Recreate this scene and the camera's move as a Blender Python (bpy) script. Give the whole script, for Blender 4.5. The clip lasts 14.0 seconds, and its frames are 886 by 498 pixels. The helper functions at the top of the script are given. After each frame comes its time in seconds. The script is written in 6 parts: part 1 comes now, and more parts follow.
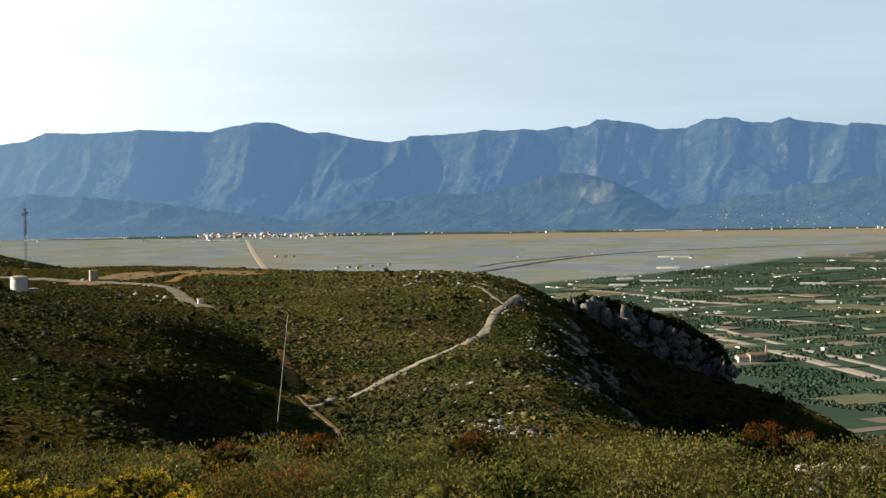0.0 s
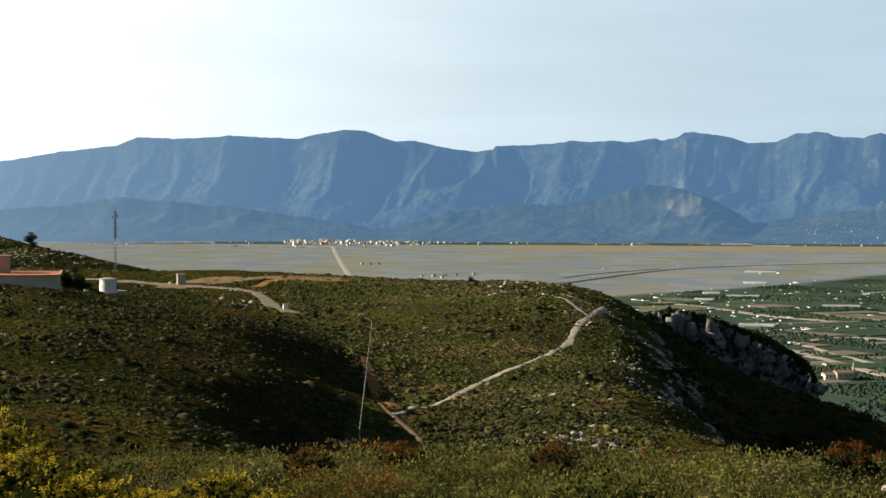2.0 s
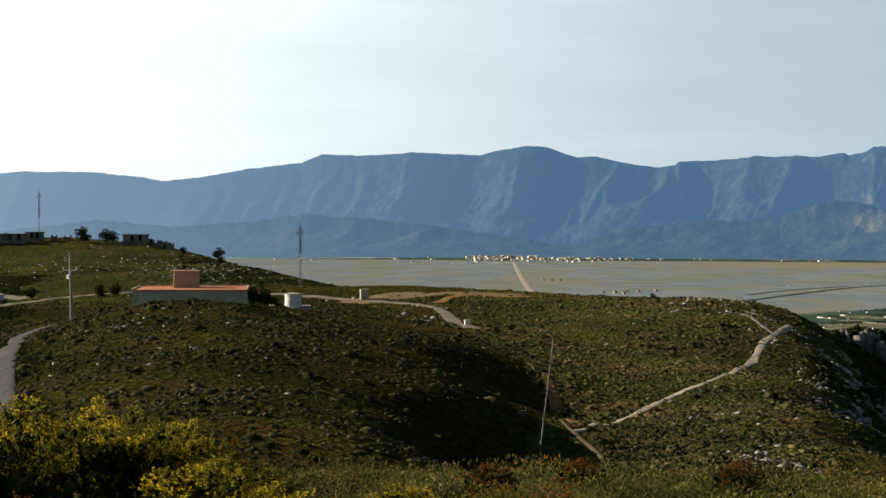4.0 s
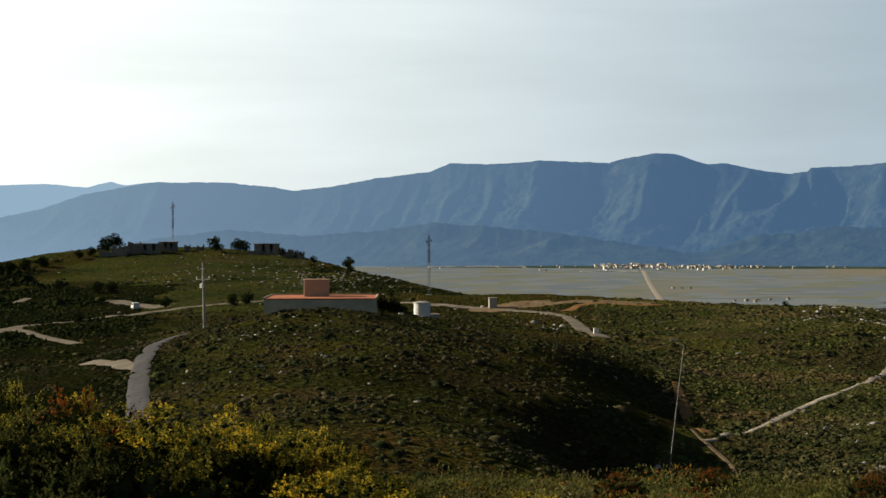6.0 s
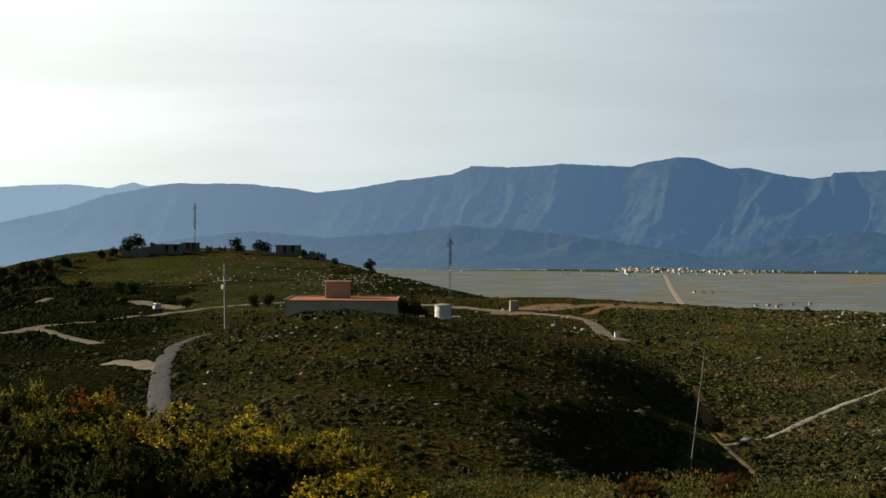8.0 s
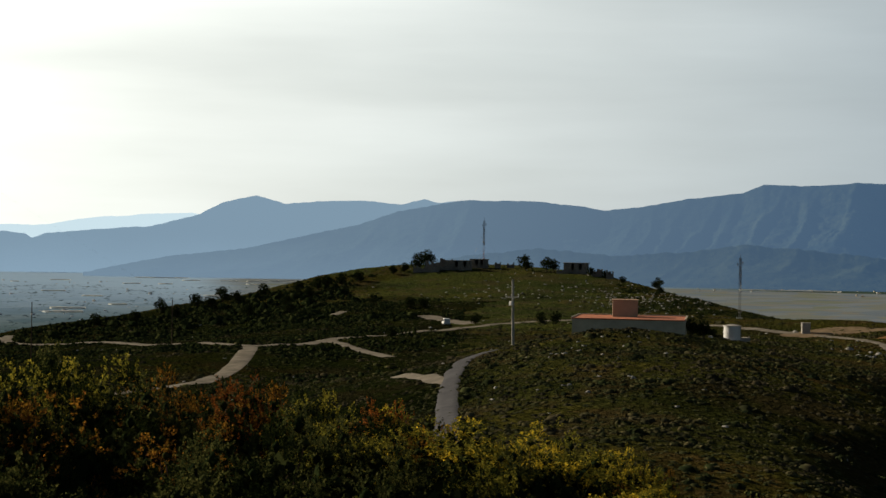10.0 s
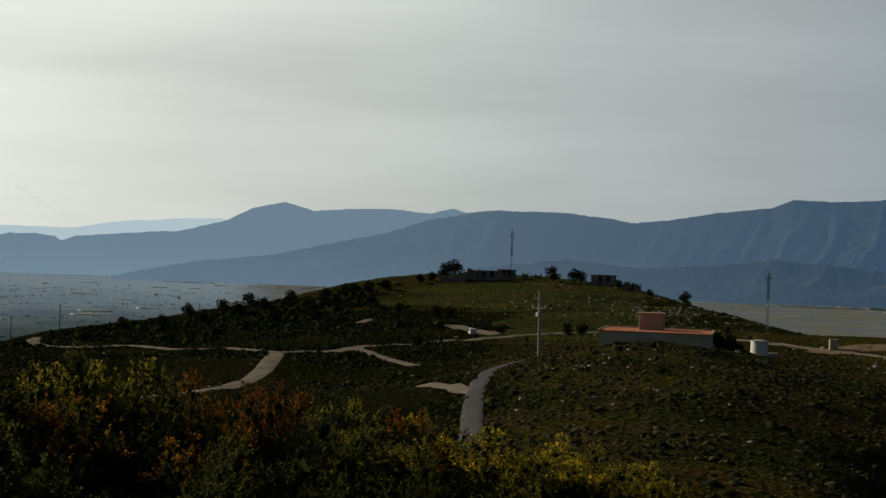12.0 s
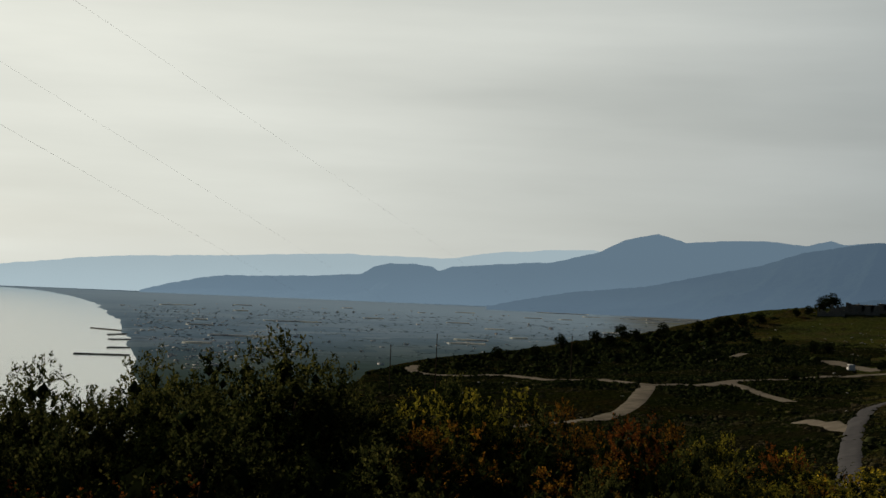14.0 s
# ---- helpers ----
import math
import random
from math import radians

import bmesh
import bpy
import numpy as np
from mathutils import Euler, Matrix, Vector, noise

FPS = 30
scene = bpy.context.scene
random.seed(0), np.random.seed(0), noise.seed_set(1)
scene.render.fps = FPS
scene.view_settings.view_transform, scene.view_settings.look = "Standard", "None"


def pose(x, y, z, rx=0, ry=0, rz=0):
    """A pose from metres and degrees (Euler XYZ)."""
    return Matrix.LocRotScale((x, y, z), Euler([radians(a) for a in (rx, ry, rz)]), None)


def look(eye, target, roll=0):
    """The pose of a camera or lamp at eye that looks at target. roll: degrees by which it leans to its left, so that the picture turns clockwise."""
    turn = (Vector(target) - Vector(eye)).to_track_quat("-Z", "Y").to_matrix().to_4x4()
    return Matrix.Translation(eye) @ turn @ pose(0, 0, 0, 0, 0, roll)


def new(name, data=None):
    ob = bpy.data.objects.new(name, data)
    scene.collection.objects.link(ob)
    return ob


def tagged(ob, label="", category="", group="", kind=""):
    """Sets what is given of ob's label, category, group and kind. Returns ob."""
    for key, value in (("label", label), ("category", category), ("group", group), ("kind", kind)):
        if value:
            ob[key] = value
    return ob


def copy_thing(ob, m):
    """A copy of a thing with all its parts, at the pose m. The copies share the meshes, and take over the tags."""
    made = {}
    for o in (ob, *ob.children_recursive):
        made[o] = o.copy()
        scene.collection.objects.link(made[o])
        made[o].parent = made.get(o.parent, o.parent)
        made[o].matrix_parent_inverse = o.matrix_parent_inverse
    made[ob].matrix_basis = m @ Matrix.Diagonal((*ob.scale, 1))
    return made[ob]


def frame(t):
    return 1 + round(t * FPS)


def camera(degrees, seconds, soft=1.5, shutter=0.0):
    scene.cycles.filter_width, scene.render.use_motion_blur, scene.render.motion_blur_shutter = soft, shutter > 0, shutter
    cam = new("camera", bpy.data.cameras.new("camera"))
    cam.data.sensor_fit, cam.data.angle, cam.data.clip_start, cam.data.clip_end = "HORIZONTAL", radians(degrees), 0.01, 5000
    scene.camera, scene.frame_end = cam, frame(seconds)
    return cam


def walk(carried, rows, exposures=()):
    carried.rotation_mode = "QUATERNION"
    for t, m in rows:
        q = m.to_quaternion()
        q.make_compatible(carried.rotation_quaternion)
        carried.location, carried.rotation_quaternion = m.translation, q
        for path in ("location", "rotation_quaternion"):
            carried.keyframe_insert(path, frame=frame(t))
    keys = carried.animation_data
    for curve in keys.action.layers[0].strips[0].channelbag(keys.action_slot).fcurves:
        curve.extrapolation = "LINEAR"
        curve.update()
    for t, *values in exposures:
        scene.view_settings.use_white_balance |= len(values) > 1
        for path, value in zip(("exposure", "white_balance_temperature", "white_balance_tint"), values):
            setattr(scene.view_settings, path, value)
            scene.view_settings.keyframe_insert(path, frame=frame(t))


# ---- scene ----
# ================= camera: one standing point on a knoll, a slow pan to the left =================
EYE = Vector((0.0, 0.3, 80.0))
cam = camera(30.26, 14.0, soft=1.5)
PATH = [
    (0, 88.245, 0.852, -0.026), (0.5, 88.266, 0.813, 0.390), (1, 88.422, -0.259, 1.552),
    (1.5, 88.591, -0.160, 3.005), (2, 88.601, -0.164, 2.979), (2.5, 88.705, -0.133, 4.214),
    (3, 88.839, -0.192, 5.642), (3.5, 88.958, -0.145, 7.042), (4, 89.145, -0.153, 9.311),
    (4.2, 89.165, -0.216, 9.661), (6.3, 89.482, -0.110, 14.226), (6.5, 89.517, -0.293, 14.313),
    (7, 89.517, -0.275, 14.308), (7.2, 89.517, -0.275, 14.308), (9.3, 89.727, -0.274, 18.601),
    (9.4, 89.910, -0.189, 20.716), (9.5, 90.059, -0.120, 22.447), (9.6, 90.047, -0.786, 24.116),
    (9.7, 90.043, -0.965, 24.566), (10, 90.043, -0.974, 24.587), (10.5, 90.082, -1.562, 24.838),
    (11, 90.266, -2.165, 25.341), (11.5, 90.323, -2.054, 25.455), (12, 90.352, -1.991, 25.551),
    (12.3, 90.364, -1.871, 25.666), (12.5, 90.641, -2.169, 29.660), (13, 90.974, -2.287, 34.296),
    (13.5, 91.085, -2.484, 37.169), (14, 90.967, -2.463, 38.523),
]
EXPOSURE = [(0, 1.22), (3, 1.14), (4, 0.93), (7, 0.6), (9.5, 0.32), (10.5, 0.08), (11.5, -0.19), (12.5, -0.38), (13, -0.34), (13.5, -0.42), (14, -0.58)]
walk(cam, [(t, pose(*EYE, rx, ry, rz)) for t, rx, ry, rz in PATH], EXPOSURE)

# ================= daylight: low sun over the sea, thin veil of cloud =================
SUN_AZ, SUN_EL = 84.0, 23.0          # degrees left of the +y axis, degrees above the horizon


def flat_dir(az):
    return Vector((-math.sin(radians(az)), math.cos(radians(az)), 0.0))


sun = new("sun", bpy.data.lights.new("sun", "SUN"))
sun.data.energy, sun.data.angle, sun.data.color = 5.0, radians(0.6), (1.0, 0.86, 0.66)
sun_from = flat_dir(SUN_AZ) * math.cos(radians(SUN_EL)) + Vector((0, 0, math.sin(radians(SUN_EL))))
sun.matrix_world = look(sun_from * 1000, (0, 0, 0))

world = bpy.data.worlds.new("sky")
scene.world = world
world.use_nodes = True
wn, wl = world.node_tree.nodes, world.node_tree.links
wn.clear()
w_out, w_bg = wn.new("ShaderNodeOutputWorld"), wn.new("ShaderNodeBackground")
w_sky = wn.new("ShaderNodeTexSky")
w_sky.sky_type, w_sky.sun_disc = "NISHITA", False
w_sky.sun_elevation, w_sky.sun_rotation = radians(SUN_EL), radians(-SUN_AZ)
w_sky.air_density, w_sky.dust_density, w_sky.ozone_density = 1.0, 0.6, 1.0
w_co = wn.new("ShaderNodeTexCoord")
w_map = wn.new("ShaderNodeMapping")
w_map.inputs["Scale"].default_value = (1.2, 1.2, 14.0)
w_map.inputs["Rotation"].default_value = (0.05, -0.06, 0.0)
w_noise = wn.new("ShaderNodeTexNoise")
w_noise.inputs["Scale"].default_value, w_noise.inputs["Detail"].default_value = 2.2, 6.0
w_ramp = wn.new("ShaderNodeValToRGB")
w_ramp.color_ramp.elements[0].position, w_ramp.color_ramp.elements[1].position = 0.30, 0.72
w_ramp.color_ramp.elements[0].color = (0.84, 0.84, 0.84, 1)
w_ramp.color_ramp.elements[1].color = (1.0, 1.0, 1.0, 1)
w_mix = wn.new("ShaderNodeMix")
w_mix.data_type = "RGBA"
wl.new(w_co.outputs["Generated"], w_map.inputs["Vector"])
wl.new(w_map.outputs["Vector"], w_noise.inputs["Vector"])
wl.new(w_noise.outputs["Fac"], w_ramp.inputs["Fac"])
w_clear = wn.new("ShaderNodeVectorMath")
w_clear.operation = "SCALE"
w_clear.inputs["Scale"].default_value = 0.5
wl.new(w_sky.outputs["Color"], w_clear.inputs[0])
wl.new(w_clear.outputs["Vector"], w_mix.inputs["A"])
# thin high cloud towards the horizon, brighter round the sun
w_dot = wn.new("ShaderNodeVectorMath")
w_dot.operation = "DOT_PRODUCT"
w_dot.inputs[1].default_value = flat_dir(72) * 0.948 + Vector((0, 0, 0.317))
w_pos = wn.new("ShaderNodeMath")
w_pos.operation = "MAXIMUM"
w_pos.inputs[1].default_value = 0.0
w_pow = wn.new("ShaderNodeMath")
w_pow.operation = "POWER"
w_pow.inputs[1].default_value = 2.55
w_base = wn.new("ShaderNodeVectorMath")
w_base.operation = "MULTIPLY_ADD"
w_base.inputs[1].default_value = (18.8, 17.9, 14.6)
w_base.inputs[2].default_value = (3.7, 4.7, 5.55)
w_up = wn.new("ShaderNodeSeparateXYZ")
w_low = wn.new("ShaderNodeMapRange")
w_low.interpolation_type = "SMOOTHSTEP"
w_low.inputs["From Min"].default_value, w_low.inputs["From Max"].default_value = 0.20, 0.36
w_low.inputs["To Min"].default_value, w_low.inputs["To Max"].default_value = 1.0, 0.04
w_part = wn.new("ShaderNodeMath")
w_part.operation = "MULTIPLY"
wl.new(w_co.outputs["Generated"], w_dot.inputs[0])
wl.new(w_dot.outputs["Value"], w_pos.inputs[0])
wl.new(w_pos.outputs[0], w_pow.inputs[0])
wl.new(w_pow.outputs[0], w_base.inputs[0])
# soft bands in the cloud
w_map2 = wn.new("ShaderNodeMapping")
w_map2.inputs["Scale"].default_value = (2.0, 2.0, 11.0)
w_map2.inputs["Rotation"].default_value = (0.07, 0.05, 0.4)
w_noise2 = wn.new("ShaderNodeTexNoise")
w_noise2.inputs["Scale"].default_value, w_noise2.inputs["Detail"].default_value = 1.5, 7.0
w_band = wn.new("ShaderNodeMapRange")
w_band.inputs["From Min"].default_value, w_band.inputs["From Max"].default_value = 0.3, 0.7
w_band.inputs["To Min"].default_value, w_band.inputs["To Max"].default_value = 0.91, 1.07
w_cloud = wn.new("ShaderNodeVectorMath")
w_cloud.operation = "SCALE"
wl.new(w_co.outputs["Generated"], w_map2.inputs["Vector"])
wl.new(w_map2.outputs["Vector"], w_noise2.inputs["Vector"])
wl.new(w_noise2.outputs["Fac"], w_band.inputs["Value"])
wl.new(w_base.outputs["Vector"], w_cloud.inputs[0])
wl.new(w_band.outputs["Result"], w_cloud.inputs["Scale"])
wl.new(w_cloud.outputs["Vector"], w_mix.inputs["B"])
wl.new(w_co.outputs["Generated"], w_up.inputs[0])
wl.new(w_up.outputs["Z"], w_low.inputs["Value"])
wl.new(w_low.outputs["Result"], w_part.inputs[0])
wl.new(w_ramp.outputs["Color"], w_part.inputs[1])
# veil over bay and mountains only; unseen sky behind kept clear to cut fill
w_side = wn.new("ShaderNodeVectorMath")
w_side.operation = "DOT_PRODUCT"
w_side.inputs[1].default_value = flat_dir(30)
w_front = wn.new("ShaderNodeMapRange")
w_front.interpolation_type = "SMOOTHSTEP"
w_front.inputs["From Min"].default_value, w_front.inputs["From Max"].default_value = -0.1, 0.55
w_all = wn.new("ShaderNodeMath")
w_all.operation = "MULTIPLY"
wl.new(w_co.outputs["Generated"], w_side.inputs[0])
wl.new(w_side.outputs["Value"], w_front.inputs["Value"])
wl.new(w_part.outputs[0], w_all.inputs[0])
wl.new(w_front.outputs["Result"], w_all.inputs[1])
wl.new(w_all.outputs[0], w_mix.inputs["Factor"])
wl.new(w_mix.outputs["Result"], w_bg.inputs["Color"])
w_bg.inputs["Strength"].default_value = 0.065
wl.new(w_bg.outputs["Background"], w_out.inputs["Surface"])

# ================= materials =================
class Nodes:
    """A small writer of node materials."""

    def __init__(self, name):
        self.m = bpy.data.materials.new(name)
        self.m.use_nodes = True
        self.t = self.m.node_tree
        self.b = self.t.nodes["Principled BSDF"]
        self.b.inputs["Specular IOR Level"].default_value = 0.0
        self.co = None

    def add(self, kind, **values):
        n = self.t.nodes.new(kind)
        for key, value in values.items():
            n.inputs[key.replace("_", " ")].default_value = value
        return n

    def link(self, a, b):
        self.t.links.new(a, b)
        return b

    def where(self):
        if self.co is None:
            self.co = self.t.nodes.new("ShaderNodeNewGeometry").outputs["Position"]
        return self.co

    def noise(self, scale, detail=4.0, rough=0.55, stretch=None):
        n = self.add("ShaderNodeTexNoise", Scale=scale, Detail=detail, Roughness=rough)
        v = self.where()
        if stretch:
            mp = self.add("ShaderNodeMapping", Scale=stretch)
            self.link(v, mp.inputs["Vector"])
            v = mp.outputs["Vector"]
        self.link(v, n.inputs["Vector"])
        return n.outputs["Fac"]

    def ramp(self, fac, *stops):
        n = self.t.nodes.new("ShaderNodeValToRGB")
        e = n.color_ramp.elements
        while len(e) < len(stops):
            e.new(0.5)
        for el, (p, c) in zip(e, stops):
            el.position, el.color = p, (*c, 1.0) if len(c) == 3 else c
        self.link(fac, n.inputs["Fac"])
        return n.outputs["Color"]

    def step(self, fac, lo, hi):
        n = self.add("ShaderNodeMapRange", From_Min=lo, From_Max=hi)
        n.interpolation_type = "SMOOTHSTEP"
        self.link(fac, n.inputs["Value"])
        return n.outputs["Result"]

    def math(self, op, a, b):
        n = self.t.nodes.new("ShaderNodeMath")
        n.operation = op
        for i, v in enumerate((a, b)):
            if isinstance(v, (int, float)):
                n.inputs[i].default_value = v
            else:
                self.link(v, n.inputs[i])
        return n.outputs[0]

    def mix(self, fac, a, b, blend="MIX"):
        n = self.t.nodes.new("ShaderNodeMix")
        n.data_type, n.blend_type = "RGBA", blend
        for key, v in (("Factor", fac), ("A", a), ("B", b)):
            if isinstance(v, (int, float)):
                n.inputs[key].default_value = v
            elif isinstance(v, tuple):
                n.inputs[key].default_value = (*v, 1.0)
            else:
                self.link(v, n.inputs[key])
        return n.outputs["Result"]

    def island(self):
        return self.t.nodes.new("ShaderNodeNewGeometry").outputs["Random Per Island"]

    def single(self):
        return self.t.nodes.new("ShaderNodeObjectInfo").outputs["Random"]

    def bump(self, fac, strength, distance):
        n = self.add("ShaderNodeBump", Strength=strength, Distance=distance)
        self.link(fac, n.inputs["Height"])
        self.link(n.outputs["Normal"], self.b.inputs["Normal"])

    def done(self, colour, rough=0.9, metal=0.0):
        if isinstance(colour, tuple):
            self.b.inputs["Base Color"].default_value = (*colour, 1.0)
        else:
            self.link(colour, self.b.inputs["Base Color"])
        if isinstance(rough, (int, float)):
            self.b.inputs["Roughness"].default_value = rough
        else:
            self.link(rough, self.b.inputs["Roughness"])
        self.b.inputs["Metallic"].default_value = metal
        return self.m


def plain_paint(name, colour, rough=0.8, spread=0.18, scale=1.5, metal=0.0):
    n = Nodes(name)
    k = 1.0 - spread
    dark = tuple(c * k for c in colour)
    c = n.ramp(n.noise(scale, 6.0), (0.3, dark), (0.7, colour))
    c = n.mix(n.step(n.noise(scale * 9, 3.0), 0.55, 0.8), c, tuple(x * 0.8 for x in colour))
    n.bump(n.noise(scale * 14, 3.0), 0.25, 0.01)
    if rough < 0.75:
        n.b.inputs["Specular IOR Level"].default_value = 0.4
    return n.done(c, rough, metal)


def hill_ground(name="dry_hill_soil", k=1.0, tint=(1.0, 1.03, 1.0)):
    """Dry soil, grass and a mat of low scrub."""
    n = Nodes(name)
    fine = n.noise(2.6, 6.0, 0.7)
    c = n.ramp(fine, (0.30, (0.020, 0.018, 0.008)), (0.5, (0.050, 0.042, 0.017)), (0.72, (0.095, 0.075, 0.036)))
    g = n.ramp(n.noise(1.1, 6.0, 0.7), (0.32, (0.010, 0.014, 0.004)), (0.48, (0.034, 0.040, 0.010)), (0.68, (0.075, 0.078, 0.022)))
    c = n.mix(n.step(n.noise(0.09, 6.0, 0.6), 0.47, 0.60), g, c)
    tuft = n.add("ShaderNodeTexVoronoi", Scale=1.15, Randomness=1.0)
    n.link(n.where(), tuft.inputs["Vector"])
    shape = n.step(n.math("ADD", tuft.outputs["Distance"], n.math("MULTIPLY", n.noise(3.5, 4.0), 0.5)), 0.45, 0.85)
    c = n.mix(n.math("MULTIPLY", shape, 0.42), c, (0.008, 0.010, 0.004))
    stone = n.step(n.noise(1.9, 5.0, 0.75), 0.655, 0.72)
    c = n.mix(stone, c, (0.20, 0.19, 0.165))
    broad = n.ramp(n.noise(0.035, 5.0, 0.6), (0.36, (0.62, 0.66, 0.66)), (0.5, (1.0, 1.0, 1.0)), (0.66, (1.45, 1.22, 0.95)))
    c = n.mix(1.0, c, broad, "MULTIPLY")
    c = n.mix(1.0, c, (k * tint[0], k * tint[1], k * tint[2]), "MULTIPLY")
    # bare limestone where it is steep
    sep = n.t.nodes.new("ShaderNodeSeparateXYZ")
    n.link(n.t.nodes.new("ShaderNodeNewGeometry").outputs["Normal"], sep.inputs[0])
    steep = n.math("SUBTRACT", 1.0, n.step(n.math("ADD", sep.outputs[2], n.math("MULTIPLY", n.noise(0.25, 5.0), 0.25)), 0.78, 0.90))
    rock = n.ramp(n.noise(0.35, 7.0, 0.65, (1.0, 1.0, 0.35)), (0.34, (0.05, 0.05, 0.045)), (0.5, (0.20, 0.195, 0.185)), (0.68, (0.36, 0.345, 0.32)))
    c = n.mix(steep, c, rock)
    n.bump(n.math("SUBTRACT", fine, n.math("MULTIPLY", shape, 1.2)), 1.0, 0.35)
    return n.done(c, 0.95)


def plain_ground():
    n = Nodes("plain_fields")
    v = n.where()
    sep = n.t.nodes.new("ShaderNodeSeparateXYZ")
    n.link(v, sep.inputs[0])
    vor = n.add("ShaderNodeTexVoronoi", Scale=0.012, Randomness=0.85)
    vor.distance = "CHEBYCHEV"
    mp = n.add("ShaderNodeMapping", Scale=(1.0, 0.62, 0.0), Rotation=(0, 0, 0.5))
    n.link(v, mp.inputs["Vector"])
    n.link(mp.outputs["Vector"], vor.inputs["Vector"])
    rnd = n.t.nodes.new("ShaderNodeSeparateColor")
    n.link(vor.outputs["Color"], rnd.inputs[0])
    # farmland colours, lifted a little in place of haze
    farm = n.ramp(rnd.outputs[0], (0.0, (0.034, 0.055, 0.045)), (0.4, (0.042, 0.068, 0.052)), (0.72, (0.062, 0.082, 0.055)), (0.9, (0.170, 0.146, 0.118)))
    farm.node.color_ramp.interpolation = "CONSTANT"
    farm = n.mix(n.step(n.noise(0.05, 5.0), 0.4, 0.7), farm, (0.040, 0.062, 0.050))
    # sea haze put into the coast's colour: bluish, paler with distance
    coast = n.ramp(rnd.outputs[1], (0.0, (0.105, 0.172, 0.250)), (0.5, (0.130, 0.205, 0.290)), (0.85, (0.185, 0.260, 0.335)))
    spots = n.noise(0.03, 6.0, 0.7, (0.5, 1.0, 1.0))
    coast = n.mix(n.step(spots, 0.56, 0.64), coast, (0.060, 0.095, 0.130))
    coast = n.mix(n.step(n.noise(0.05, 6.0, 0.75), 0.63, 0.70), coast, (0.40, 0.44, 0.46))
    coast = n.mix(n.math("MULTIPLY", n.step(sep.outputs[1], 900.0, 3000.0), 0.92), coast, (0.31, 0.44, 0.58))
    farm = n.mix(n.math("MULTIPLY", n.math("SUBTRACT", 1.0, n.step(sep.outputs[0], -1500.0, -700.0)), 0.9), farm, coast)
    # marsh and rice fields: pale long strips
    mp2 = n.add("ShaderNodeMapping", Scale=(1.0, 0.55, 0.0), Rotation=(0, 0, 0.3))
    n.link(v, mp2.inputs["Vector"])
    vor2 = n.add("ShaderNodeTexVoronoi", Scale=0.019, Randomness=1.0)
    vor2.distance = "CHEBYCHEV"
    n.link(mp2.outputs["Vector"], vor2.inputs["Vector"])
    rnd2 = n.t.nodes.new("ShaderNodeSeparateColor")
    n.link(vor2.outputs["Color"], rnd2.inputs[0])
    marsh = n.ramp(rnd2.outputs[0], (0.0, (0.140, 0.172, 0.200)), (0.25, (0.170, 0.198, 0.210)), (0.5, (0.165, 0.178, 0.150)), (0.65, (0.150, 0.170, 0.128)), (0.78, (0.176, 0.178, 0.152)), (0.9, (0.170, 0.195, 0.215)))
    marsh.node.color_ramp.interpolation = "CONSTANT"
    marsh = n.mix(n.step(n.noise(0.02, 6.0, 0.6, (0.18, 1.0, 1.0)), 0.52, 0.66), marsh, (0.165, 0.185, 0.180))
    marsh = n.mix(n.step(n.noise(0.035, 6.0, 0.6, (0.12, 1.0, 1.0)), 0.56, 0.66), marsh, (0.100, 0.125, 0.150))
    edge = n.step(n.math("ADD", sep.outputs[1], n.math("MULTIPLY", n.noise(0.003, 4.0), 700.0)), 3420.0, 3600.0)
    marsh = n.mix(n.math("MULTIPLY", edge, n.step(sep.outputs[0], -250.0, 200.0)), marsh, (0.20, 0.182, 0.135))
    # where the marsh lies: beyond a wavering line across the plain
    wav = n.math("MULTIPLY", n.math("SUBTRACT", n.noise(0.0016, 5.0), 0.5), 420.0)
    line = n.math("ADD", n.math("MULTIPLY", sep.outputs[0], 1.35), 1400.0)
    dist = n.math("SUBTRACT", n.math("ADD", sep.outputs[1], wav), line)
    m1 = n.step(dist, -20.0, 40.0)
    far = n.step(n.math("ADD", sep.outputs[1], n.math("MULTIPLY", wav, 0.3)), 3640.0, 3670.0)
    left = n.step(n.math("ADD", sep.outputs[0], n.math("MULTIPLY", n.math("ADD", sep.outputs[1], wav), 0.62)), -120.0, 60.0)
    mask = n.math("MULTIPLY", n.math("MULTIPLY", m1, n.math("SUBTRACT", 1.0, far)), left)
    c = n.mix(mask, farm, marsh)
    return n.done(c, 0.9)


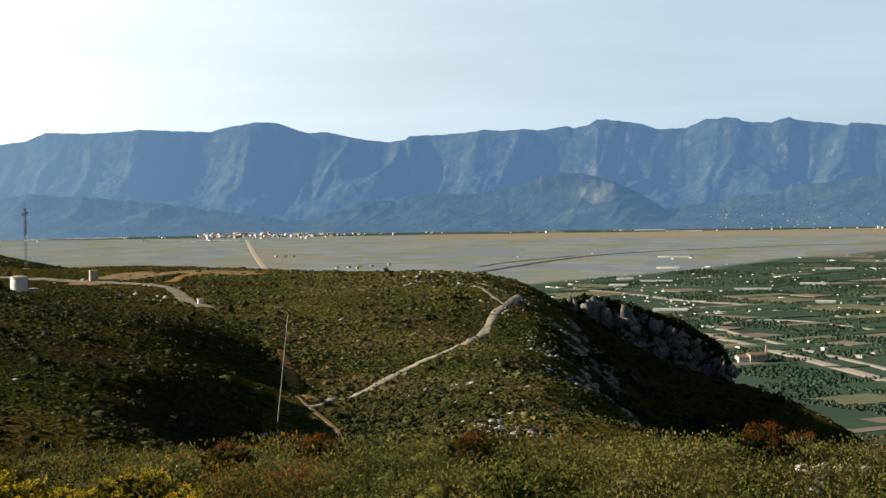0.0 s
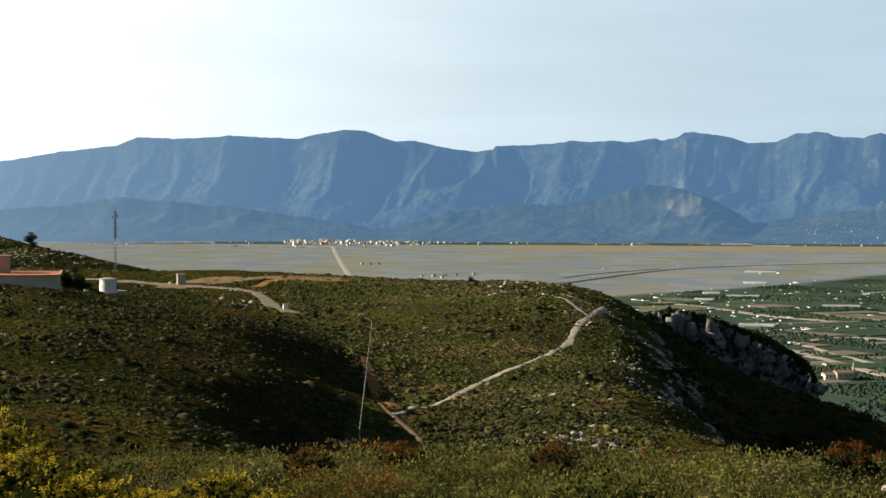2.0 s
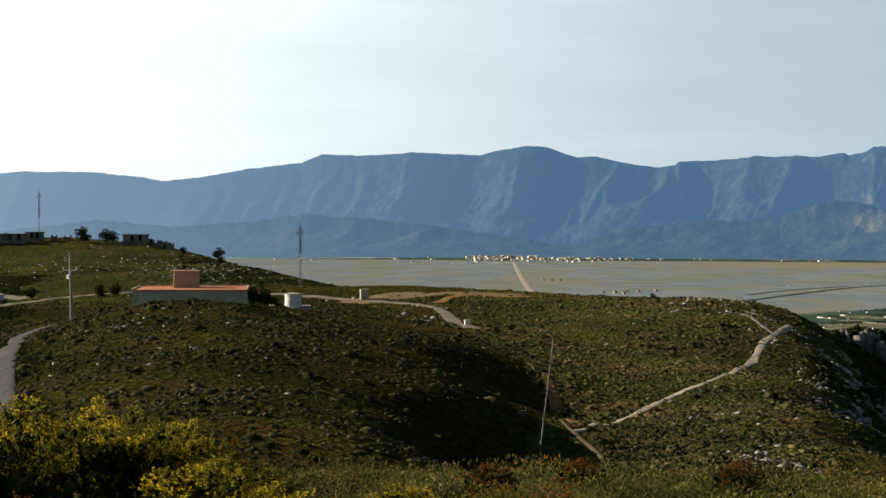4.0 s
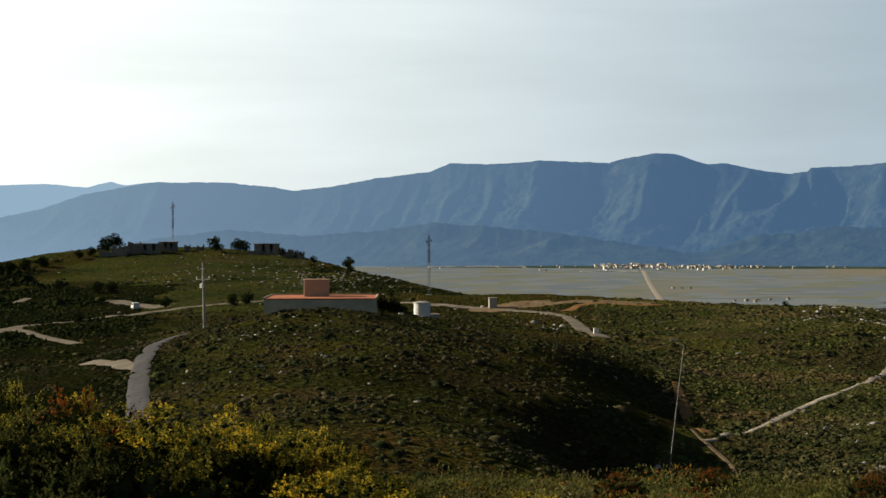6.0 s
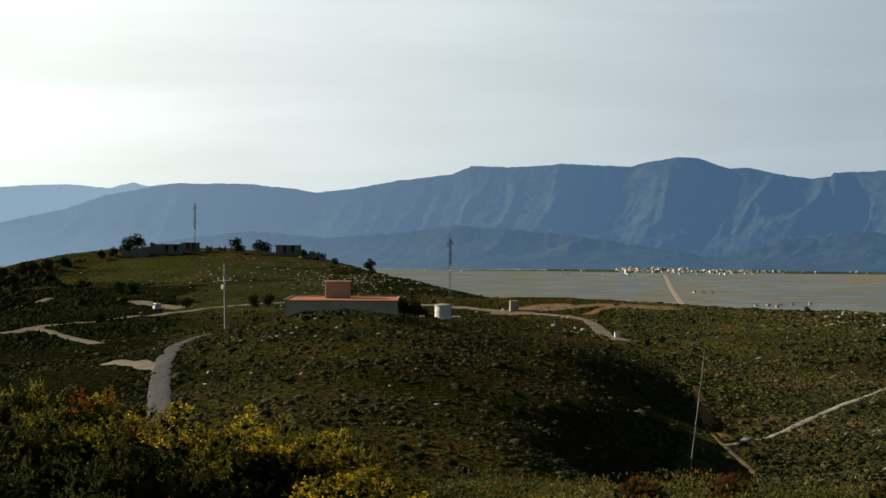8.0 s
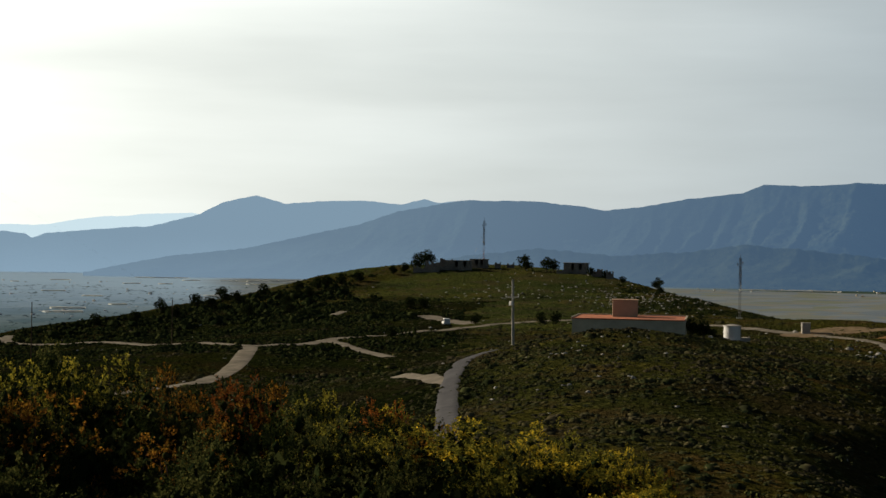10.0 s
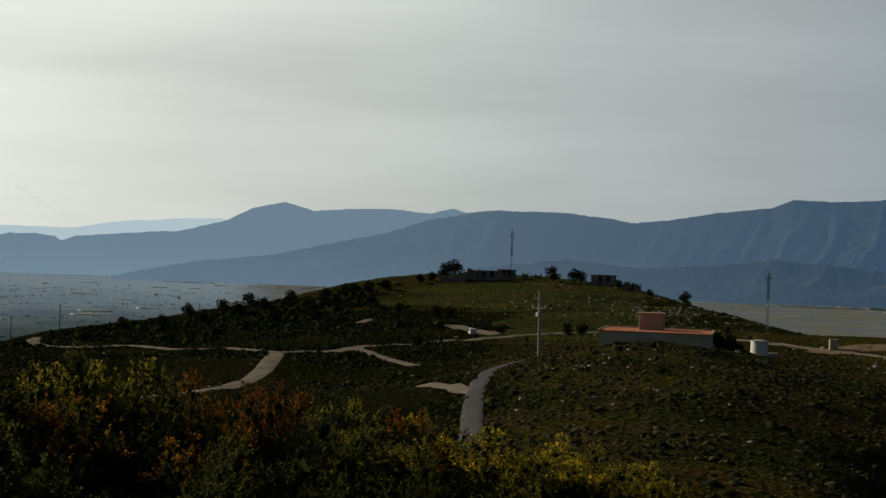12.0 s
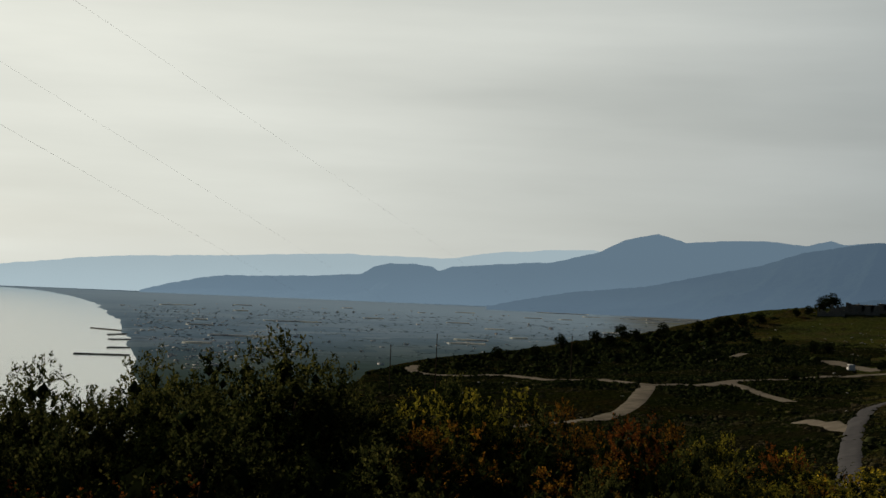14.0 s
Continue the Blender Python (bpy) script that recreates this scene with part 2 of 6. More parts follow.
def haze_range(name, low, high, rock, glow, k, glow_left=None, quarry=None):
    """Distant mountains, a backdrop: emission stands in for the sea haze before them."""
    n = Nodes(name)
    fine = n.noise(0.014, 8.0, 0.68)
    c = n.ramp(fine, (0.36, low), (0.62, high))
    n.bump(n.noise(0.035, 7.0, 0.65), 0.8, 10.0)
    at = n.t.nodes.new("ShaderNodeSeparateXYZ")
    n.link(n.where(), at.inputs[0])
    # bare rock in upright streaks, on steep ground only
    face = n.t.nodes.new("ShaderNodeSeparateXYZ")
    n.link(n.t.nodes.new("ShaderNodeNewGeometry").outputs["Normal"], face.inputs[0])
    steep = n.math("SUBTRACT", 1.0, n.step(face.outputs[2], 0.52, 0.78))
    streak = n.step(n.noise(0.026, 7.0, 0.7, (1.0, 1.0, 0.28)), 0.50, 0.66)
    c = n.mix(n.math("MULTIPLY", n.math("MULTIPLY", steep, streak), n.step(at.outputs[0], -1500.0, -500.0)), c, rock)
    # colour darkened towards the sea, so that sunlit contrast fades as in haze
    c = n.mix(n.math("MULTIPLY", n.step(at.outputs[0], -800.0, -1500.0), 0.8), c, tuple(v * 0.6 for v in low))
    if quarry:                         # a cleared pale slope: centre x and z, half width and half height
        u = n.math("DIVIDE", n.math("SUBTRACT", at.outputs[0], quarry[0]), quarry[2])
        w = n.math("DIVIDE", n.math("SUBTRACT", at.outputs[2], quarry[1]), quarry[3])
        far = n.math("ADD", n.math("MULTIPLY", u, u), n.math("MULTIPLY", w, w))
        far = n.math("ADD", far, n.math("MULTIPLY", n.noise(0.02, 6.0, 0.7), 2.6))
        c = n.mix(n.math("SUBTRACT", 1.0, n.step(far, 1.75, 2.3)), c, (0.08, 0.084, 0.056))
    # more of the haze glow low down on the seaward slopes
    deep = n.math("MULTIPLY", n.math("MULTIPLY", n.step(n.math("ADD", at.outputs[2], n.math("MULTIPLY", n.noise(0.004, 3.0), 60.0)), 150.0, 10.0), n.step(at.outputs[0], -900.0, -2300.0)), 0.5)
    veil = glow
    if glow_left:                      # the glow put in for haze grows stronger towards the sea
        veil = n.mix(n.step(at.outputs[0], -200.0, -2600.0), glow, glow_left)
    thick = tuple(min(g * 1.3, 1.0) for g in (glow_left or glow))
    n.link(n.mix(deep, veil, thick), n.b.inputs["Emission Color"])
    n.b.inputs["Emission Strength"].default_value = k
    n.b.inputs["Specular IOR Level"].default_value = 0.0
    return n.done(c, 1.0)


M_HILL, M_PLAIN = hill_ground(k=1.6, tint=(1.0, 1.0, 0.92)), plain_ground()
# darker copies of the hill ground: shade and backlight put into the colour
M_DARKHILL = hill_ground("shaded_hill_soil", 0.98, (1.03, 0.97, 0.88))
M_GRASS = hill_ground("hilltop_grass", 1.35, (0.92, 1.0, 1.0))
M_VALLEY = hill_ground("backlit_valley_turf", 0.38, (0.88, 1.02, 1.0))


def foliage(name, *shades, through_light=0.3, patch=0.12, dry=None):
    """Leaves: every leaf a little different, some light comes through."""
    n = Nodes(name)
    k = len(shades)
    c = n.ramp(n.island(), *[((i + 0.5) / k, s) for i, s in enumerate(shades)])
    c2 = n.ramp(n.noise(patch, 4.0), (0.35, (0.62, 0.66, 0.7)), (0.65, (1.25, 1.2, 1.05)))
    c = n.mix(1.0, c, c2, "MULTIPLY")
    if dry:                            # withered patches
        c = n.mix(n.math("MULTIPLY", n.step(n.noise(0.06, 5.0, 0.65), 0.48, 0.60), 0.85), c, dry)
        c = n.mix(1.0, c, n.ramp(n.noise(0.45, 4.0), (0.35, (0.45, 0.5, 0.5)), (0.6, (1.2, 1.15, 1.1))), "MULTIPLY")
    t = n.add("ShaderNodeBsdfTranslucent")
    n.link(c, t.inputs["Color"])
    mx = n.t.nodes.new("ShaderNodeMixShader")
    mx.inputs[0].default_value = through_light
    n.link(n.b.outputs[0], mx.inputs[1])
    n.link(t.outputs[0], mx.inputs[2])
    n.link(mx.outputs[0], n.t.nodes["Material Output"].inputs["Surface"])
    n.b.inputs["Specular IOR Level"].default_value = 0.0
    return n.done(c, 0.75)


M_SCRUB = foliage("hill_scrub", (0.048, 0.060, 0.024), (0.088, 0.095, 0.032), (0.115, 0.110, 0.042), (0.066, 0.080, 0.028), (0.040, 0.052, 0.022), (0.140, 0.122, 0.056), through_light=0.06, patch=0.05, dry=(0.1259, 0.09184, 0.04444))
# for dark bushes, and in place of shade on hollow, flank and backlit hills
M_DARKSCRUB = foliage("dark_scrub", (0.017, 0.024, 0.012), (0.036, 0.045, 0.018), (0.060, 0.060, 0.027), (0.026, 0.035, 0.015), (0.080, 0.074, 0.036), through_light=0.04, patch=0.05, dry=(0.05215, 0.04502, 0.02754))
M_HEATH = foliage("heath_leaf", (0.085, 0.092, 0.026), (0.115, 0.118, 0.032), (0.130, 0.112, 0.042), (0.062, 0.072, 0.022), (0.105, 0.108, 0.028), through_light=0.25, patch=0.9)
M_STRAW = foliage("dry_grass", (0.150, 0.120, 0.060), (0.180, 0.145, 0.075), (0.120, 0.100, 0.045), (0.095, 0.085, 0.035), through_light=0.2, patch=1.3)
M_RUST = foliage("rusty_leaf", (0.19, 0.055, 0.012), (0.26, 0.085, 0.015), (0.085, 0.030, 0.011), (0.13, 0.065, 0.018), through_light=0.5, patch=0.8)
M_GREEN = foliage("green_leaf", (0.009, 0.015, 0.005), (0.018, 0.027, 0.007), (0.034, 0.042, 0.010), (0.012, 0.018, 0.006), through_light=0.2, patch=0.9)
M_YELLOW = foliage("yellow_leaf", (0.52, 0.37, 0.030), (0.70, 0.49, 0.030), (0.38, 0.30, 0.036), (0.20, 0.18, 0.03), through_light=0.55, patch=1.1)
M_SAGE = foliage("sage_leaf", (0.034, 0.042, 0.014), (0.062, 0.068, 0.020), (0.095, 0.092, 0.028), (0.026, 0.034, 0.012), through_light=0.5, patch=0.9)
M_LIME = foliage("yellow_green_leaf", (0.10, 0.10, 0.017), (0.18, 0.165, 0.023), (0.26, 0.215, 0.027), (0.06, 0.066, 0.014), through_light=0.55, patch=1.1)
M_BROWNLEAF = foliage("bronze_leaf", (0.16, 0.075, 0.012), (0.28, 0.140, 0.018), (0.07, 0.050, 0.012), (0.13, 0.055, 0.012), through_light=0.5, patch=0.9)
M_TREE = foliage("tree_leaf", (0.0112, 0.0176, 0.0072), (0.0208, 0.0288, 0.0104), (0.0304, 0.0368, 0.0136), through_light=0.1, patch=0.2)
# the haze over the coast is put into these pale bluish leaves
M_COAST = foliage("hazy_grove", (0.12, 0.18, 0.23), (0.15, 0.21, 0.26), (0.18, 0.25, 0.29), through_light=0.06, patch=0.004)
# orchard leaves too are lifted in colour for haze
M_ORCHARD = foliage("orchard_leaf", (0.042, 0.070, 0.050), (0.052, 0.084, 0.058), (0.064, 0.096, 0.064), through_light=0.1, patch=0.01)
M_TWIG = plain_paint("twig_bark", (0.07, 0.05, 0.035), 0.9, 0.3, 6.0)


def stone_mat(name, dark, light):
    n = Nodes(name)
    c = n.ramp(n.noise(2.2, 7.0, 0.65), (0.3, dark), (0.6, light))
    c = n.mix(n.math("MULTIPLY", n.island(), 0.5), c, dark)
    n.bump(n.noise(7.0, 6.0), 0.8, 0.08)
    return n.done(c, 0.92)


M_STONE = stone_mat("limestone", (0.10, 0.096, 0.088), (0.40, 0.385, 0.35))
M_CLIFF = stone_mat("cliff_limestone", (0.06, 0.06, 0.058), (0.22, 0.215, 0.205))
M_RUIN = stone_mat("ruin_stone", (0.11, 0.10, 0.085), (0.27, 0.245, 0.205))
M_DIRT = plain_paint("pale_dirt_track", (0.225, 0.20, 0.158), 0.95, 0.5, 0.45)
M_TRACK = plain_paint("bleached_stony_track", (0.36, 0.325, 0.26), 0.95, 0.45, 0.6)
M_PATH = plain_paint("trodden_earth", (0.21, 0.155, 0.095), 0.95, 0.5, 0.5)
M_ORANGE = plain_paint("orange_soil", (0.225, 0.1275, 0.0525), 0.95, 0.4, 0.5)
M_ASPHALT = plain_paint("worn_asphalt", (0.095, 0.095, 0.098), 0.9, 0.25, 0.8)
M_WHITE = plain_paint("white_plaster", (0.70, 0.68, 0.64), 0.8, 0.12, 0.6)
M_CREAM = plain_paint("cream_plaster", (0.4125, 0.3675, 0.285), 0.85, 0.15, 0.6)
M_BEIGE = plain_paint("stained_beige_render", (0.50, 0.46, 0.345), 0.9, 0.3, 0.5)
M_ROSE = plain_paint("rose_render", (0.40, 0.285, 0.20), 0.9, 0.2, 0.5)
M_TERRA = plain_paint("terracotta", (0.46, 0.20, 0.125), 0.85, 0.3, 0.8)
M_TILE = plain_paint("roof_tile", (0.25, 0.165, 0.12), 0.85, 0.3, 0.4)
M_DARK = plain_paint("dark_opening", (0.0225, 0.0225, 0.024), 0.5, 0.3, 1.0)
M_WIRE = plain_paint("pale_wire", (0.55, 0.55, 0.53), 0.6, 0.1, 2.0)
M_STEEL = plain_paint("galvanised_steel", (0.15, 0.15, 0.145), 0.6, 0.2, 2.0, 0.5)
M_DARKSTEEL = plain_paint("dark_weathered_steel", (0.05, 0.05, 0.055), 0.7, 0.2, 2.0, 0.3)
M_RED = plain_paint("faded_red_paint", (0.33, 0.10, 0.08), 0.7, 0.2, 2.0)
M_CONCRETE = plain_paint("weathered_concrete", (0.36, 0.34, 0.30), 0.9, 0.25, 0.9)
M_TANK = plain_paint("white_tank_paint", (0.60, 0.60, 0.58), 0.6, 0.15, 0.7)
M_PLASTIC = foliage("greenhouse_film", (0.72, 0.75, 0.77), (0.78, 0.80, 0.81), through_light=0.6, patch=0.02)
M_ROOFS = plain_paint("mixed_pale_roofs", (0.68, 0.68, 0.67), 0.85, 0.5, 0.02)
M_GLASS = plain_paint("dark_window_glass", (0.02, 0.025, 0.03), 0.12, 0.1, 1.0)
M_RUBBER = plain_paint("tyre_rubber", (0.025, 0.025, 0.025), 0.85, 0.1, 4.0)
M_FIELD_TAN = plain_paint("ploughed_field", (0.17, 0.150, 0.118), 0.95, 0.25, 0.03)
M_FIELD_GREEN = plain_paint("green_field", (0.045, 0.076, 0.052), 0.95, 0.3, 0.03)
M_FIELD_PALE = plain_paint("stubble_field", (0.135, 0.138, 0.090), 0.95, 0.25, 0.03)

# ================= the lie of the land =================
def _hash(ix, iy, s):
    h = (ix.astype(np.int64) * 374761393 + iy.astype(np.int64) * 668265263 + s * 974711) & 0x7FFFFFFF
    h = ((h ^ (h >> 13)) * 1274126177) & 0x7FFFFFFF
    return ((h ^ (h >> 16)) & 0xFFFF) / 65535.0


def wave(x, y, s=0):
    """Smooth value noise, 0 to 1."""
    x, y = np.asarray(x, float), np.asarray(y, float)
    ix, iy = np.floor(x), np.floor(y)
    fx, fy = x - ix, y - iy
    fx, fy = fx * fx * (3 - 2 * fx), fy * fy * (3 - 2 * fy)
    a, b = _hash(ix, iy, s), _hash(ix + 1, iy, s)
    c, d = _hash(ix, iy + 1, s), _hash(ix + 1, iy + 1, s)
    return (a + (b - a) * fx) * (1 - fy) + (c + (d - c) * fx) * fy


def fbm(x, y, s=0, octaves=4):
    total, amp, norm = 0.0, 1.0, 0.0
    for i in range(octaves):
        total = total + amp * wave(x * 2 ** i + 17.3 * i, y * 2 ** i - 9.1 * i, s + i)
        norm += amp
        amp *= 0.5
    return total / norm


def smooth(v, lo, hi):
    k = np.clip((v - lo) / (hi - lo), 0, 1)
    return k * k * (3 - 2 * k)


# landmarks of the hills: degrees left of +y, metres from the standing point, height over the plain
KNOLL = [(-30, 4, 77.4), (0, 4, 77.4), (30, 4, 77.5), (60, 4, 77.5), (-25, 14, 77.33), (-8, 15, 77.30), (8, 16, 77.46), (22, 15, 77.55),
         (38, 14, 77.5), (55, 13, 77.4), (-14, 45, 69), (0, 45, 70.5), (14, 45, 71.5), (30, 50, 71), (48, 45, 70), (8, 85, 63.5), (-4, 85, 63), (-14, 90, 58)]
RIGHT_HILL = [(4.3, 150, 61.4), (3.7, 118, 62.7), (1.7, 185, 60.4), (-1.5, 235, 60.2), (-2.6, 285, 62.5), (-0.3, 330, 65.2), (2.7, 335, 65.1),
              (-2.7, 325, 63.2), (-4.2, 200, 60.2), (-4.2, 270, 60.6), (-6.3, 165, 59.0), (-8.6, 135, 59.2), (4.5, 215, 61.9), (6.0, 300, 62.7),
              (6.3, 180, 61.9), (-2.6, 276, 63.36), (-2.39, 287, 63.21), (-1.96, 296, 63.53),
              (-0.16, 199, 61.58), (-0.56, 207, 61.46), (-0.84, 215, 61.18), (-1.1, 222, 61.16)]
EDGE = [(-4.75, 200, 59.9), (-4.5, 240, 60.1), (-4.3, 275, 61.2), (-6.1, 165, 58.7), (-8.2, 135, 59.0), (-9.6, 120, 59.4)]
FLANK = [(-6.0, 345, 49.7), (-8.0, 338, 42.6), (-9.7, 335, 38.9), (-10.4, 320, 43.0), (-12.5, 290, 40.9), (-14.8, 250, 40.6), (-18, 220, 38), (-6.6, 260, 50),
         (-7.9, 225, 47.5), (-10.8, 190, 47), (-9.0, 285, 41), (-7.9, 165, 51.8), (-6.2, 200, 52.0), (-10.4, 135, 52.8), (-5.8, 240, 52.0), (-5.5, 275, 52.5)]
LEFT_HILL = [(13.3, 195, 67.1), (9.5, 190, 66.9), (7.8, 178, 63.8), (7.0, 165, 61.2), (6.9, 138, 60.0), (5.9, 120, 60.2), (4.8, 112, 61.2), (11.5, 140, 66.3), (11.5, 105, 65.8),
             (8.6, 140, 64.8), (10.4, 122, 65.0), (8.6, 163, 65.1), (8.3, 178, 65.1), (18.7, 200, 71.0), (21.8, 200, 68.7), (16.2, 200, 70.3), (23.8, 150, 65.9), (23.1, 190, 68.0), (17.9, 130, 67.3), (20.9, 150, 67.9)]
SADDLE = [(18.1, 255, 67.7), (14.5, 300, 64.5), (12.0, 335, 64.3), (8.9, 300, 63.8), (8.9, 325, 65.3), (11.4, 345, 66.3), (8.6, 280, 62.7)]
MAST_HILL = [(23.1, 580, 73.6), (25.3, 570, 72.8), (19.0, 560, 71.2), (17.2, 520, 68.0), (15.6, 480, 67.0), (12.5, 420, 63.9), (14.3, 440, 64.8),
             (23.5, 400, 63.7), (20.2, 380, 64.8), (26.3, 400, 63.7), (28.0, 540, 67.4), (30.0, 510, 65.0), (32.3, 480, 63.0), (34.4, 450, 60.8),
             (36.8, 430, 59.2)]
ROAD_VALLEY = [(31.9, 400, 59.7), (24.3, 350, 63.3), (28.4, 300, 63.3), (31.3, 260, 63.3), (32.1, 220, 61.9), (24.3, 225, 63.2), (22.9, 270, 64.1),
               (26.8, 275, 62.6), (39.4, 400, 57.0), (40.6, 370, 56.2), (33, 140, 62.5), (42, 150, 58), (50, 130, 56)]
MARKS = np.array(KNOLL + RIGHT_HILL + EDGE + FLANK + LEFT_HILL + SADDLE + MAST_HILL + ROAD_VALLEY, float)


def _plate(d2):
    return 0.5 * d2 * np.log(np.maximum(d2, 1e-12))


def _fit_plate():
    p = np.stack([np.radians(MARKS[:, 0]), np.log(MARKS[:, 1])], 1)
    d2 = ((p[:, None] - p[None]) ** 2).sum(2)
    n = len(p)
    side = np.concatenate([np.ones((n, 1)), p], 1)
    a = np.zeros((n + 3, n + 3))
    a[:n, :n] = _plate(d2) + np.eye(n) * 0.0004
    a[:n, n:], a[n:, :n] = side, side.T
    w = np.linalg.solve(a, np.concatenate([MARKS[:, 2], np.zeros(3)]))
    return p, w


PLATE_P, PLATE_W = _fit_plate()
RIM = np.array([(-60, 120), (-25, 190), (-18, 235), (-14.8, 262), (-12.5, 300), (-10.4, 332), (-9.7, 352), (-8, 362), (-5.5, 365), (-3, 345), (0, 340), (6, 348),
                (11, 362), (13, 425), (15, 460), (17, 520), (19, 570), (22, 610), (26, 600), (29, 555), (32, 500), (36, 446), (39, 420), (41, 390),
                (43, 250), (46, 110), (50, 70), (60, 60)], float)
CLIFF = np.array([(-10.1, 0), (-9.8, 9.0), (-8, 11.2), (-6, 8.6), (-4.8, 5.5), (-3.9, 0)], float)


def cliff_line(az):
    return 341 + 11 * (fbm(az * 1.3, az * 0, 31, 3) - 0.5) + 2.0 * (wave(az * 5, az * 0, 35) - 0.5) + 3.0 * (wave(az * 2.6 + 0.02 * az, az * 1.7, 36) - 0.5)


def land(x, y):
    """Height of the ground at x, y (arrays or numbers)."""
    x, y = np.atleast_1d(np.asarray(x, float)), np.atleast_1d(np.asarray(y, float))
    r = np.maximum(np.hypot(x, y), 1.0)
    az = np.degrees(np.arctan2(-x, y))
    azc = np.clip(az, -30, 60)
    u, v = np.radians(azc), np.log(np.clip(r, 4, 700))
    h = np.zeros_like(r)
    n = len(PLATE_P)
    for i in range(n):
        h += PLATE_W[i] * _plate((u - PLATE_P[i, 0]) ** 2 + (v - PLATE_P[i, 1]) ** 2)
    h += PLATE_W[n] + PLATE_W[n + 1] * u + PLATE_W[n + 2] * v
    h += np.interp(azc, CLIFF[::1, 0], CLIFF[:, 1]) * smooth(r - cliff_line(az) + 2.4 * (fbm(x / 2.2, y / 2.2, 39, 3) - 0.5), -2.2, 2.2)
    h = h * smooth(r, 1.5, 4.0) + 77.43 * (1 - smooth(r, 1.5, 4.0))
    # relief
    k = smooth(r, 20, 120)
    h += k * (0.7 * (fbm(x / 17, y / 17, 3) - 0.5) + 0.5 * (fbm(x / 4.5, y / 4.5, 8, 3) - 0.5)) + 0.25 * (fbm(x / 2.2, y / 2.2, 5, 3) - 0.5)
    rim = np.interp(azc, RIM[:, 0], RIM[:, 1])
    out = np.abs(az - azc)
    rim = rim * (1 - 0.5 * smooth(out, 0, 30))
    fall = np.maximum(rim * 0.75, 90.0)
    keep = 1 - smooth(r, rim - 4, rim + fall)
    keep = keep ** 1.5
    plain = 0.5 * (fbm(x / 90, y / 90, 12, 2) - 0.5)
    h = h * keep + plain * (1 - keep)
    # shore: the sea bed lies lower
    return h - 5.0 * smooth(shore(x, y), -6, 22)


SHORE = np.array([(300, -330), (620, -715), (945, -1092), (1155, -1340), (1402, -1644), (1682, -2007), (2111, -2563), (2445, -3061), (2735, -3565), (2900, -4300)], float)


def shore(x, y):
    """Metres out to sea (negative inland), across the coast."""
    line = np.interp(y, SHORE[:, 0], SHORE[:, 1])
    return (line - x) + 18 * (wave(y / 90, y * 0, 41) - 0.5) + np.where(y < 300, (300 - y) * -1.2, 0)


def spot(az, r, up=0.0):
    d = flat_dir(az) * r
    return Vector((d.x, d.y, float(on_sheet(d.x, d.y)[0]) + up))


def mesh_object(name, verts, faces, mats, smooth_shade=True, parent=None):
    me = bpy.data.meshes.new(name)
    me.from_pydata(verts, [], faces)
    for m in (mats if isinstance(mats, (list, tuple)) else [mats]):
        me.materials.append(m)
    if smooth_shade:
        me.shade_smooth()
    ob = new(name, me)
    if parent:
        ob.parent = parent
    return ob


def grid_mesh(name, xx, yy, zz, mats, wrap=False, slots=None):
    """A sheet over a grid of rows (first axis) and columns."""
    rows, cols = zz.shape
    me = bpy.data.meshes.new(name)
    co = np.stack([xx, yy, zz], -1).reshape(-1, 3)
    jj = np.arange(cols if wrap else cols - 1)
    ii = np.arange(rows - 1)
    a = (ii[:, None] * cols + jj[None]).ravel()
    b = (ii[:, None] * cols + ((jj + 1) % cols)[None]).ravel()
    quads = np.stack([a, b, b + cols, a + cols], 1)
    me.vertices.add(len(co))
    me.vertices.foreach_set("co", co.ravel())
    me.loops.add(quads.size)
    me.loops.foreach_set("vertex_index", quads.ravel().astype(np.int32))
    me.polygons.add(len(quads))
    me.polygons.foreach_set("loop_start", np.arange(0, quads.size, 4, dtype=np.int32))
    for m in mats:
        me.materials.append(m)
    if slots is not None:
        me.polygons.foreach_set("material_index", slots(quads, co).astype(np.int32))
    me.update(calc_edges=True)
    me.validate()
    me.shade_smooth()
    return new(name, me)


SHEET = {}


def on_sheet(x, y):
    """Height of the built ground sheet, between its grid points."""
    x, y = np.atleast_1d(np.asarray(x, float)), np.atleast_1d(np.asarray(y, float))
    az, r, z = SHEET["az"], SHEET["r"], SHEET["z"]
    a, d = np.degrees(np.arctan2(-x, y)), np.hypot(x, y)
    i = np.clip(np.searchsorted(r, d) - 1, 0, len(r) - 2)
    j = np.clip(np.searchsorted(az, a) - 1, 0, len(az) - 2)
    u, w = np.clip((d - r[i]) / (r[i + 1] - r[i]), 0, 1), np.clip((a - az[j]) / (az[j + 1] - az[j]), 0, 1)
    return (z[i, j] * (1 - w) + z[i, j + 1] * w) * (1 - u) + (z[i + 1, j] * (1 - w) + z[i + 1, j + 1] * w) * u


def hollow_shade_edge(d):
    """Where the hollow's shade, put into the ground colour, begins, degrees left of +y."""
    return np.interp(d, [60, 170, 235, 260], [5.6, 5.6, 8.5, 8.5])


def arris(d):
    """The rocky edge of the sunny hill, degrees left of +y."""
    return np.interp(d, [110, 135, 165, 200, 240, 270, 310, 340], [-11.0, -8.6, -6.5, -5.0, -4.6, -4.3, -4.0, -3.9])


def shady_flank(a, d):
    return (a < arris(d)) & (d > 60)


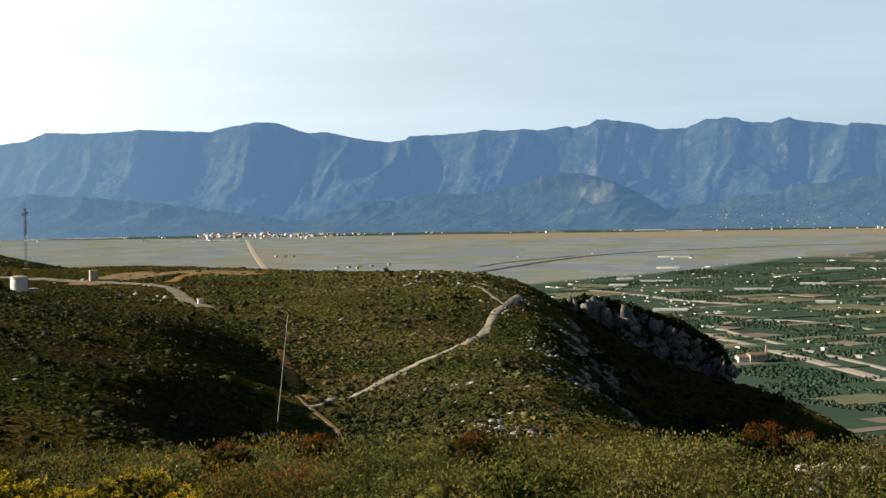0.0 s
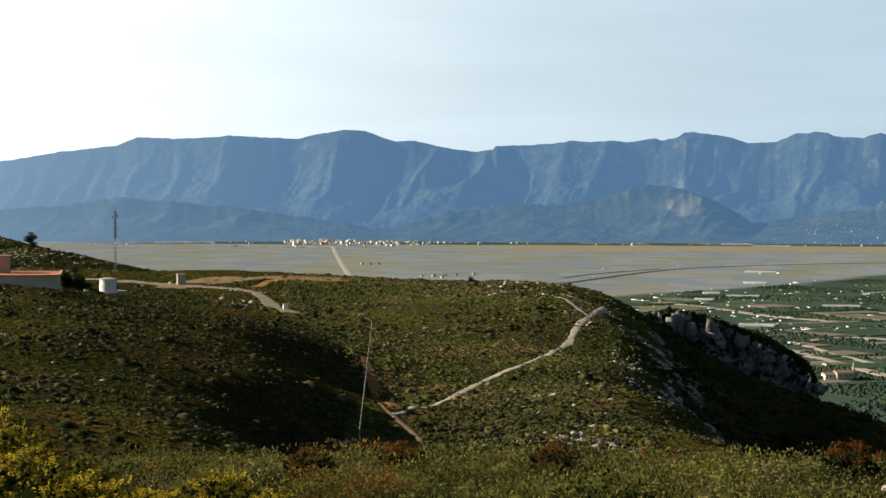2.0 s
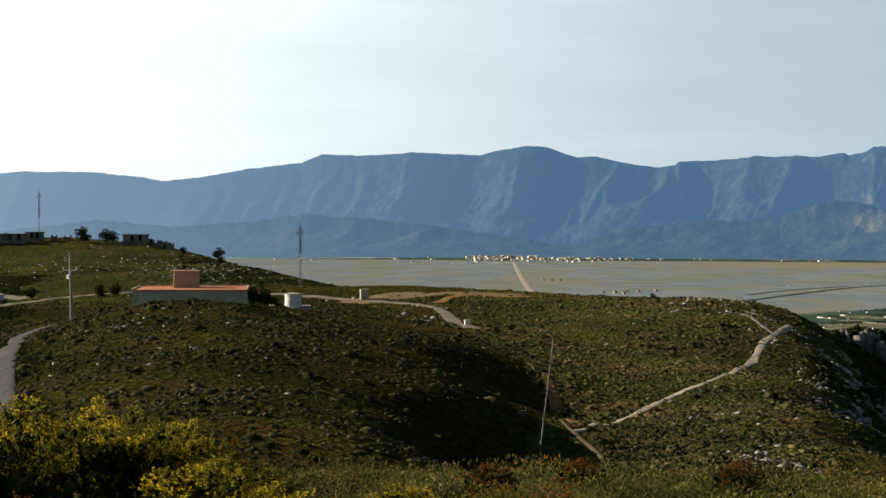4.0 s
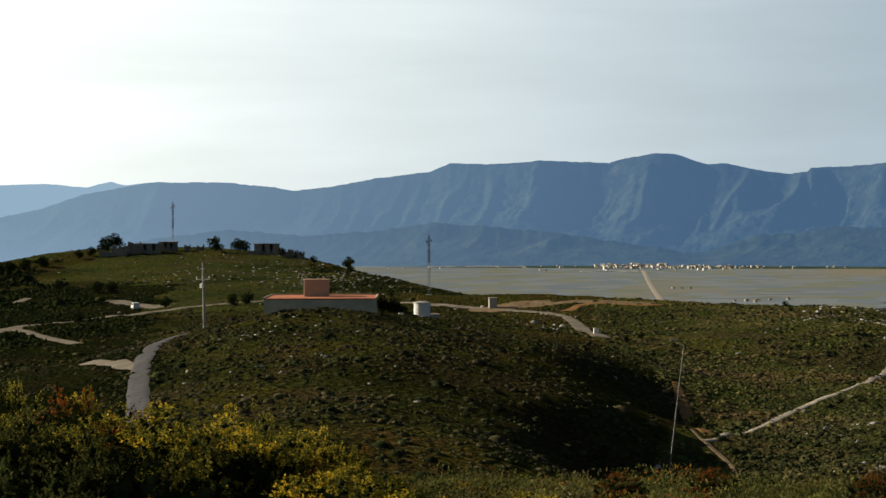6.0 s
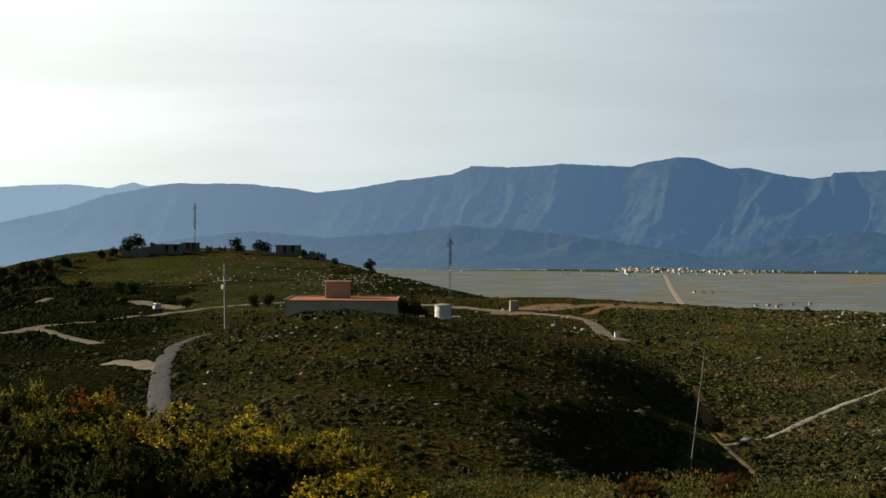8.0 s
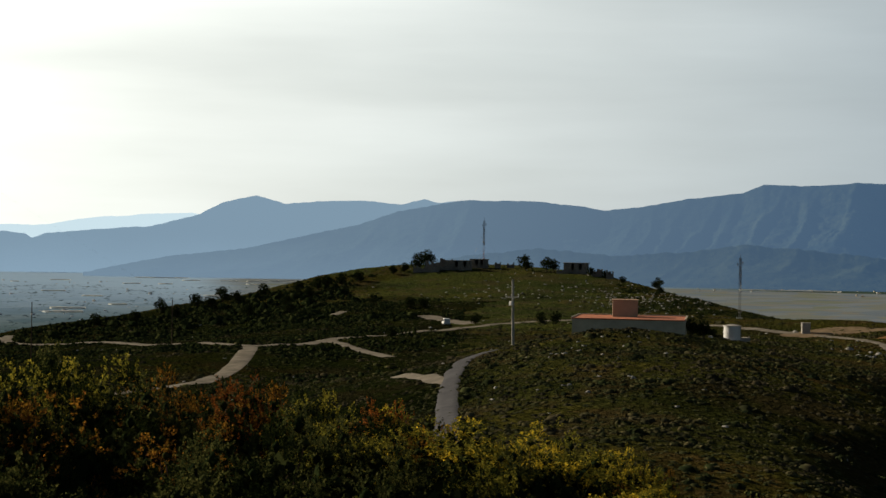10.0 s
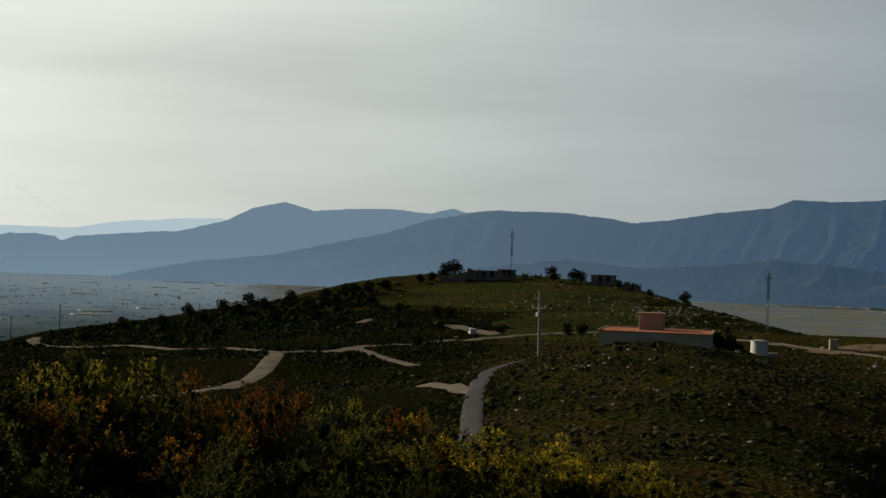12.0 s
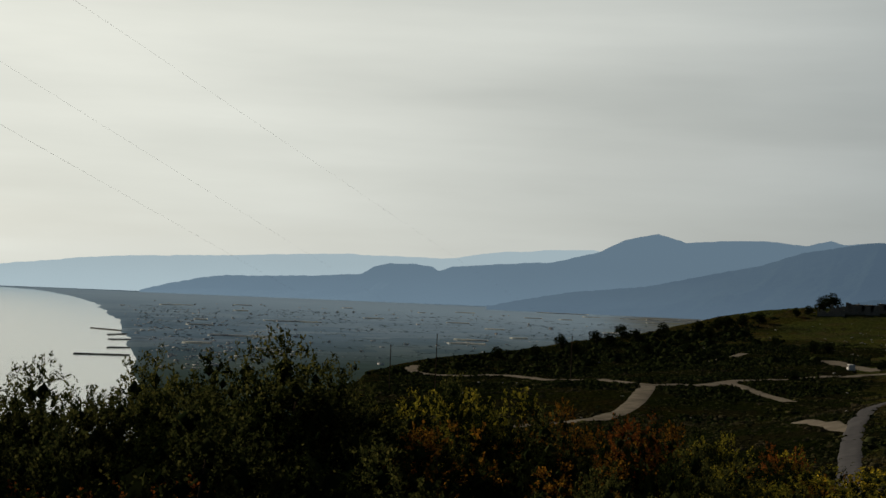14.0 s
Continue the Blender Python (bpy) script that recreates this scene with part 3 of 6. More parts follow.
def build_ground():
    az = np.concatenate([np.arange(-180, -20, 4.0), np.arange(-20, 58, 0.22), np.arange(58, 180, 4.0)])
    near = np.concatenate([[0.05, 0.6], np.geomspace(1.2, 300, 250)])
    mid = np.arange(302, 380, 1.6)
    out = np.geomspace(382, 760, 90)
    far = np.geomspace(780, 4990, 330)
    r = np.concatenate([near, mid, out, far])
    a, rr = np.meshgrid(np.radians(az), r)
    xx, yy = -np.sin(a) * rr, np.cos(a) * rr
    zz = land(xx.ravel(), yy.ravel()).reshape(xx.shape)

    SHEET.update(az=az, r=r, z=zz)

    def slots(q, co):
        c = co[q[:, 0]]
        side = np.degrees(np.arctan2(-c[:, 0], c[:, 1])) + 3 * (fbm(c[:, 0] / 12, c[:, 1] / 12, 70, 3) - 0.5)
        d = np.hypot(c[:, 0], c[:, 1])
        # darker soil where the hollow, the flank and the backlit hills lie in shade
        shade = ((side > hollow_shade_edge(d)) & (d > 30)) | shady_flank(side, d)
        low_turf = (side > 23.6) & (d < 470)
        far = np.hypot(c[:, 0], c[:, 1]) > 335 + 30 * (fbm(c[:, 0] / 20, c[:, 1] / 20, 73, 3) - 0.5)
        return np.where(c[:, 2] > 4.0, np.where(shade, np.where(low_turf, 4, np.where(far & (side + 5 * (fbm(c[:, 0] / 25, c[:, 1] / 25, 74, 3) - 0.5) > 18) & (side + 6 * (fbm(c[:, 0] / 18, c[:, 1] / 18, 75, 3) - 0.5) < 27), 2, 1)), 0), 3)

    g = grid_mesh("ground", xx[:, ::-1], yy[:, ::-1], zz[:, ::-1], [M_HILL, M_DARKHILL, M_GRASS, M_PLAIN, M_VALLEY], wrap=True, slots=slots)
    return tagged(g, "dry scrubby limestone hills above a flat farmed plain", "ground", kind="structure")


build_ground()


def build_range(name, sky, r_foot, r_crest, mat, seed, label, spur=1.0, jag=1.0, az_step=0.06, lean=-1.0, cliffs=0.0):
    """A mountain range: sky holds degrees left of +y and degrees above the eye along its crest."""
    s = np.array(sorted(sky), float)
    az = np.arange(s[0, 0], s[-1, 0] + 1e-6, az_step)
    el = np.interp(az, s[:, 0], s[:, 1])
    smooth_crest = np.maximum(80 + r_crest * np.tan(np.radians(el)), 3)
    el = el + jag * (0.10 * (fbm(az * 1.6, az * 0 + seed, seed, 5) - 0.5) + 0.05 * (wave(az * 6, az * 0, seed + 9) - 0.5))
    crest = np.maximum(80 + r_crest * np.tan(np.radians(el)), 3)
    v = np.concatenate([np.linspace(0, 1, 110), [1.12, 1.5]])
    aa, vv = np.meshgrid(az, v)
    vc = np.minimum(vv, 1.0)
    rr = r_foot + (r_crest - r_foot) * vv
    px, py = -np.sin(np.radians(aa)) * rr, np.cos(np.radians(aa)) * rr
    # spurs run down from the crest, leaning along the range; gullies branch between them
    g = aa + 1.5 * (1 - vc) * lean + 0.9 * (fbm(aa * 0.9, vc * 2.2, seed + 2, 3) - 0.5)
    spurs = 1 - np.abs(2 * wave(g * 0.46, vc * 1.1, seed + 5) - 1)
    gully = 1 - np.abs(2 * wave(g * 1.3 + 0.5 * vc, vc * 1.6, seed + 7) - 1)
    rill = 1 - np.abs(2 * wave(g * 5.2 + vc, vc * 4.0, seed + 11) - 1)
    tiny = fbm(px / 24, py / 24, seed + 8, 3)
    body = 2.6 * vc ** 0.75 * (1 - vc) ** 0.62
    # a cliff band under the crest
    wall = cliffs * smooth(-aa, -4, 3)
    rise = (1 - wall) * (0.70 * vc ** 1.1 + 0.30 * vc ** 5) + wall * (0.60 * vc + 0.40 * smooth(vc, 0.74, 0.92))
    z = smooth_crest[None] * (rise + spur * body * (0.30 * (spurs - 0.5) + 0.085 * (gully - 0.5) + 0.02 * (rill - 0.5) + 0.05 * (tiny - 0.5)))
    z = z + (crest - smooth_crest)[None] * vc ** 5
    z = np.where(vv > 1, crest[None] * (1 - (vv - 1) * 1.2), z)
    cap = np.convolve(np.pad(smooth_crest, 20, mode="edge"), np.ones(41) / 41, "valid")
    z = np.where(vc < 0.97, np.minimum(z, 80 + (cap[None] - 80) * rr / r_crest - (1 - vc) * 9), z)
    z = np.maximum(z, -2.0)
    z[0] = -3.0
    a = np.radians(aa)
    ob = grid_mesh(name, (-np.sin(a) * rr)[:, ::-1], (np.cos(a) * rr)[:, ::-1], z[:, ::-1], [mat])
    RANGES[name] = (az, rr[:, 0], z)
    return tagged(ob, label, "mountain range", kind="structure")


RANGES = {}


def on_range(name, az, r):
    """Height of a range's slope."""
    a, d, z = RANGES[name]
    return float(z[int(np.argmin(np.abs(d - r))), int(np.argmin(np.abs(a - az)))])


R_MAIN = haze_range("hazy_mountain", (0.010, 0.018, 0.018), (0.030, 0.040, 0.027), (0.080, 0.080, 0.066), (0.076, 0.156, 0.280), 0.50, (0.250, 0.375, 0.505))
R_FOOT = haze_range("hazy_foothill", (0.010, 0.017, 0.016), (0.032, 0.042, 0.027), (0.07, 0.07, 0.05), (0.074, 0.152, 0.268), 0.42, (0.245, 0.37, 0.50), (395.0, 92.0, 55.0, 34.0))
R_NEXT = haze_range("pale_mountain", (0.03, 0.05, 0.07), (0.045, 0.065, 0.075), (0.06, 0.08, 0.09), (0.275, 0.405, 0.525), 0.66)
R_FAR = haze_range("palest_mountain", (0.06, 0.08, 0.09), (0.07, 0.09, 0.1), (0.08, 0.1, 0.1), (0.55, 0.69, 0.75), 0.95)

SKY_MAIN = [(-30, 1.6), (-24, 2.0), (-18, 2.3), (-15.2, 2.25), (-14.56, 2.36), (-13.9, 2.29), (-12.8, 2.43), (-12.3, 2.5), (-11.94, 2.6), (-11.65, 2.52), (-11.4, 2.42), (-10.48, 2.43),
            (-10.23, 2.59), (-9.14, 2.61), (-8.5, 2.33), (-7.53, 2.3), (-6.95, 2.5), (-6.47, 2.59), (-5.41, 2.65), (-5.15, 2.5), (-4.71, 2.41), (-4.57, 2.39), (-4.41, 2.47), (-3.53, 2.33),
            (-2.64, 2.31), (-1.76, 2.34), (-0.18, 2.25), (1.13, 2.19), (1.25, 2.05), (1.5, 2.06), (1.8, 1.98), (2.59, 2.09), (3.17, 2.18), (3.96, 2.38), (4.64, 2.35), (5.71, 2.71),
            (6.49, 2.74), (7.47, 2.56), (8.05, 2.41), (9.78, 2.5), (11.31, 2.45), (12.25, 2.38), (13.57, 2.44), (14.22, 2.14), (16, 1.93), (17.56, 1.63), (19.03, 1.48), (19.91, 1.63),
            (21.48, 1.76), (24.0, 1.74), (26.2, 1.33), (27.5, 0.86), (29.02, 0.52), (31.32, -0.02), (34.25, -0.38), (37, -0.96)]
SKY_NEXT = [(20, 1.3), (23.5, 1.75), (24.8, 1.66), (25.27, 1.79), (26.02, 1.57), (27.54, 1.69), (28.87, 1.62), (30.12, 1.53), (31.1, 1.8), (32.17, 1.57), (33.13, 1.08), (34.68, 0.68),
            (38.22, 0.37), (38.69, 0.19), (38.91, 0.34), (39.61, 0.39), (40.4, 0.39), (40.89, 0.27), (41.37, -0.02), (42.74, -0.14), (44.11, -0.22), (46.06, -0.25), (47.22, -0.45), (48.2, -0.68), (49, -0.9)]
SKY_FAR = [(31, 0.9), (33.33, 1.15), (35.1, 1.05), (36.86, 0.9), (38.23, 0.64), (39.82, 0.64), (41.2, 0.63), (42, 0.66), (46.1, 0.42), (49.93, 0.25), (52.55, -0.06), (53.7, -0.19), (58, -0.4), (62, -0.7)]
SKY_FOOT = [(5.2, -0.75), (4.4, -0.58), (2.8, -0.05), (1.6, -0.05), (0.05, 0.25), (-0.94, 0.13), (-2.3, 0.30), (-3.5, 0.74), (-4.4, 0.85), (-5.1, 0.8), (-6.05, 0.5),
            (-7.2, -0.1), (-8.2, -0.76)]
SKY_FOOT_RIGHT = [(-7, -0.8), (-7.8, -0.45), (-10.1, -0.1), (-11.2, 0.02), (-12.4, 0.3), (-13.6, 0.42), (-15.2, 0.6), (-19, 0.9), (-24, 0.4), (-30, -0.6)]
SKY_FOOT_LEFT = [(27, -0.75), (23.8, -0.2), (21.3, 0.15), (18.7, -0.1), (16, 0.1), (14.0, 0.35), (11.8, 0.2), (9.5, -0.05), (7.2, -0.4), (4.4, -0.8)]
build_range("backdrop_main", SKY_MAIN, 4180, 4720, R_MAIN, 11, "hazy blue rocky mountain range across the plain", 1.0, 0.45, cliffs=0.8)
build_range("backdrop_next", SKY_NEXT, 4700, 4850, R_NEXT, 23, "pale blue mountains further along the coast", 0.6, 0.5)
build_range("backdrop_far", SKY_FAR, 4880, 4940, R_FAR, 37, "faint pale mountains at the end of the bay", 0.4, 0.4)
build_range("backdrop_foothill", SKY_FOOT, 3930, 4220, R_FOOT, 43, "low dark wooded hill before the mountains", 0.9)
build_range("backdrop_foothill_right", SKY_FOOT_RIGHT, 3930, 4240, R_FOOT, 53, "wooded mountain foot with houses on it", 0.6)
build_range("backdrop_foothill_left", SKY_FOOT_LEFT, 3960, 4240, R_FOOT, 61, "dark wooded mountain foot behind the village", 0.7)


def build_sea():
    n = Nodes("calm_sea")
    c = n.ramp(n.noise(0.01, 4.0, 0.5, (1, 0.3, 1)), (0.4, (0.19, 0.245, 0.235)), (0.6, (0.22, 0.275, 0.25)))
    n.bump(n.noise(0.25, 4.0, 0.6, (1.0, 0.5, 1.0)), 0.12, 0.2)
    m = n.done(c, 0.14)
    n.b.inputs["Specular IOR Level"].default_value = 0.9
    vs, fs = [], []
    for i, y in enumerate(np.linspace(300, 3300, 31)):
        x = float(np.interp(y, SHORE[:, 0], SHORE[:, 1]))
        edge = -math.sqrt(max(4990.0 ** 2 - y * y, 0))
        vs += [(x + 60, y, -0.6), (min(edge, x - 10), y, -0.6)]
        if i:
            fs.append((2 * i - 2, 2 * i - 1, 2 * i + 1, 2 * i))
    ob = mesh_object("water", vs, [f[::-1] for f in fs], m)
    ob.data.validate()
    tagged(ob, "calm silvery sea in a wide bay", "sea", kind="structure")


build_sea()

# ================= roads and tracks on the hills =================
def part(name, bm, material, parent, label=""):
    me = bpy.data.meshes.new(name)
    bm.to_mesh(me)
    bm.free()
    me.materials.append(material)
    ob = new(name, me)
    ob.parent = parent
    if label:
        ob["label"] = label
    return ob


def box(bm, sx, sy, sz, at=(0, 0, 0), rz=0.0, bevel=0.0):
    """A box that stands on z = at.z, centred in x and y."""
    m = Matrix.Translation((at[0], at[1], at[2] + sz / 2)) @ Matrix.Rotation(radians(rz), 4, "Z") @ Matrix.Diagonal((sx, sy, sz, 1))
    made = bmesh.ops.create_cube(bm, size=1, matrix=m)
    if bevel:
        edges = list({e for v in made["verts"] for e in v.link_edges})
        bmesh.ops.bevel(bm, geom=edges, offset=bevel, segments=1, affect="EDGES")


def rod(bm, a, b, r1, r2=None, seg=8):
    a, b = Vector(a), Vector(b)
    d = b - a
    m = Matrix.Translation((a + b) / 2) @ d.to_track_quat("Z", "Y").to_matrix().to_4x4()
    bmesh.ops.create_cone(bm, cap_ends=True, segments=seg, radius1=r1, radius2=r1 if r2 is None else r2, depth=d.length, matrix=m)


def way_points(points, step=1.2, rounds=2):
    """A smooth line through places given as (degrees left of +y, metres)."""
    p = [np.array(flat_dir(a).to_2d()) * r for a, r in points]
    for _ in range(rounds):
        q = [p[0]]
        for a, b in zip(p, p[1:]):
            q += [a * 0.75 + b * 0.25, a * 0.25 + b * 0.75]
        p = q + [p[-1]]
    p = np.array(p)
    s = np.concatenate([[0], np.cumsum(np.hypot(*np.diff(p, axis=0).T))])
    t = np.arange(0, s[-1], step)
    return np.stack([np.interp(t, s, p[:, 0]), np.interp(t, s, p[:, 1])], 1)


WAYS = []


def road(name, points, width, mat, label, lift=0.07, ruts=False, ragged=0.18, step=1.2):
    c = way_points(points, step)
    d = np.gradient(c, axis=0)
    d /= np.maximum(np.hypot(d[:, 0], d[:, 1]), 1e-6)[:, None]
    nrm = np.stack([-d[:, 1], d[:, 0]], 1)
    w = width * (1 + ragged * (2 * fbm(c[:, 0] / 5, c[:, 1] / 5, 77, 3) - 1) + min(0.2, ragged) * (2 * fbm(c[:, 0] / 1.7, c[:, 1] / 1.7, 79, 2) - 1))
    if ruts:                            # narrower near the camera, to fit its view
        w = w * np.clip(np.hypot(c[:, 0], c[:, 1]) / 215, 0.6, 1.3)
    cross = np.linspace(-0.5, 0.5, 7)
    pts = c[:, None, :] + nrm[:, None, :] * (cross[None, :, None] * w[:, None, None])
    z = on_sheet(pts[..., 0].ravel(), pts[..., 1].ravel()).reshape(pts.shape[:2]) + lift
    z[:, 0] -= lift + 0.04
    z[:, -1] -= lift + 0.04
    if ruts:                            # a low worn crown with two ruts
        z[:, 3] += 0.03
        z += 0.05 * (fbm(pts[..., 0] / 1.3, pts[..., 1] / 1.3, 78, 2) - 0.5)
    WAYS.append((c, width))
    ob = grid_mesh(name, pts[..., 0], pts[..., 1], z, [mat])
    # faces look up
    if ob.data.polygons[len(ob.data.polygons) // 2].normal.z < 0:
        ob.data.flip_normals()
    return tagged(ob, label, "road", kind="structure")


def off_ways(x, y, clear=0.05):
    keep = np.ones(len(x), bool)
    for c, w in WAYS:
        lo, hi = c.min(0) - 5, c.max(0) + 5
        near = np.where((x > lo[0]) & (x < hi[0]) & (y > lo[1]) & (y < hi[1]))[0]
        for k in range(0, len(near), 4000):
            i = near[k:k + 4000]
            d = np.sqrt(((np.stack([x[i], y[i]], 1)[:, None] - c[None, ::2]) ** 2).sum(2)).min(1)
            keep[i[d < w / 2 + clear]] = False
    return keep


road("dirt_track", [(4.75, 148), (4.12, 150), (3.72, 160), (2.92, 172), (1.73, 184), (0.73, 191), (0.13, 196), (-0.46, 204), (-0.83, 214), (-1.26, 232), (-1.62, 240), (-2.08, 252),
                    (-2.35, 259), (-2.58, 266), (-2.66, 269), (-2.62, 279), (-2.5, 288), (-2.37, 287.5), (-2.17, 286.5), (-1.96, 288), (-1.46, 299), (-1.09, 299)], 1.2, M_TRACK, "pale two-rut dirt track over the scrubby hill", ruts=True,
     lift=0.07, ragged=0.4, step=0.8)
road("dirt_track_loop", [(-2.14, 254), (-1.85, 258), (-1.36, 268), (-1.1, 282)], 0.9, M_TRACK, "short pale side track near the hilltop", ruts=True, lift=0.07, ragged=0.4, step=0.8)
road("footpath", [(5.2, 152), (4.75, 148), (4.45, 146.5), (4.1, 145), (3.8, 143), (3.6, 139)], 0.65, M_PATH, "worn earthy footpath down the hollow", lift=0.06, ragged=0.6, step=0.8)
road("bare_soil_path", [(5.7, 190), (5.5, 182), (5.25, 175), (5.05, 167), (4.8, 155), (4.55, 150)], 1.4, M_ORANGE, "eroded orange earth path along the hollow", ragged=0.8, step=0.8)
road("saddle_road", [(18.6, 372), (16.6, 358), (15.1, 347), (13.3, 341), (11.4, 331), (9.9, 314), (9.0, 298), (8.6, 268), (8.25, 240)], 3.0, M_DIRT,
     "pale gravel road across the saddle", ragged=0.3)
road("saddle_track", [(9.5, 318), (8.9, 334), (8.0, 334), (7.2, 330), (6.0, 332)], 2.6, M_ORANGE, "bare earth track on the saddle crest", ragged=0.5)
road("bare_saddle_ground", [(12.6, 330), (11.2, 339), (9.8, 336), (8.6, 338), (7.6, 336), (6.4, 334)], 8.0, M_PATH, "bare brown earth on the saddle crest", ragged=0.8)
WAYS.pop()                              # scrub grows on it
road("asphalt_road", [(24.3, 104), (24.3, 122), (24.32, 140), (24.31, 155), (24.24, 162), (24.06, 174), (23.78, 185), (23.4, 189), (23.0, 192), (22.5, 194)], 2.2, M_ASPHALT,
     "narrow worn grey asphalt road climbing the hill", ragged=0.06, lift=0.09)
road("side_track", [(24.15, 162.5), (24.49, 165), (24.98, 171.3), (25.58, 178.2), (26.1, 182.5)], 2.3, M_DIRT, "pale dirt turnout beside the asphalt road", ragged=0.25, lift=0.05, step=0.7)
road("ridge_road", [(39.3, 412), (39.55, 404), (39.2, 391), (38.0, 384), (36, 380), (34, 345), (32.5, 297), (31.1, 282), (28.4, 300), (26.1, 327), (24.1, 348), (22.5, 362),
                    (20.1, 369), (18.6, 372)], 3.4, M_DIRT, "pale winding road along the ridge", ragged=0.12)
road("valley_road", [(31.2, 283), (31.4, 256), (31.78, 237.6), (32.49, 227.5), (33.2, 220), (34.3, 217), (37, 212)], 3.4, M_DIRT, "pale road bending down the slope", ragged=0.12)
road("fork_track", [(28.5, 300), (28.03, 291.8), (27.45, 281.2), (26.86, 271.7), (26.3, 258)], 2.8, M_DIRT, "pale dirt track forking from the ridge road", ragged=0.3)
road("summit_track", [(29.3, 405), (28.7, 420), (28.0, 440)], 3.0, M_DIRT, "pale track climbing the mast hill", ragged=0.3)
road("parking_ground", [(25.2, 405), (24.7, 392), (24.1, 375), (23.4, 364)], 6.0, M_DIRT, "bare pale ground where a van is parked", ragged=0.4)

# ================= plants and stones =================
def tri_mesh(name, co, faces, mat):
    """co (n, 3), faces (m, 3 or 4)."""
    me = bpy.data.meshes.new(name)
    k = faces.shape[1]
    me.vertices.add(len(co))
    me.vertices.foreach_set("co", co.astype(np.float32).ravel())
    me.loops.add(faces.size)
    me.loops.foreach_set("vertex_index", faces.astype(np.int32).ravel())
    me.polygons.add(len(faces))
    me.polygons.foreach_set("loop_start", np.arange(0, faces.size, k, dtype=np.int32))
    me.materials.append(mat)
    me.update(calc_edges=True)
    return me


def scatter(name, shapes, pos, size, rng, mat, label, category, squash=None):
    """Many small pieces of a kind in one mesh. shapes: list of (co, faces); size: metres."""
    which = rng.integers(0, len(shapes), len(pos))
    turn = rng.uniform(0, 2 * np.pi, len(pos))
    cs, fs, base = [], [], 0
    for i, (co, fa) in enumerate(shapes):
        idx = np.where(which == i)[0]
        if not len(idx):
            continue
        c, s = np.cos(turn[idx])[:, None], np.sin(turn[idx])[:, None]
        x, y, z = co[None, :, 0], co[None, :, 1], co[None, :, 2]
        k = size[idx][:, None]
        h = k if squash is None else k * squash[idx][:, None]
        p = np.stack([(x * c - y * s) * k, (x * s + y * c) * k, z * h + 0 * c], -1) + pos[idx][:, None, :]
        cs.append(p.reshape(-1, 3))
        f = fa[None] + (np.arange(len(idx)) * len(co))[:, None, None] + base
        fs.append(f.reshape(-1, fa.shape[1]))
        base += len(idx) * len(co)
    ob = new(name, tri_mesh(name, np.concatenate(cs), np.concatenate(fs), mat))
    return tagged(ob, label, category, kind="stuff")


def leaf_quads(p, d, length, width, rng, face=None):
    """One lozenge leaf at each p, along d; face: the way its flat side looks."""
    n = len(p)
    side = np.cross(d, rng.normal(size=(n, 3)) if face is None else face)
    side /= np.maximum(np.linalg.norm(side, axis=1), 1e-6)[:, None]
    l, w = length[:, None], width[:, None]
    co = np.stack([p, p + d * l * 0.45 + side * w, p + d * l, p + d * l * 0.45 - side * w], 1).reshape(-1, 3)
    return co, np.arange(4 * n).reshape(n, 4)


def dome_clump(rng, n, leaf=0.55):
    """A rough low shrub of n leafy facets, radius 1."""
    th = rng.uniform(0, 2 * np.pi, n)
    up = rng.uniform(0.05, 1.0, n)
    rad = np.sqrt(1 - up * up) * rng.uniform(0.55, 1.0, n)
    d = np.stack([np.cos(th) * rad, np.sin(th) * rad, up * 0.75], 1)
    face = d + rng.normal(scale=0.28, size=(n, 3))
    out = np.cross(np.cross(d, np.array([0, 0, 1.0])), d) + rng.normal(scale=0.35, size=(n, 3))
    out /= np.maximum(np.linalg.norm(out, axis=1), 1e-6)[:, None]
    start = d * rng.uniform(0.78, 1.0, n)[:, None] - out * leaf * 0.45
    co, fa = leaf_quads(start, out, rng.uniform(0.75, 1.25, n) * leaf, rng.uniform(0.6, 1.0, n) * leaf * 0.5, rng, face)
    # a solid core added to block light inside the shrub
    a0 = rng.uniform(0, 1.5)
    ring = [(math.cos(a0 + k * math.pi / 2), math.sin(a0 + k * math.pi / 2)) for k in range(4)]
    low_ring = [(x * 0.78, y * 0.78, -0.12) for x, y in ring]
    high_ring = [(x * 0.42 * rng.uniform(0.8, 1.2), y * 0.42 * rng.uniform(0.8, 1.2), 0.62 * rng.uniform(0.8, 1.1)) for x, y in ring]
    core = np.array(low_ring + high_ring)
    cf = np.array([[k, (k + 1) % 4, 4 + (k + 1) % 4, 4 + k] for k in range(4)] + [[4, 5, 6, 7]])
    return np.concatenate([co, core]), np.concatenate([fa, cf + len(co)])


def stone_shape(seed, points=13):
    """A broken block: the hull of a few random points."""
    rg = random.Random(seed)
    bm = bmesh.new()
    for _ in range(points):
        d = Vector((rg.gauss(0, 1), rg.gauss(0, 1), rg.gauss(0, 1))).normalized() * rg.uniform(0.75, 1.2)
        bm.verts.new((d.x * 1.15, d.y * 0.85, d.z * 0.62 + 0.12))
    out = bmesh.ops.convex_hull(bm, input=bm.verts)
    bmesh.ops.delete(bm, geom=list({v for v in out["geom_interior"] + out["geom_unused"] if isinstance(v, bmesh.types.BMVert)}), context="VERTS")
    bm.verts.index_update()
    co = np.array([v.co[:] for v in bm.verts])
    fa = np.array([[v.index for v in f.verts] for f in bm.faces])
    bm.free()
    return co, fa


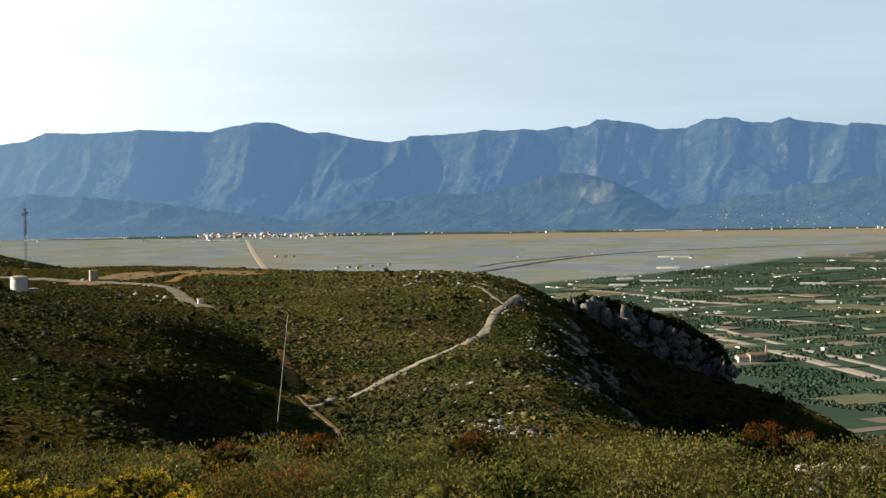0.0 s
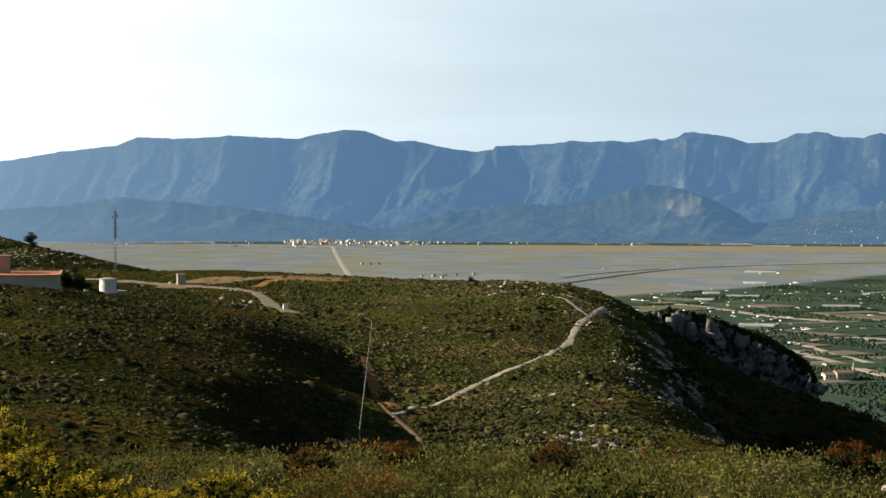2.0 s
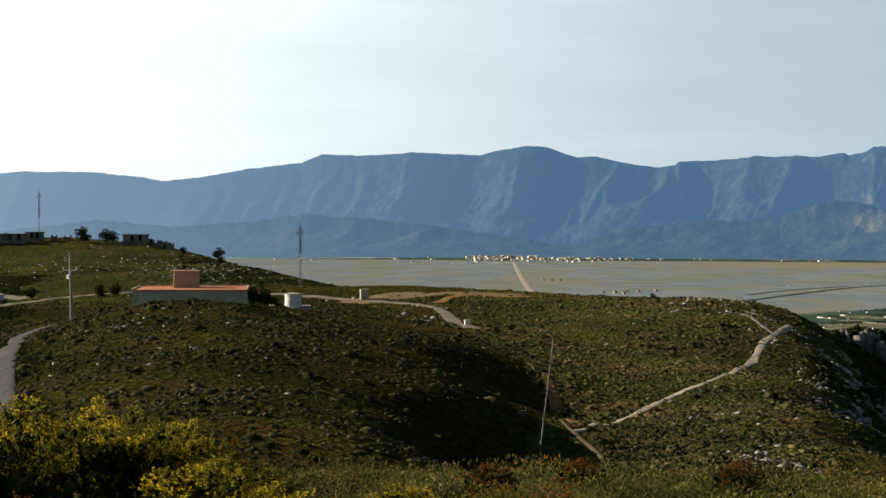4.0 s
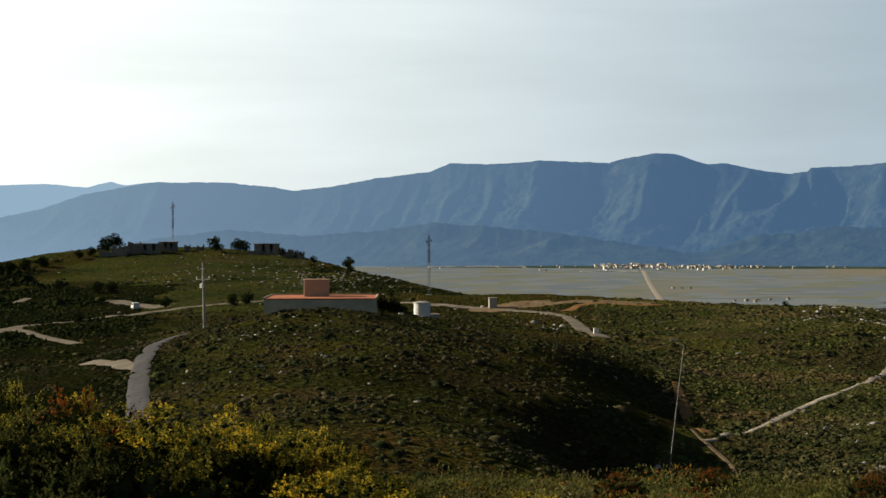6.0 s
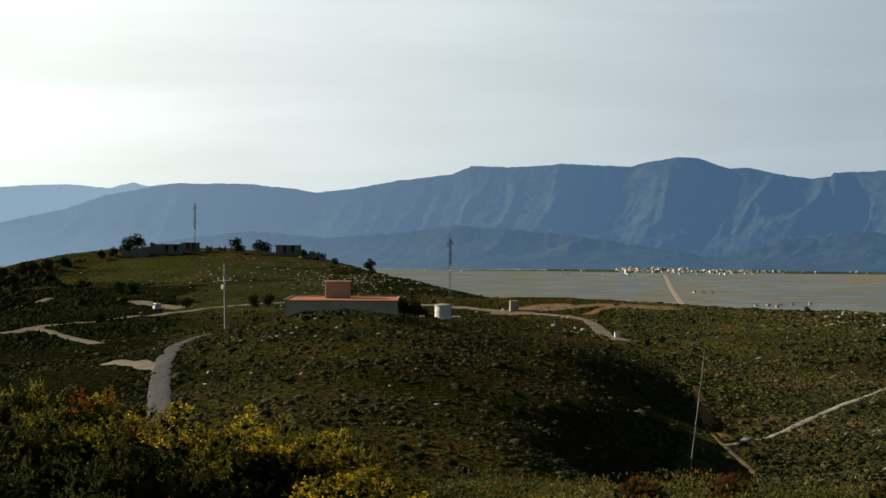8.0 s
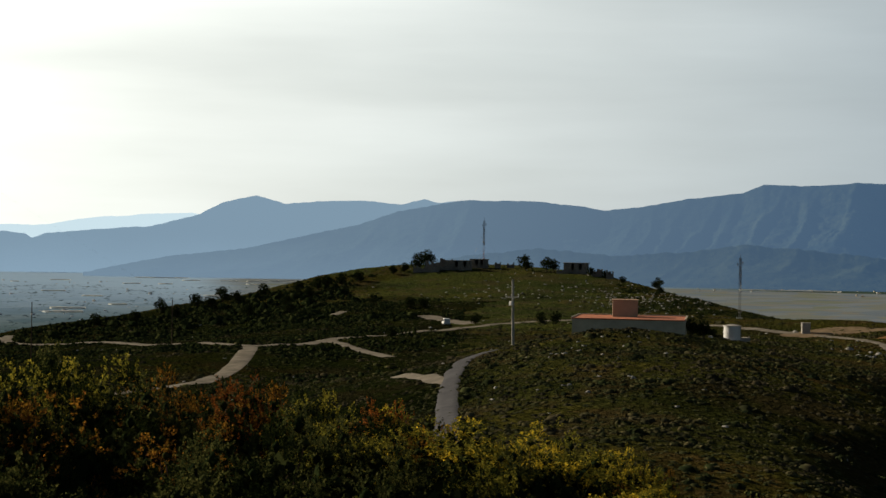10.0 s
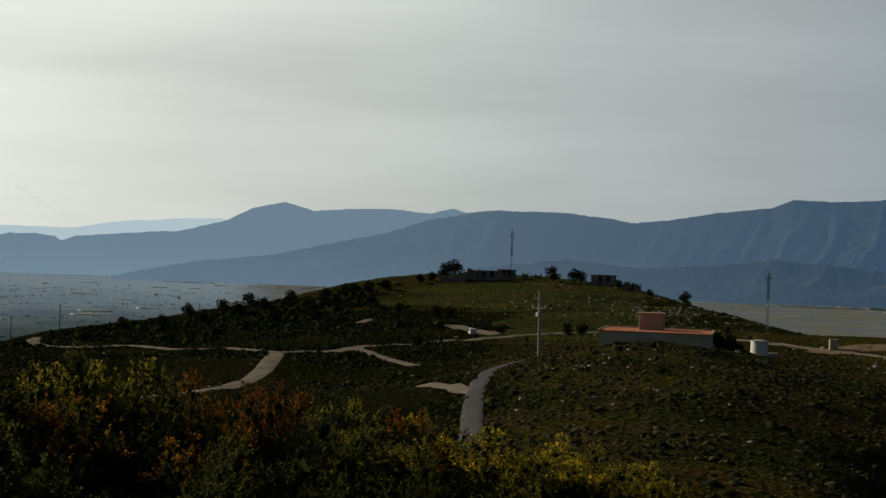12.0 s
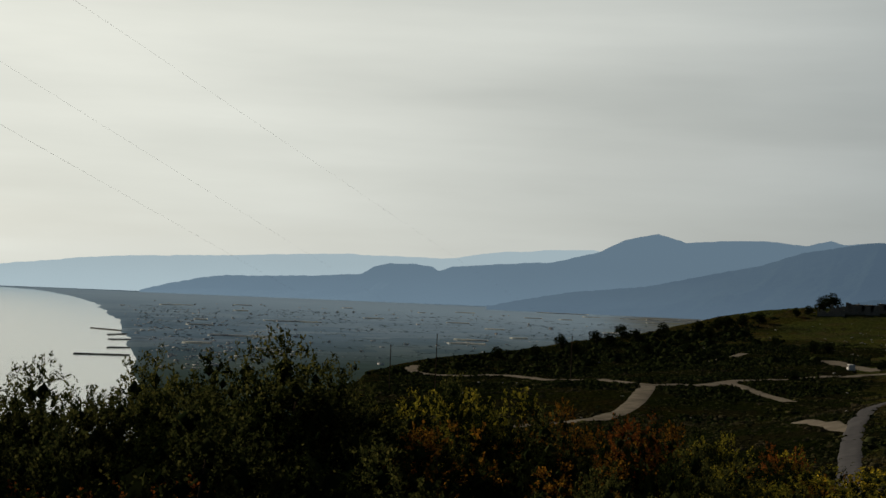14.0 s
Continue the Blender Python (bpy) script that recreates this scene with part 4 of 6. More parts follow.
def strew(rng, n, az, r, keep):
    """n places spread evenly over a sector; keep(az, r, x, y) gives the share that stays."""
    a = rng.uniform(az[0], az[1], n)
    d = np.sqrt(rng.uniform(r[0] ** 2, r[1] ** 2, n))
    x, y = -np.sin(np.radians(a)) * d, np.cos(np.radians(a)) * d
    ok = rng.uniform(size=n) < keep(a, d, x, y)
    a, d, x, y = a[ok], d[ok], x[ok], y[ok]
    ok = off_ways(x, y)
    return a[ok], d[ok], x[ok], y[ok]


def inside_rim(a, d, extra=25):
    return d < np.interp(a, RIM[:, 0], RIM[:, 1]) + extra


def on_cliff(a, d):
    return (a < -3.9) & (a > -10.2) & (np.abs(d - cliff_line(a)) < 2.5)


rng = np.random.default_rng(5)
CLUMPS = [dome_clump(rng, 6, 0.78) for _ in range(8)]
SMALL = [dome_clump(rng, 4, 0.85) for _ in range(8)]


def hillside_scrub():
    def thin(a, d, x, y):
        patch = np.where(a < 12, 0.12, 0.2) + 1.0 * smooth(fbm(x / 15, y / 15, 21, 4), 0.36, 0.60)
        grass = 0.9 * np.exp(-((a - 22.5) / 3.4) ** 2 - ((d - 545) / 40) ** 2)
        return (patch - grass) * inside_rim(a, d) * (1 - 0.7 * on_cliff(a, d))

    a, d, x, y = strew(rng, 52000, (-17, 44), (70, 230), thin)
    size = rng.lognormal(-1.33, 0.42, len(a)) * (0.8 + 0.5 * fbm(x / 9, y / 9, 33, 2))
    pos, flat = np.stack([x, y, on_sheet(x, y) - 0.03], 1), rng.uniform(0.32, 0.65, len(a))
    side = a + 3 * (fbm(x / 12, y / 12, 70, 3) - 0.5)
    # dry is the sunlit scrub; the rest has shade put into its colour
    dry = (side < hollow_shade_edge(d)) & ~shady_flank(side, d)
    more = strew(rng, 24000, (-9, 9), (98, 345), lambda a, d, x, y: thin(a, d, x, y) * ~shady_flank(a, d) * (a < hollow_shade_edge(d)))
    x2, y2 = more[2], more[3]
    extra = np.stack([x2, y2, on_sheet(x2, y2) - 0.06], 1)
    scatter("scrub_mat", SMALL, extra, rng.lognormal(-1.35, 0.4, len(x2)) * (0.8 + more[1] / 500), rng, M_SCRUB, "close mat of low dry scrub on the sunny hill", "scrub", rng.uniform(0.32, 0.6, len(x2)))
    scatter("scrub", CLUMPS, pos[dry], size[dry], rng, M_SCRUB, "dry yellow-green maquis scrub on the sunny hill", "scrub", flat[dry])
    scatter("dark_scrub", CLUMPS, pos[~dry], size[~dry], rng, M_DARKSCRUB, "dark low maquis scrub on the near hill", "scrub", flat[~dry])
    a, d, x, y = strew(rng, 46000, (-17, 46), (230, 700), thin)
    size = rng.lognormal(-0.75, 0.36, len(a)) * (0.75 + 0.5 * fbm(x / 16, y / 16, 34, 2))
    pos, flat = np.stack([x, y, on_sheet(x, y) - 0.06], 1), rng.uniform(0.32, 0.6, len(a))
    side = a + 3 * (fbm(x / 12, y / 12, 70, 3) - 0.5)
    # split by light again: shaded flank and backlit hilltops take the darker scrub
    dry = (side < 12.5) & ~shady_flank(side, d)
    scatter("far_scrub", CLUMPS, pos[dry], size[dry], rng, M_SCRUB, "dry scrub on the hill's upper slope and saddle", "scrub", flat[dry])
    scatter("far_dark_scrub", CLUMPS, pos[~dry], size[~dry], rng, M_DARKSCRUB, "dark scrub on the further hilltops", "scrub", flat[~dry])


hillside_scrub()


def ridge_thicket():
    a, d, x, y = strew(rng, 12000, (24, 41), (385, 565), lambda a, d, x, y: 0.95 * inside_rim(a, d, 4) * (fbm(x / 22, y / 22, 91, 3) > 0.46 - 0.18 * smooth(a, 26.5, 29)) * ((d + 90 * (fbm(x / 30, y / 30, 76, 3) - 0.5) < 462) | (a + 5 * (fbm(x / 18, y / 18, 78, 3) - 0.5) > 27.6)))
    size = rng.lognormal(-0.25, 0.4, len(a))
    scatter("thicket", CLUMPS, np.stack([x, y, on_sheet(x, y) - 0.2], 1), size, rng, M_TREE, "dense dark thicket on the far ridge", "thicket", rng.uniform(0.7, 1.1, len(a)))


ridge_thicket()


def mound_thicket():
    a, d, x, y = strew(rng, 5200, (11.3, 18.5), (375, 545), lambda a, d, x, y: 0.9 * inside_rim(a, d, 4) * (fbm(x / 14, y / 14, 93, 3) > 0.44) * (d > 372 + 6 * (a - 11)))
    scatter("mound_thicket", CLUMPS, np.stack([x, y, on_sheet(x, y) - 0.15], 1), rng.uniform(0.4, 1.0, len(a)), rng, M_TREE, "dark close scrub on the low mound before the marsh", "thicket", rng.uniform(0.5, 0.9, len(a)))


mound_thicket()


def valley_thicket():
    a, d, x, y = strew(rng, 16000, (23.8, 41), (190, 480), lambda a, d, x, y: 1.0 * inside_rim(a, d, 0) * smooth(fbm(x / 26, y / 26, 95, 4), 0.5, 0.58))
    size = rng.uniform(0.4, 0.95, len(a))
    scatter("valley_thicket", CLUMPS, np.stack([x, y, on_sheet(x, y) - 0.12], 1), size, rng, M_TREE, "dark close thickets in the road valley", "thicket", rng.uniform(0.6, 1.0, len(a)))


valley_thicket()
STONES = [stone_shape(s) for s in range(7)]


def hillside_stones():
    def rocky(a, d, x, y):
        edge = a - arris(d)
        right = (1.3 * np.exp(-((edge - 0.2) / 0.45) ** 2) + 0.45 * np.exp(-((edge - 1.4) / 1.4) ** 2)) * smooth(d, 118, 130) * (1 - smooth(d, 240, 280))
        right = right + 1.2 * np.exp(-((a + 2.6) / 3.0) ** 2) * smooth(d, 108, 116) * (1 - smooth(d, 135, 170))
        top = 0.5 * np.exp(-((a + 0.0) / 1.3) ** 2 - ((d - 305) / 22) ** 2)
        hill = 0.07 * np.exp(-((a - 21.5) / 4) ** 2 - ((d - 510) / 50) ** 2) + 0.4 * np.exp(-((a - 17) / 2) ** 2 - ((d - 470) / 40) ** 2)
        mid = 0.6 * np.exp(-((a - 9.9) / 0.8) ** 2 - ((d - 290) / 18) ** 2)
        left = 0.10 * np.exp(-((a - 19) / 4) ** 2 - ((d - 180) / 40) ** 2)
        base = right * (fbm(x / 7, y / 7, 55, 3) > 0.5) + top + hill + mid + left + 0.006
        return base * inside_rim(a, d, 5)

    a, d, x, y = strew(rng, 46000, (-12, 3), (108, 290), lambda a, d, x, y: np.minimum(rocky(a, d, x, y), 1.0) * (fbm(x / 4.5, y / 4.5, 57, 4) > 0.49))
    size = np.minimum(rng.lognormal(-1.95, 0.65, len(a)) * (1 + 0.9 * np.exp(-((a - arris(d) - 0.2) / 0.5) ** 2)), 0.8)
    scatter("rock_rubble", STONES, np.stack([x, y, on_sheet(x, y) - 0.3 * size], 1), size, rng, M_STONE, "jagged pale limestone outcrops along the hill's edge", "stones", rng.uniform(0.7, 1.5, len(a)))
    a, d, x, y = strew(rng, 60000, (-3, 40), (85, 620), rocky)
    size = np.minimum(rng.lognormal(-1.55, 0.6, len(a)), np.where(a > 8, 0.3, 0.42)) * (0.8 + d / 600)
    scatter("loose_stones", STONES, np.stack([x, y, on_sheet(x, y) - 0.05], 1), size, rng, M_STONE, "pale limestone rubble among the scrub", "stones",
            rng.uniform(0.7, 1.2, len(a)))


hillside_stones()


def cliff_rocks():
    """Blocks and ledges that stand out of the cliff."""
    g = np.random.default_rng(17)
    shapes = [stone_shape(s + 90, 8) for s in range(8)]
    a = g.uniform(-9.9, -4.2, 420)
    d = cliff_line(a) + g.uniform(-2.4, 1.8, 420)
    x, y = -np.sin(np.radians(a)) * d, np.cos(np.radians(a)) * d
    scatter("cliff_blocks", shapes, np.stack([x, y, on_sheet(x, y) - 1.2], 1), np.minimum(g.lognormal(-0.1, 0.5, 420), 2.2), g, M_CLIFF, "grey limestone blocks and ledges of the cliff", "stones", g.uniform(0.8, 2.6, 420))
    # shrubs on the cliff; those below are added to darken the shaded flank
    a = np.concatenate([g.uniform(-9.9, -4.0, 700), g.uniform(-12.5, -4.6, 700)])
    d = np.concatenate([cliff_line(a[:700]) + g.normal(0.5, 3.2, 700), g.uniform(210, 345, 700)])
    ok = a < arris(d)
    a, d = a[ok], d[ok]
    x, y = -np.sin(np.radians(a)) * d, np.cos(np.radians(a)) * d
    scatter("cliff_shrubs", CLUMPS, np.stack([x, y, on_sheet(x, y) - 0.1], 1), g.uniform(0.5, 1.3, len(a)), g, M_TREE, "dark evergreen shrubs on the cliff and below it", "scrub", g.uniform(0.7, 1.1, len(a)))


cliff_rocks()


def hill_bushes():
    """Single dark evergreen bushes that stand out of the dry scrub."""
    big = [dome_clump(rng, 14, 0.5) for _ in range(6)]
    a, d, x, y = strew(rng, 26000, (-9, 24), (95, 345), lambda a, d, x, y: 0.08 + 0.75 * smooth(fbm(x / 9, y / 9, 68, 3), 0.54, 0.66))
    ok = ~shady_flank(a, d)
    a, d, x, y = a[ok], d[ok], x[ok], y[ok]
    size = np.minimum(rng.lognormal(-1.0, 0.42, len(a)), 0.95)
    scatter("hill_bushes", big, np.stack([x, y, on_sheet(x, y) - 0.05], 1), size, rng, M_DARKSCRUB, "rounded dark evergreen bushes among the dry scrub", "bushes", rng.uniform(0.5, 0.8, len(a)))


hill_bushes()


def rock_shrubs():
    a, d, x, y = strew(rng, 11000, (-9, 3.5), (104, 190), lambda a, d, x, y: (a > arris(d)) * (0.15 + 0.85 * (fbm(x / 6, y / 6, 63, 3) > 0.5)) * (1 - smooth(d, 140, 190)))
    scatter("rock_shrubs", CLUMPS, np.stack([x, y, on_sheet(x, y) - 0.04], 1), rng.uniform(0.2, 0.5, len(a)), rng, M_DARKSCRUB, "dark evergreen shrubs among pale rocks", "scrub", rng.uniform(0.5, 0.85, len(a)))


rock_shrubs()


def boulder(at, size, seed, label="pale weathered limestone boulder on the slope"):
    co, fa = stone_shape(seed, 26)
    ob = new("boulder", tri_mesh("boulder", co * size, fa, M_STONE))
    ob.matrix_world = pose(at.x, at.y, at.z - 0.15 * size, 0, 0, seed * 47 % 360)
    return tagged(ob, label, "boulder", "boulders on the hills")


for i, (az, r, s) in enumerate([(10.6, 296, 2.6), (10.3, 284, 2.2), (9.6, 292, 2.4), (9.9, 286, 1.6), (-4.6, 205, 1.7), (-5.0, 190, 1.4), (-2.4, 148, 1.5), (-0.8, 140, 1.3),
                                (-1.5, 143, 1.6), (-5.8, 172, 1.2), (-7.2, 150, 1.3), (-8.3, 140, 1.4), (-3.8, 158, 1.2), (0.4, 150, 1.1), (20.7, 190, 0.5), (20.0, 181, 0.5),
                                (22.9, 488, 1.8), (24.1, 486, 2.0), (21.8, 495, 1.7), (12.4, 338, 2.4), (12.0, 345, 2.0), (-4.9, 238, 1.6), (-4.5, 222, 1.5)]):
    if r > 165:
        boulder(spot(az, r), s * (0.32 if r < 400 else 0.26), i + 3)


# ---- bushes close to the standing point ----
def make_bush(name, seed, radius, height, leaves, mats, leaf_len, label, wide=0.6, lobes=96, lobe=1.0):
    """A bush of bare stems and single leaves at its base (0, 0, 0)."""
    rg = np.random.default_rng(seed)
    top = new(name, None)
    th = rg.uniform(0, 2 * np.pi, lobes)
    up = rg.uniform(0.08, 1.0, lobes) ** 0.75
    lump = rg.uniform(0.5, 1.0, lobes)
    rad = np.sqrt(np.clip(1.05 - up * up, 0, 1)) * radius * lump * 0.85
    mid = np.stack([np.cos(th) * rad, np.sin(th) * rad, up * height * (0.55 + 0.42 * lump)], 1)
    size = rg.uniform(0.07, 0.165, lobes) * (radius + height) * 0.5 * lobe
    size *= 1.0 - 0.35 * up
    for i in range(0, lobes, 5):
        bm = bmesh.new()
        foot = Vector((rg.normal() * radius * 0.1, rg.normal() * radius * 0.1, 0))
        knee = foot * 0.5 + Vector(mid[i]) * 0.5 + Vector(rg.normal(scale=radius * 0.07, size=3))
        rod(bm, foot, knee, 0.018, 0.011, 5)
        rod(bm, knee, mid[i] + np.array([0, 0, size[i] * 0.6]), 0.011, 0.004, 4)
        part("stem", bm, M_TWIG, top)
    # leafy shoots that point outwards and up, each with its own few leaves
    shoots = leaves // 12
    kk = rg.choice(lobes, shoots, p=size ** 2 / (size ** 2).sum())
    v = rg.normal(size=(shoots, 3))
    v /= np.linalg.norm(v, axis=1)[:, None]
    v[:, 2] = np.where(v[:, 2] < -0.3, -v[:, 2], v[:, 2])
    foot = mid[kk] + v * (size[kk] * rg.uniform(0.45, 1.0, shoots))[:, None] * np.array([1.0, 1.0, 1.15])
    axis = v * 0.8 + rg.normal(scale=0.4, size=(shoots, 3)) + np.array([0, 0, 0.45])
    axis /= np.linalg.norm(axis, axis=1)[:, None]
    long = rg.uniform(0.025, 0.075, shoots)
    which = np.repeat(np.arange(shoots), 12)
    leaves = len(which)
    k, v = kk[which], v[which]
    p = foot[which] + axis[which] * (long[which] * rg.uniform(0, 1, leaves))[:, None] + rg.normal(scale=leaf_len * 0.28, size=(leaves, 3))
    tall = height / np.quantile(p[:, 2], 0.985)
    p[:, 2] = np.maximum(p[:, 2], 0.03) * tall
    d = axis[which] * 0.7 + rg.normal(scale=0.5, size=(leaves, 3))
    d /= np.linalg.norm(d, axis=1)[:, None]
    length = rg.uniform(0.6, 1.25, leaves) * leaf_len
    co, fa = leaf_quads(p, d, length, length * wide * 0.5 * rg.uniform(0.8, 1.2, leaves), rg, v + rg.normal(scale=0.6, size=(leaves, 3)))
    main, accent = mats
    # real accent leaf colours, kept to upper lobes so that tops look lit
    bright = (rg.uniform(size=lobes) < 0.62) & (up > 0.4)
    cut = bright[k] & (rg.uniform(size=shoots) < 0.8)[which]
    for mat, sel, nm in ((main, ~cut, "foliage"), (accent, cut, "lit_accent_foliage")):
        f = fa[sel]
        ob = new(nm, tri_mesh(nm, co[f.ravel()], np.arange(f.size).reshape(-1, 4), mat))
        ob.parent = top
    # added dark leaves inside: shade put into colour, and they block light
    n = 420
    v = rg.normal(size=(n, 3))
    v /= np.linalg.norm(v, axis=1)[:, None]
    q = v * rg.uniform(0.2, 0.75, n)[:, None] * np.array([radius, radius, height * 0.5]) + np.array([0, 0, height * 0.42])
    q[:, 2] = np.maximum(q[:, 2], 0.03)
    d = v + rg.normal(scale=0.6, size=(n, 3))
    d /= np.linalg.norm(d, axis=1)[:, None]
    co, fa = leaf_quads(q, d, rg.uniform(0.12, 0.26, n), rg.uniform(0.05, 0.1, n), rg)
    # a dark solid core in every lobe, added to blacken its inside
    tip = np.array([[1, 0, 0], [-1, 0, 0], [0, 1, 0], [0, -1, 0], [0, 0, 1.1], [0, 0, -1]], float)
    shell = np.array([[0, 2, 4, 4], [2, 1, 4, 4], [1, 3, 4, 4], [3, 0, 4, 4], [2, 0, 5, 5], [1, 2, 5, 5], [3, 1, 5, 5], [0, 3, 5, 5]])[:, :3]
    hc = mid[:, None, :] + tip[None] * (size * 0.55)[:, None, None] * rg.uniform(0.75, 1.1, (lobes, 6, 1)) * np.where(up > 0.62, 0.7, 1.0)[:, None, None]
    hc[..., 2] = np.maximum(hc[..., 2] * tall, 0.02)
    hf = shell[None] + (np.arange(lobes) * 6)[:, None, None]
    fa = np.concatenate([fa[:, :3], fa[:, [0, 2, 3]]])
    ob = new("inner_shade_foliage", tri_mesh("inner_shade_foliage", np.concatenate([co, hc.reshape(-1, 3)]), np.concatenate([fa, hf.reshape(-1, 3) + len(co)]), M_TREE))
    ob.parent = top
    return tagged(top, label, "bush", "bushes round the viewpoint")


def bush_field():
    kinds = [
        make_bush("bush", 1, 0.95, 1.5, 21000, (M_LIME, M_YELLOW), 0.024, "broad bush with bright yellow leafy tops"),
        make_bush("bush", 2, 0.85, 1.5, 25200, (M_GREEN, M_SAGE), 0.021, "dense dark green bush with small upright leaves", lobes=72, lobe=1.25),
        make_bush("bush", 3, 0.80, 1.5, 19200, (M_GREEN, M_BROWNLEAF), 0.022, "olive bush with bronze-brown leaf tops"),
        make_bush("bush", 4, 0.75, 1.5, 18000, (M_GREEN, M_RUST), 0.021, "dark bush with rusty red leaves"),
        make_bush("bush", 6, 0.90, 1.5, 19200, (M_GREEN, M_LIME), 0.022, "loose olive bush with yellow-green tips"),
        make_bush("bush", 8, 0.90, 1.3, 15000, (M_LIME, M_YELLOW), 0.027, "sunlit yellow-green bush beside pale rocks"),
    ]
    top = np.array([(-20, -9.6), (0, -9.2), (9, -8.6), (13, -8.3), (14.8, -8.0), (16.3, -7.1), (17.1, -7.2), (17.6, -6.6), (18.3, -6.9), (19.3, -6.6), (20.1, -5.9), (21.4, -6.2),
                    (22.4, -6.5), (23, -6.4), (24.3, -5.8), (25.7, -5.4), (26.2, -5.15), (27.3, -5.3), (28.3, -4.9), (29.4, -4.6), (30.5, -4.45), (32.1, -4.95), (32.8, -4.6),
                    (33.5, -4.15), (34.1, -4.8), (34.9, -3.95), (35.7, -3.9), (36.6, -4.4), (37.3, -3.75), (38.5, -4.3), (39.8, -3.95), (41, -3.0), (42.5, -2.35), (44.1, -2.2),
                    (46.4, -2.6), (47.2, -2.85), (48.4, -3.9), (49.5, -3.3), (50.5, -3.35), (51.8, -4.1), (53.2, -3.7), (56, -4.2), (62, -4.5)], float)
    rg = random.Random(9)
    used = set()

    def put(az, r, el, kind, fat=1.0):
        p = spot(az, r)
        h = max(80 + r * math.tan(radians(el)) - p.z, 0.28)
        k = h / (1.3 if kind == 5 else 1.5)
        m = pose(p.x, p.y, p.z - 0.05, rg.uniform(-5, 5), rg.uniform(-5, 5), rg.uniform(0, 360)) @ Matrix.Diagonal((k * fat, k * fat, k, 1))
        if kind not in used:
            used.add(kind)
            kinds[kind].matrix_basis = m
        else:
            o = copy_thing(kinds[kind], Matrix())
            o.matrix_basis = m

    lift = 0.12                         # the topmost leaves stand thin
    for az, kind, fat in [(20.2, 0, 0.8), (17.6, 0, 0.7), (24.3, 2, 0.8), (26.1, 3, 0.8), (28.3, 4, 0.8), (30.4, 3, 0.85), (33.5, 2, 0.7), (34.9, 4, 0.8), (35.8, 4, 0.75), (37.3, 1, 0.8),
                          (39.6, 4, 0.8), (41.0, 1, 0.7), (42.6, 1, 0.8), (44.1, 1, 0.85), (46.3, 1, 0.8), (47.2, 4, 0.7), (49.5, 1, 1.0), (50.5, 1, 1.0), (53.2, 1, 1.0), (16.3, 2, 0.7),
                          (22.2, 4, 0.8), (25.3, 0, 0.75), (29.3, 2, 0.75), (32.2, 2, 0.8), (55.5, 4, 0.8), (18.9, 4, 0.7)]:
        put(az, rg.uniform(9.0, 10.4), float(np.interp(az, top[:, 0], top[:, 1])) + (lift if az < 40 else -1.05 if az < 48 else -0.8), kind, fat)
    # mostly the darkest kind low down: the hedge's shade put into leaf colour
    az = 16.0
    while az < 59:                      # lower bushes fill the hedge
        el = float(np.interp(az, top[:, 0], top[:, 1])) - (rg.uniform(0.5, 1.2) if az < 45.5 else rg.uniform(0.9, 1.6))
        put(az, rg.uniform(7.8, 8.8), max(el, -10.2), rg.choice([1, 1, 1, 1, 2, 3] if az > 27 else [1, 1, 2, 4]))
        az += rg.uniform(1.7, 2.5)
    az = 17.5
    while az < 59:                      # and lower ones nearer by
        el = float(np.interp(az, top[:, 0], top[:, 1])) - rg.uniform(2.0, 3.4)
        put(az, rg.uniform(6.8, 7.6), max(el, -10.6), rg.choice([1, 1, 1, 1, 3]))
        az += rg.uniform(2.6, 3.8)
    for az, r, el, kind in [(24.3, 9.3, -5.29, 4), (23.3, 9.0, -5.44, 0), (25.4, 9.2, -5.34, 2), (20.3, 8.9, -5.8, 0), (18.2, 9.0, -6.3, 0), (16.4, 8.8, -6.9, 0), (17.2, 8.2, -7.4, 5), (15.2, 8.0, -8.0, 5), (13.3, 7.8, -8.6, 5), (14.0, 8.6, -8.6, 0), (12.2, 8.2, -8.8, 0), (10.4, 8.6, -8.9, 5), (15.2, 8.6, -7.9, 0), (9.0, 8.2, -9.1, 0),
                            (7.3, 9.6, -9.7, 3), (4.2, 10.2, -9.6, 3), (-6.3, 13.0, -8.6, 3), (-10.8, 9.4, -10.0, 3), (-1.0, 9.5, -9.9, 3), (-12.0, 12.5, -9.2, 3), (45.9, 6.9, -6.9, 3), (47.2, 6.8, -7.3, 3)]:
        put(az, r, el - 0.35, kind, 1.5)


bush_field()


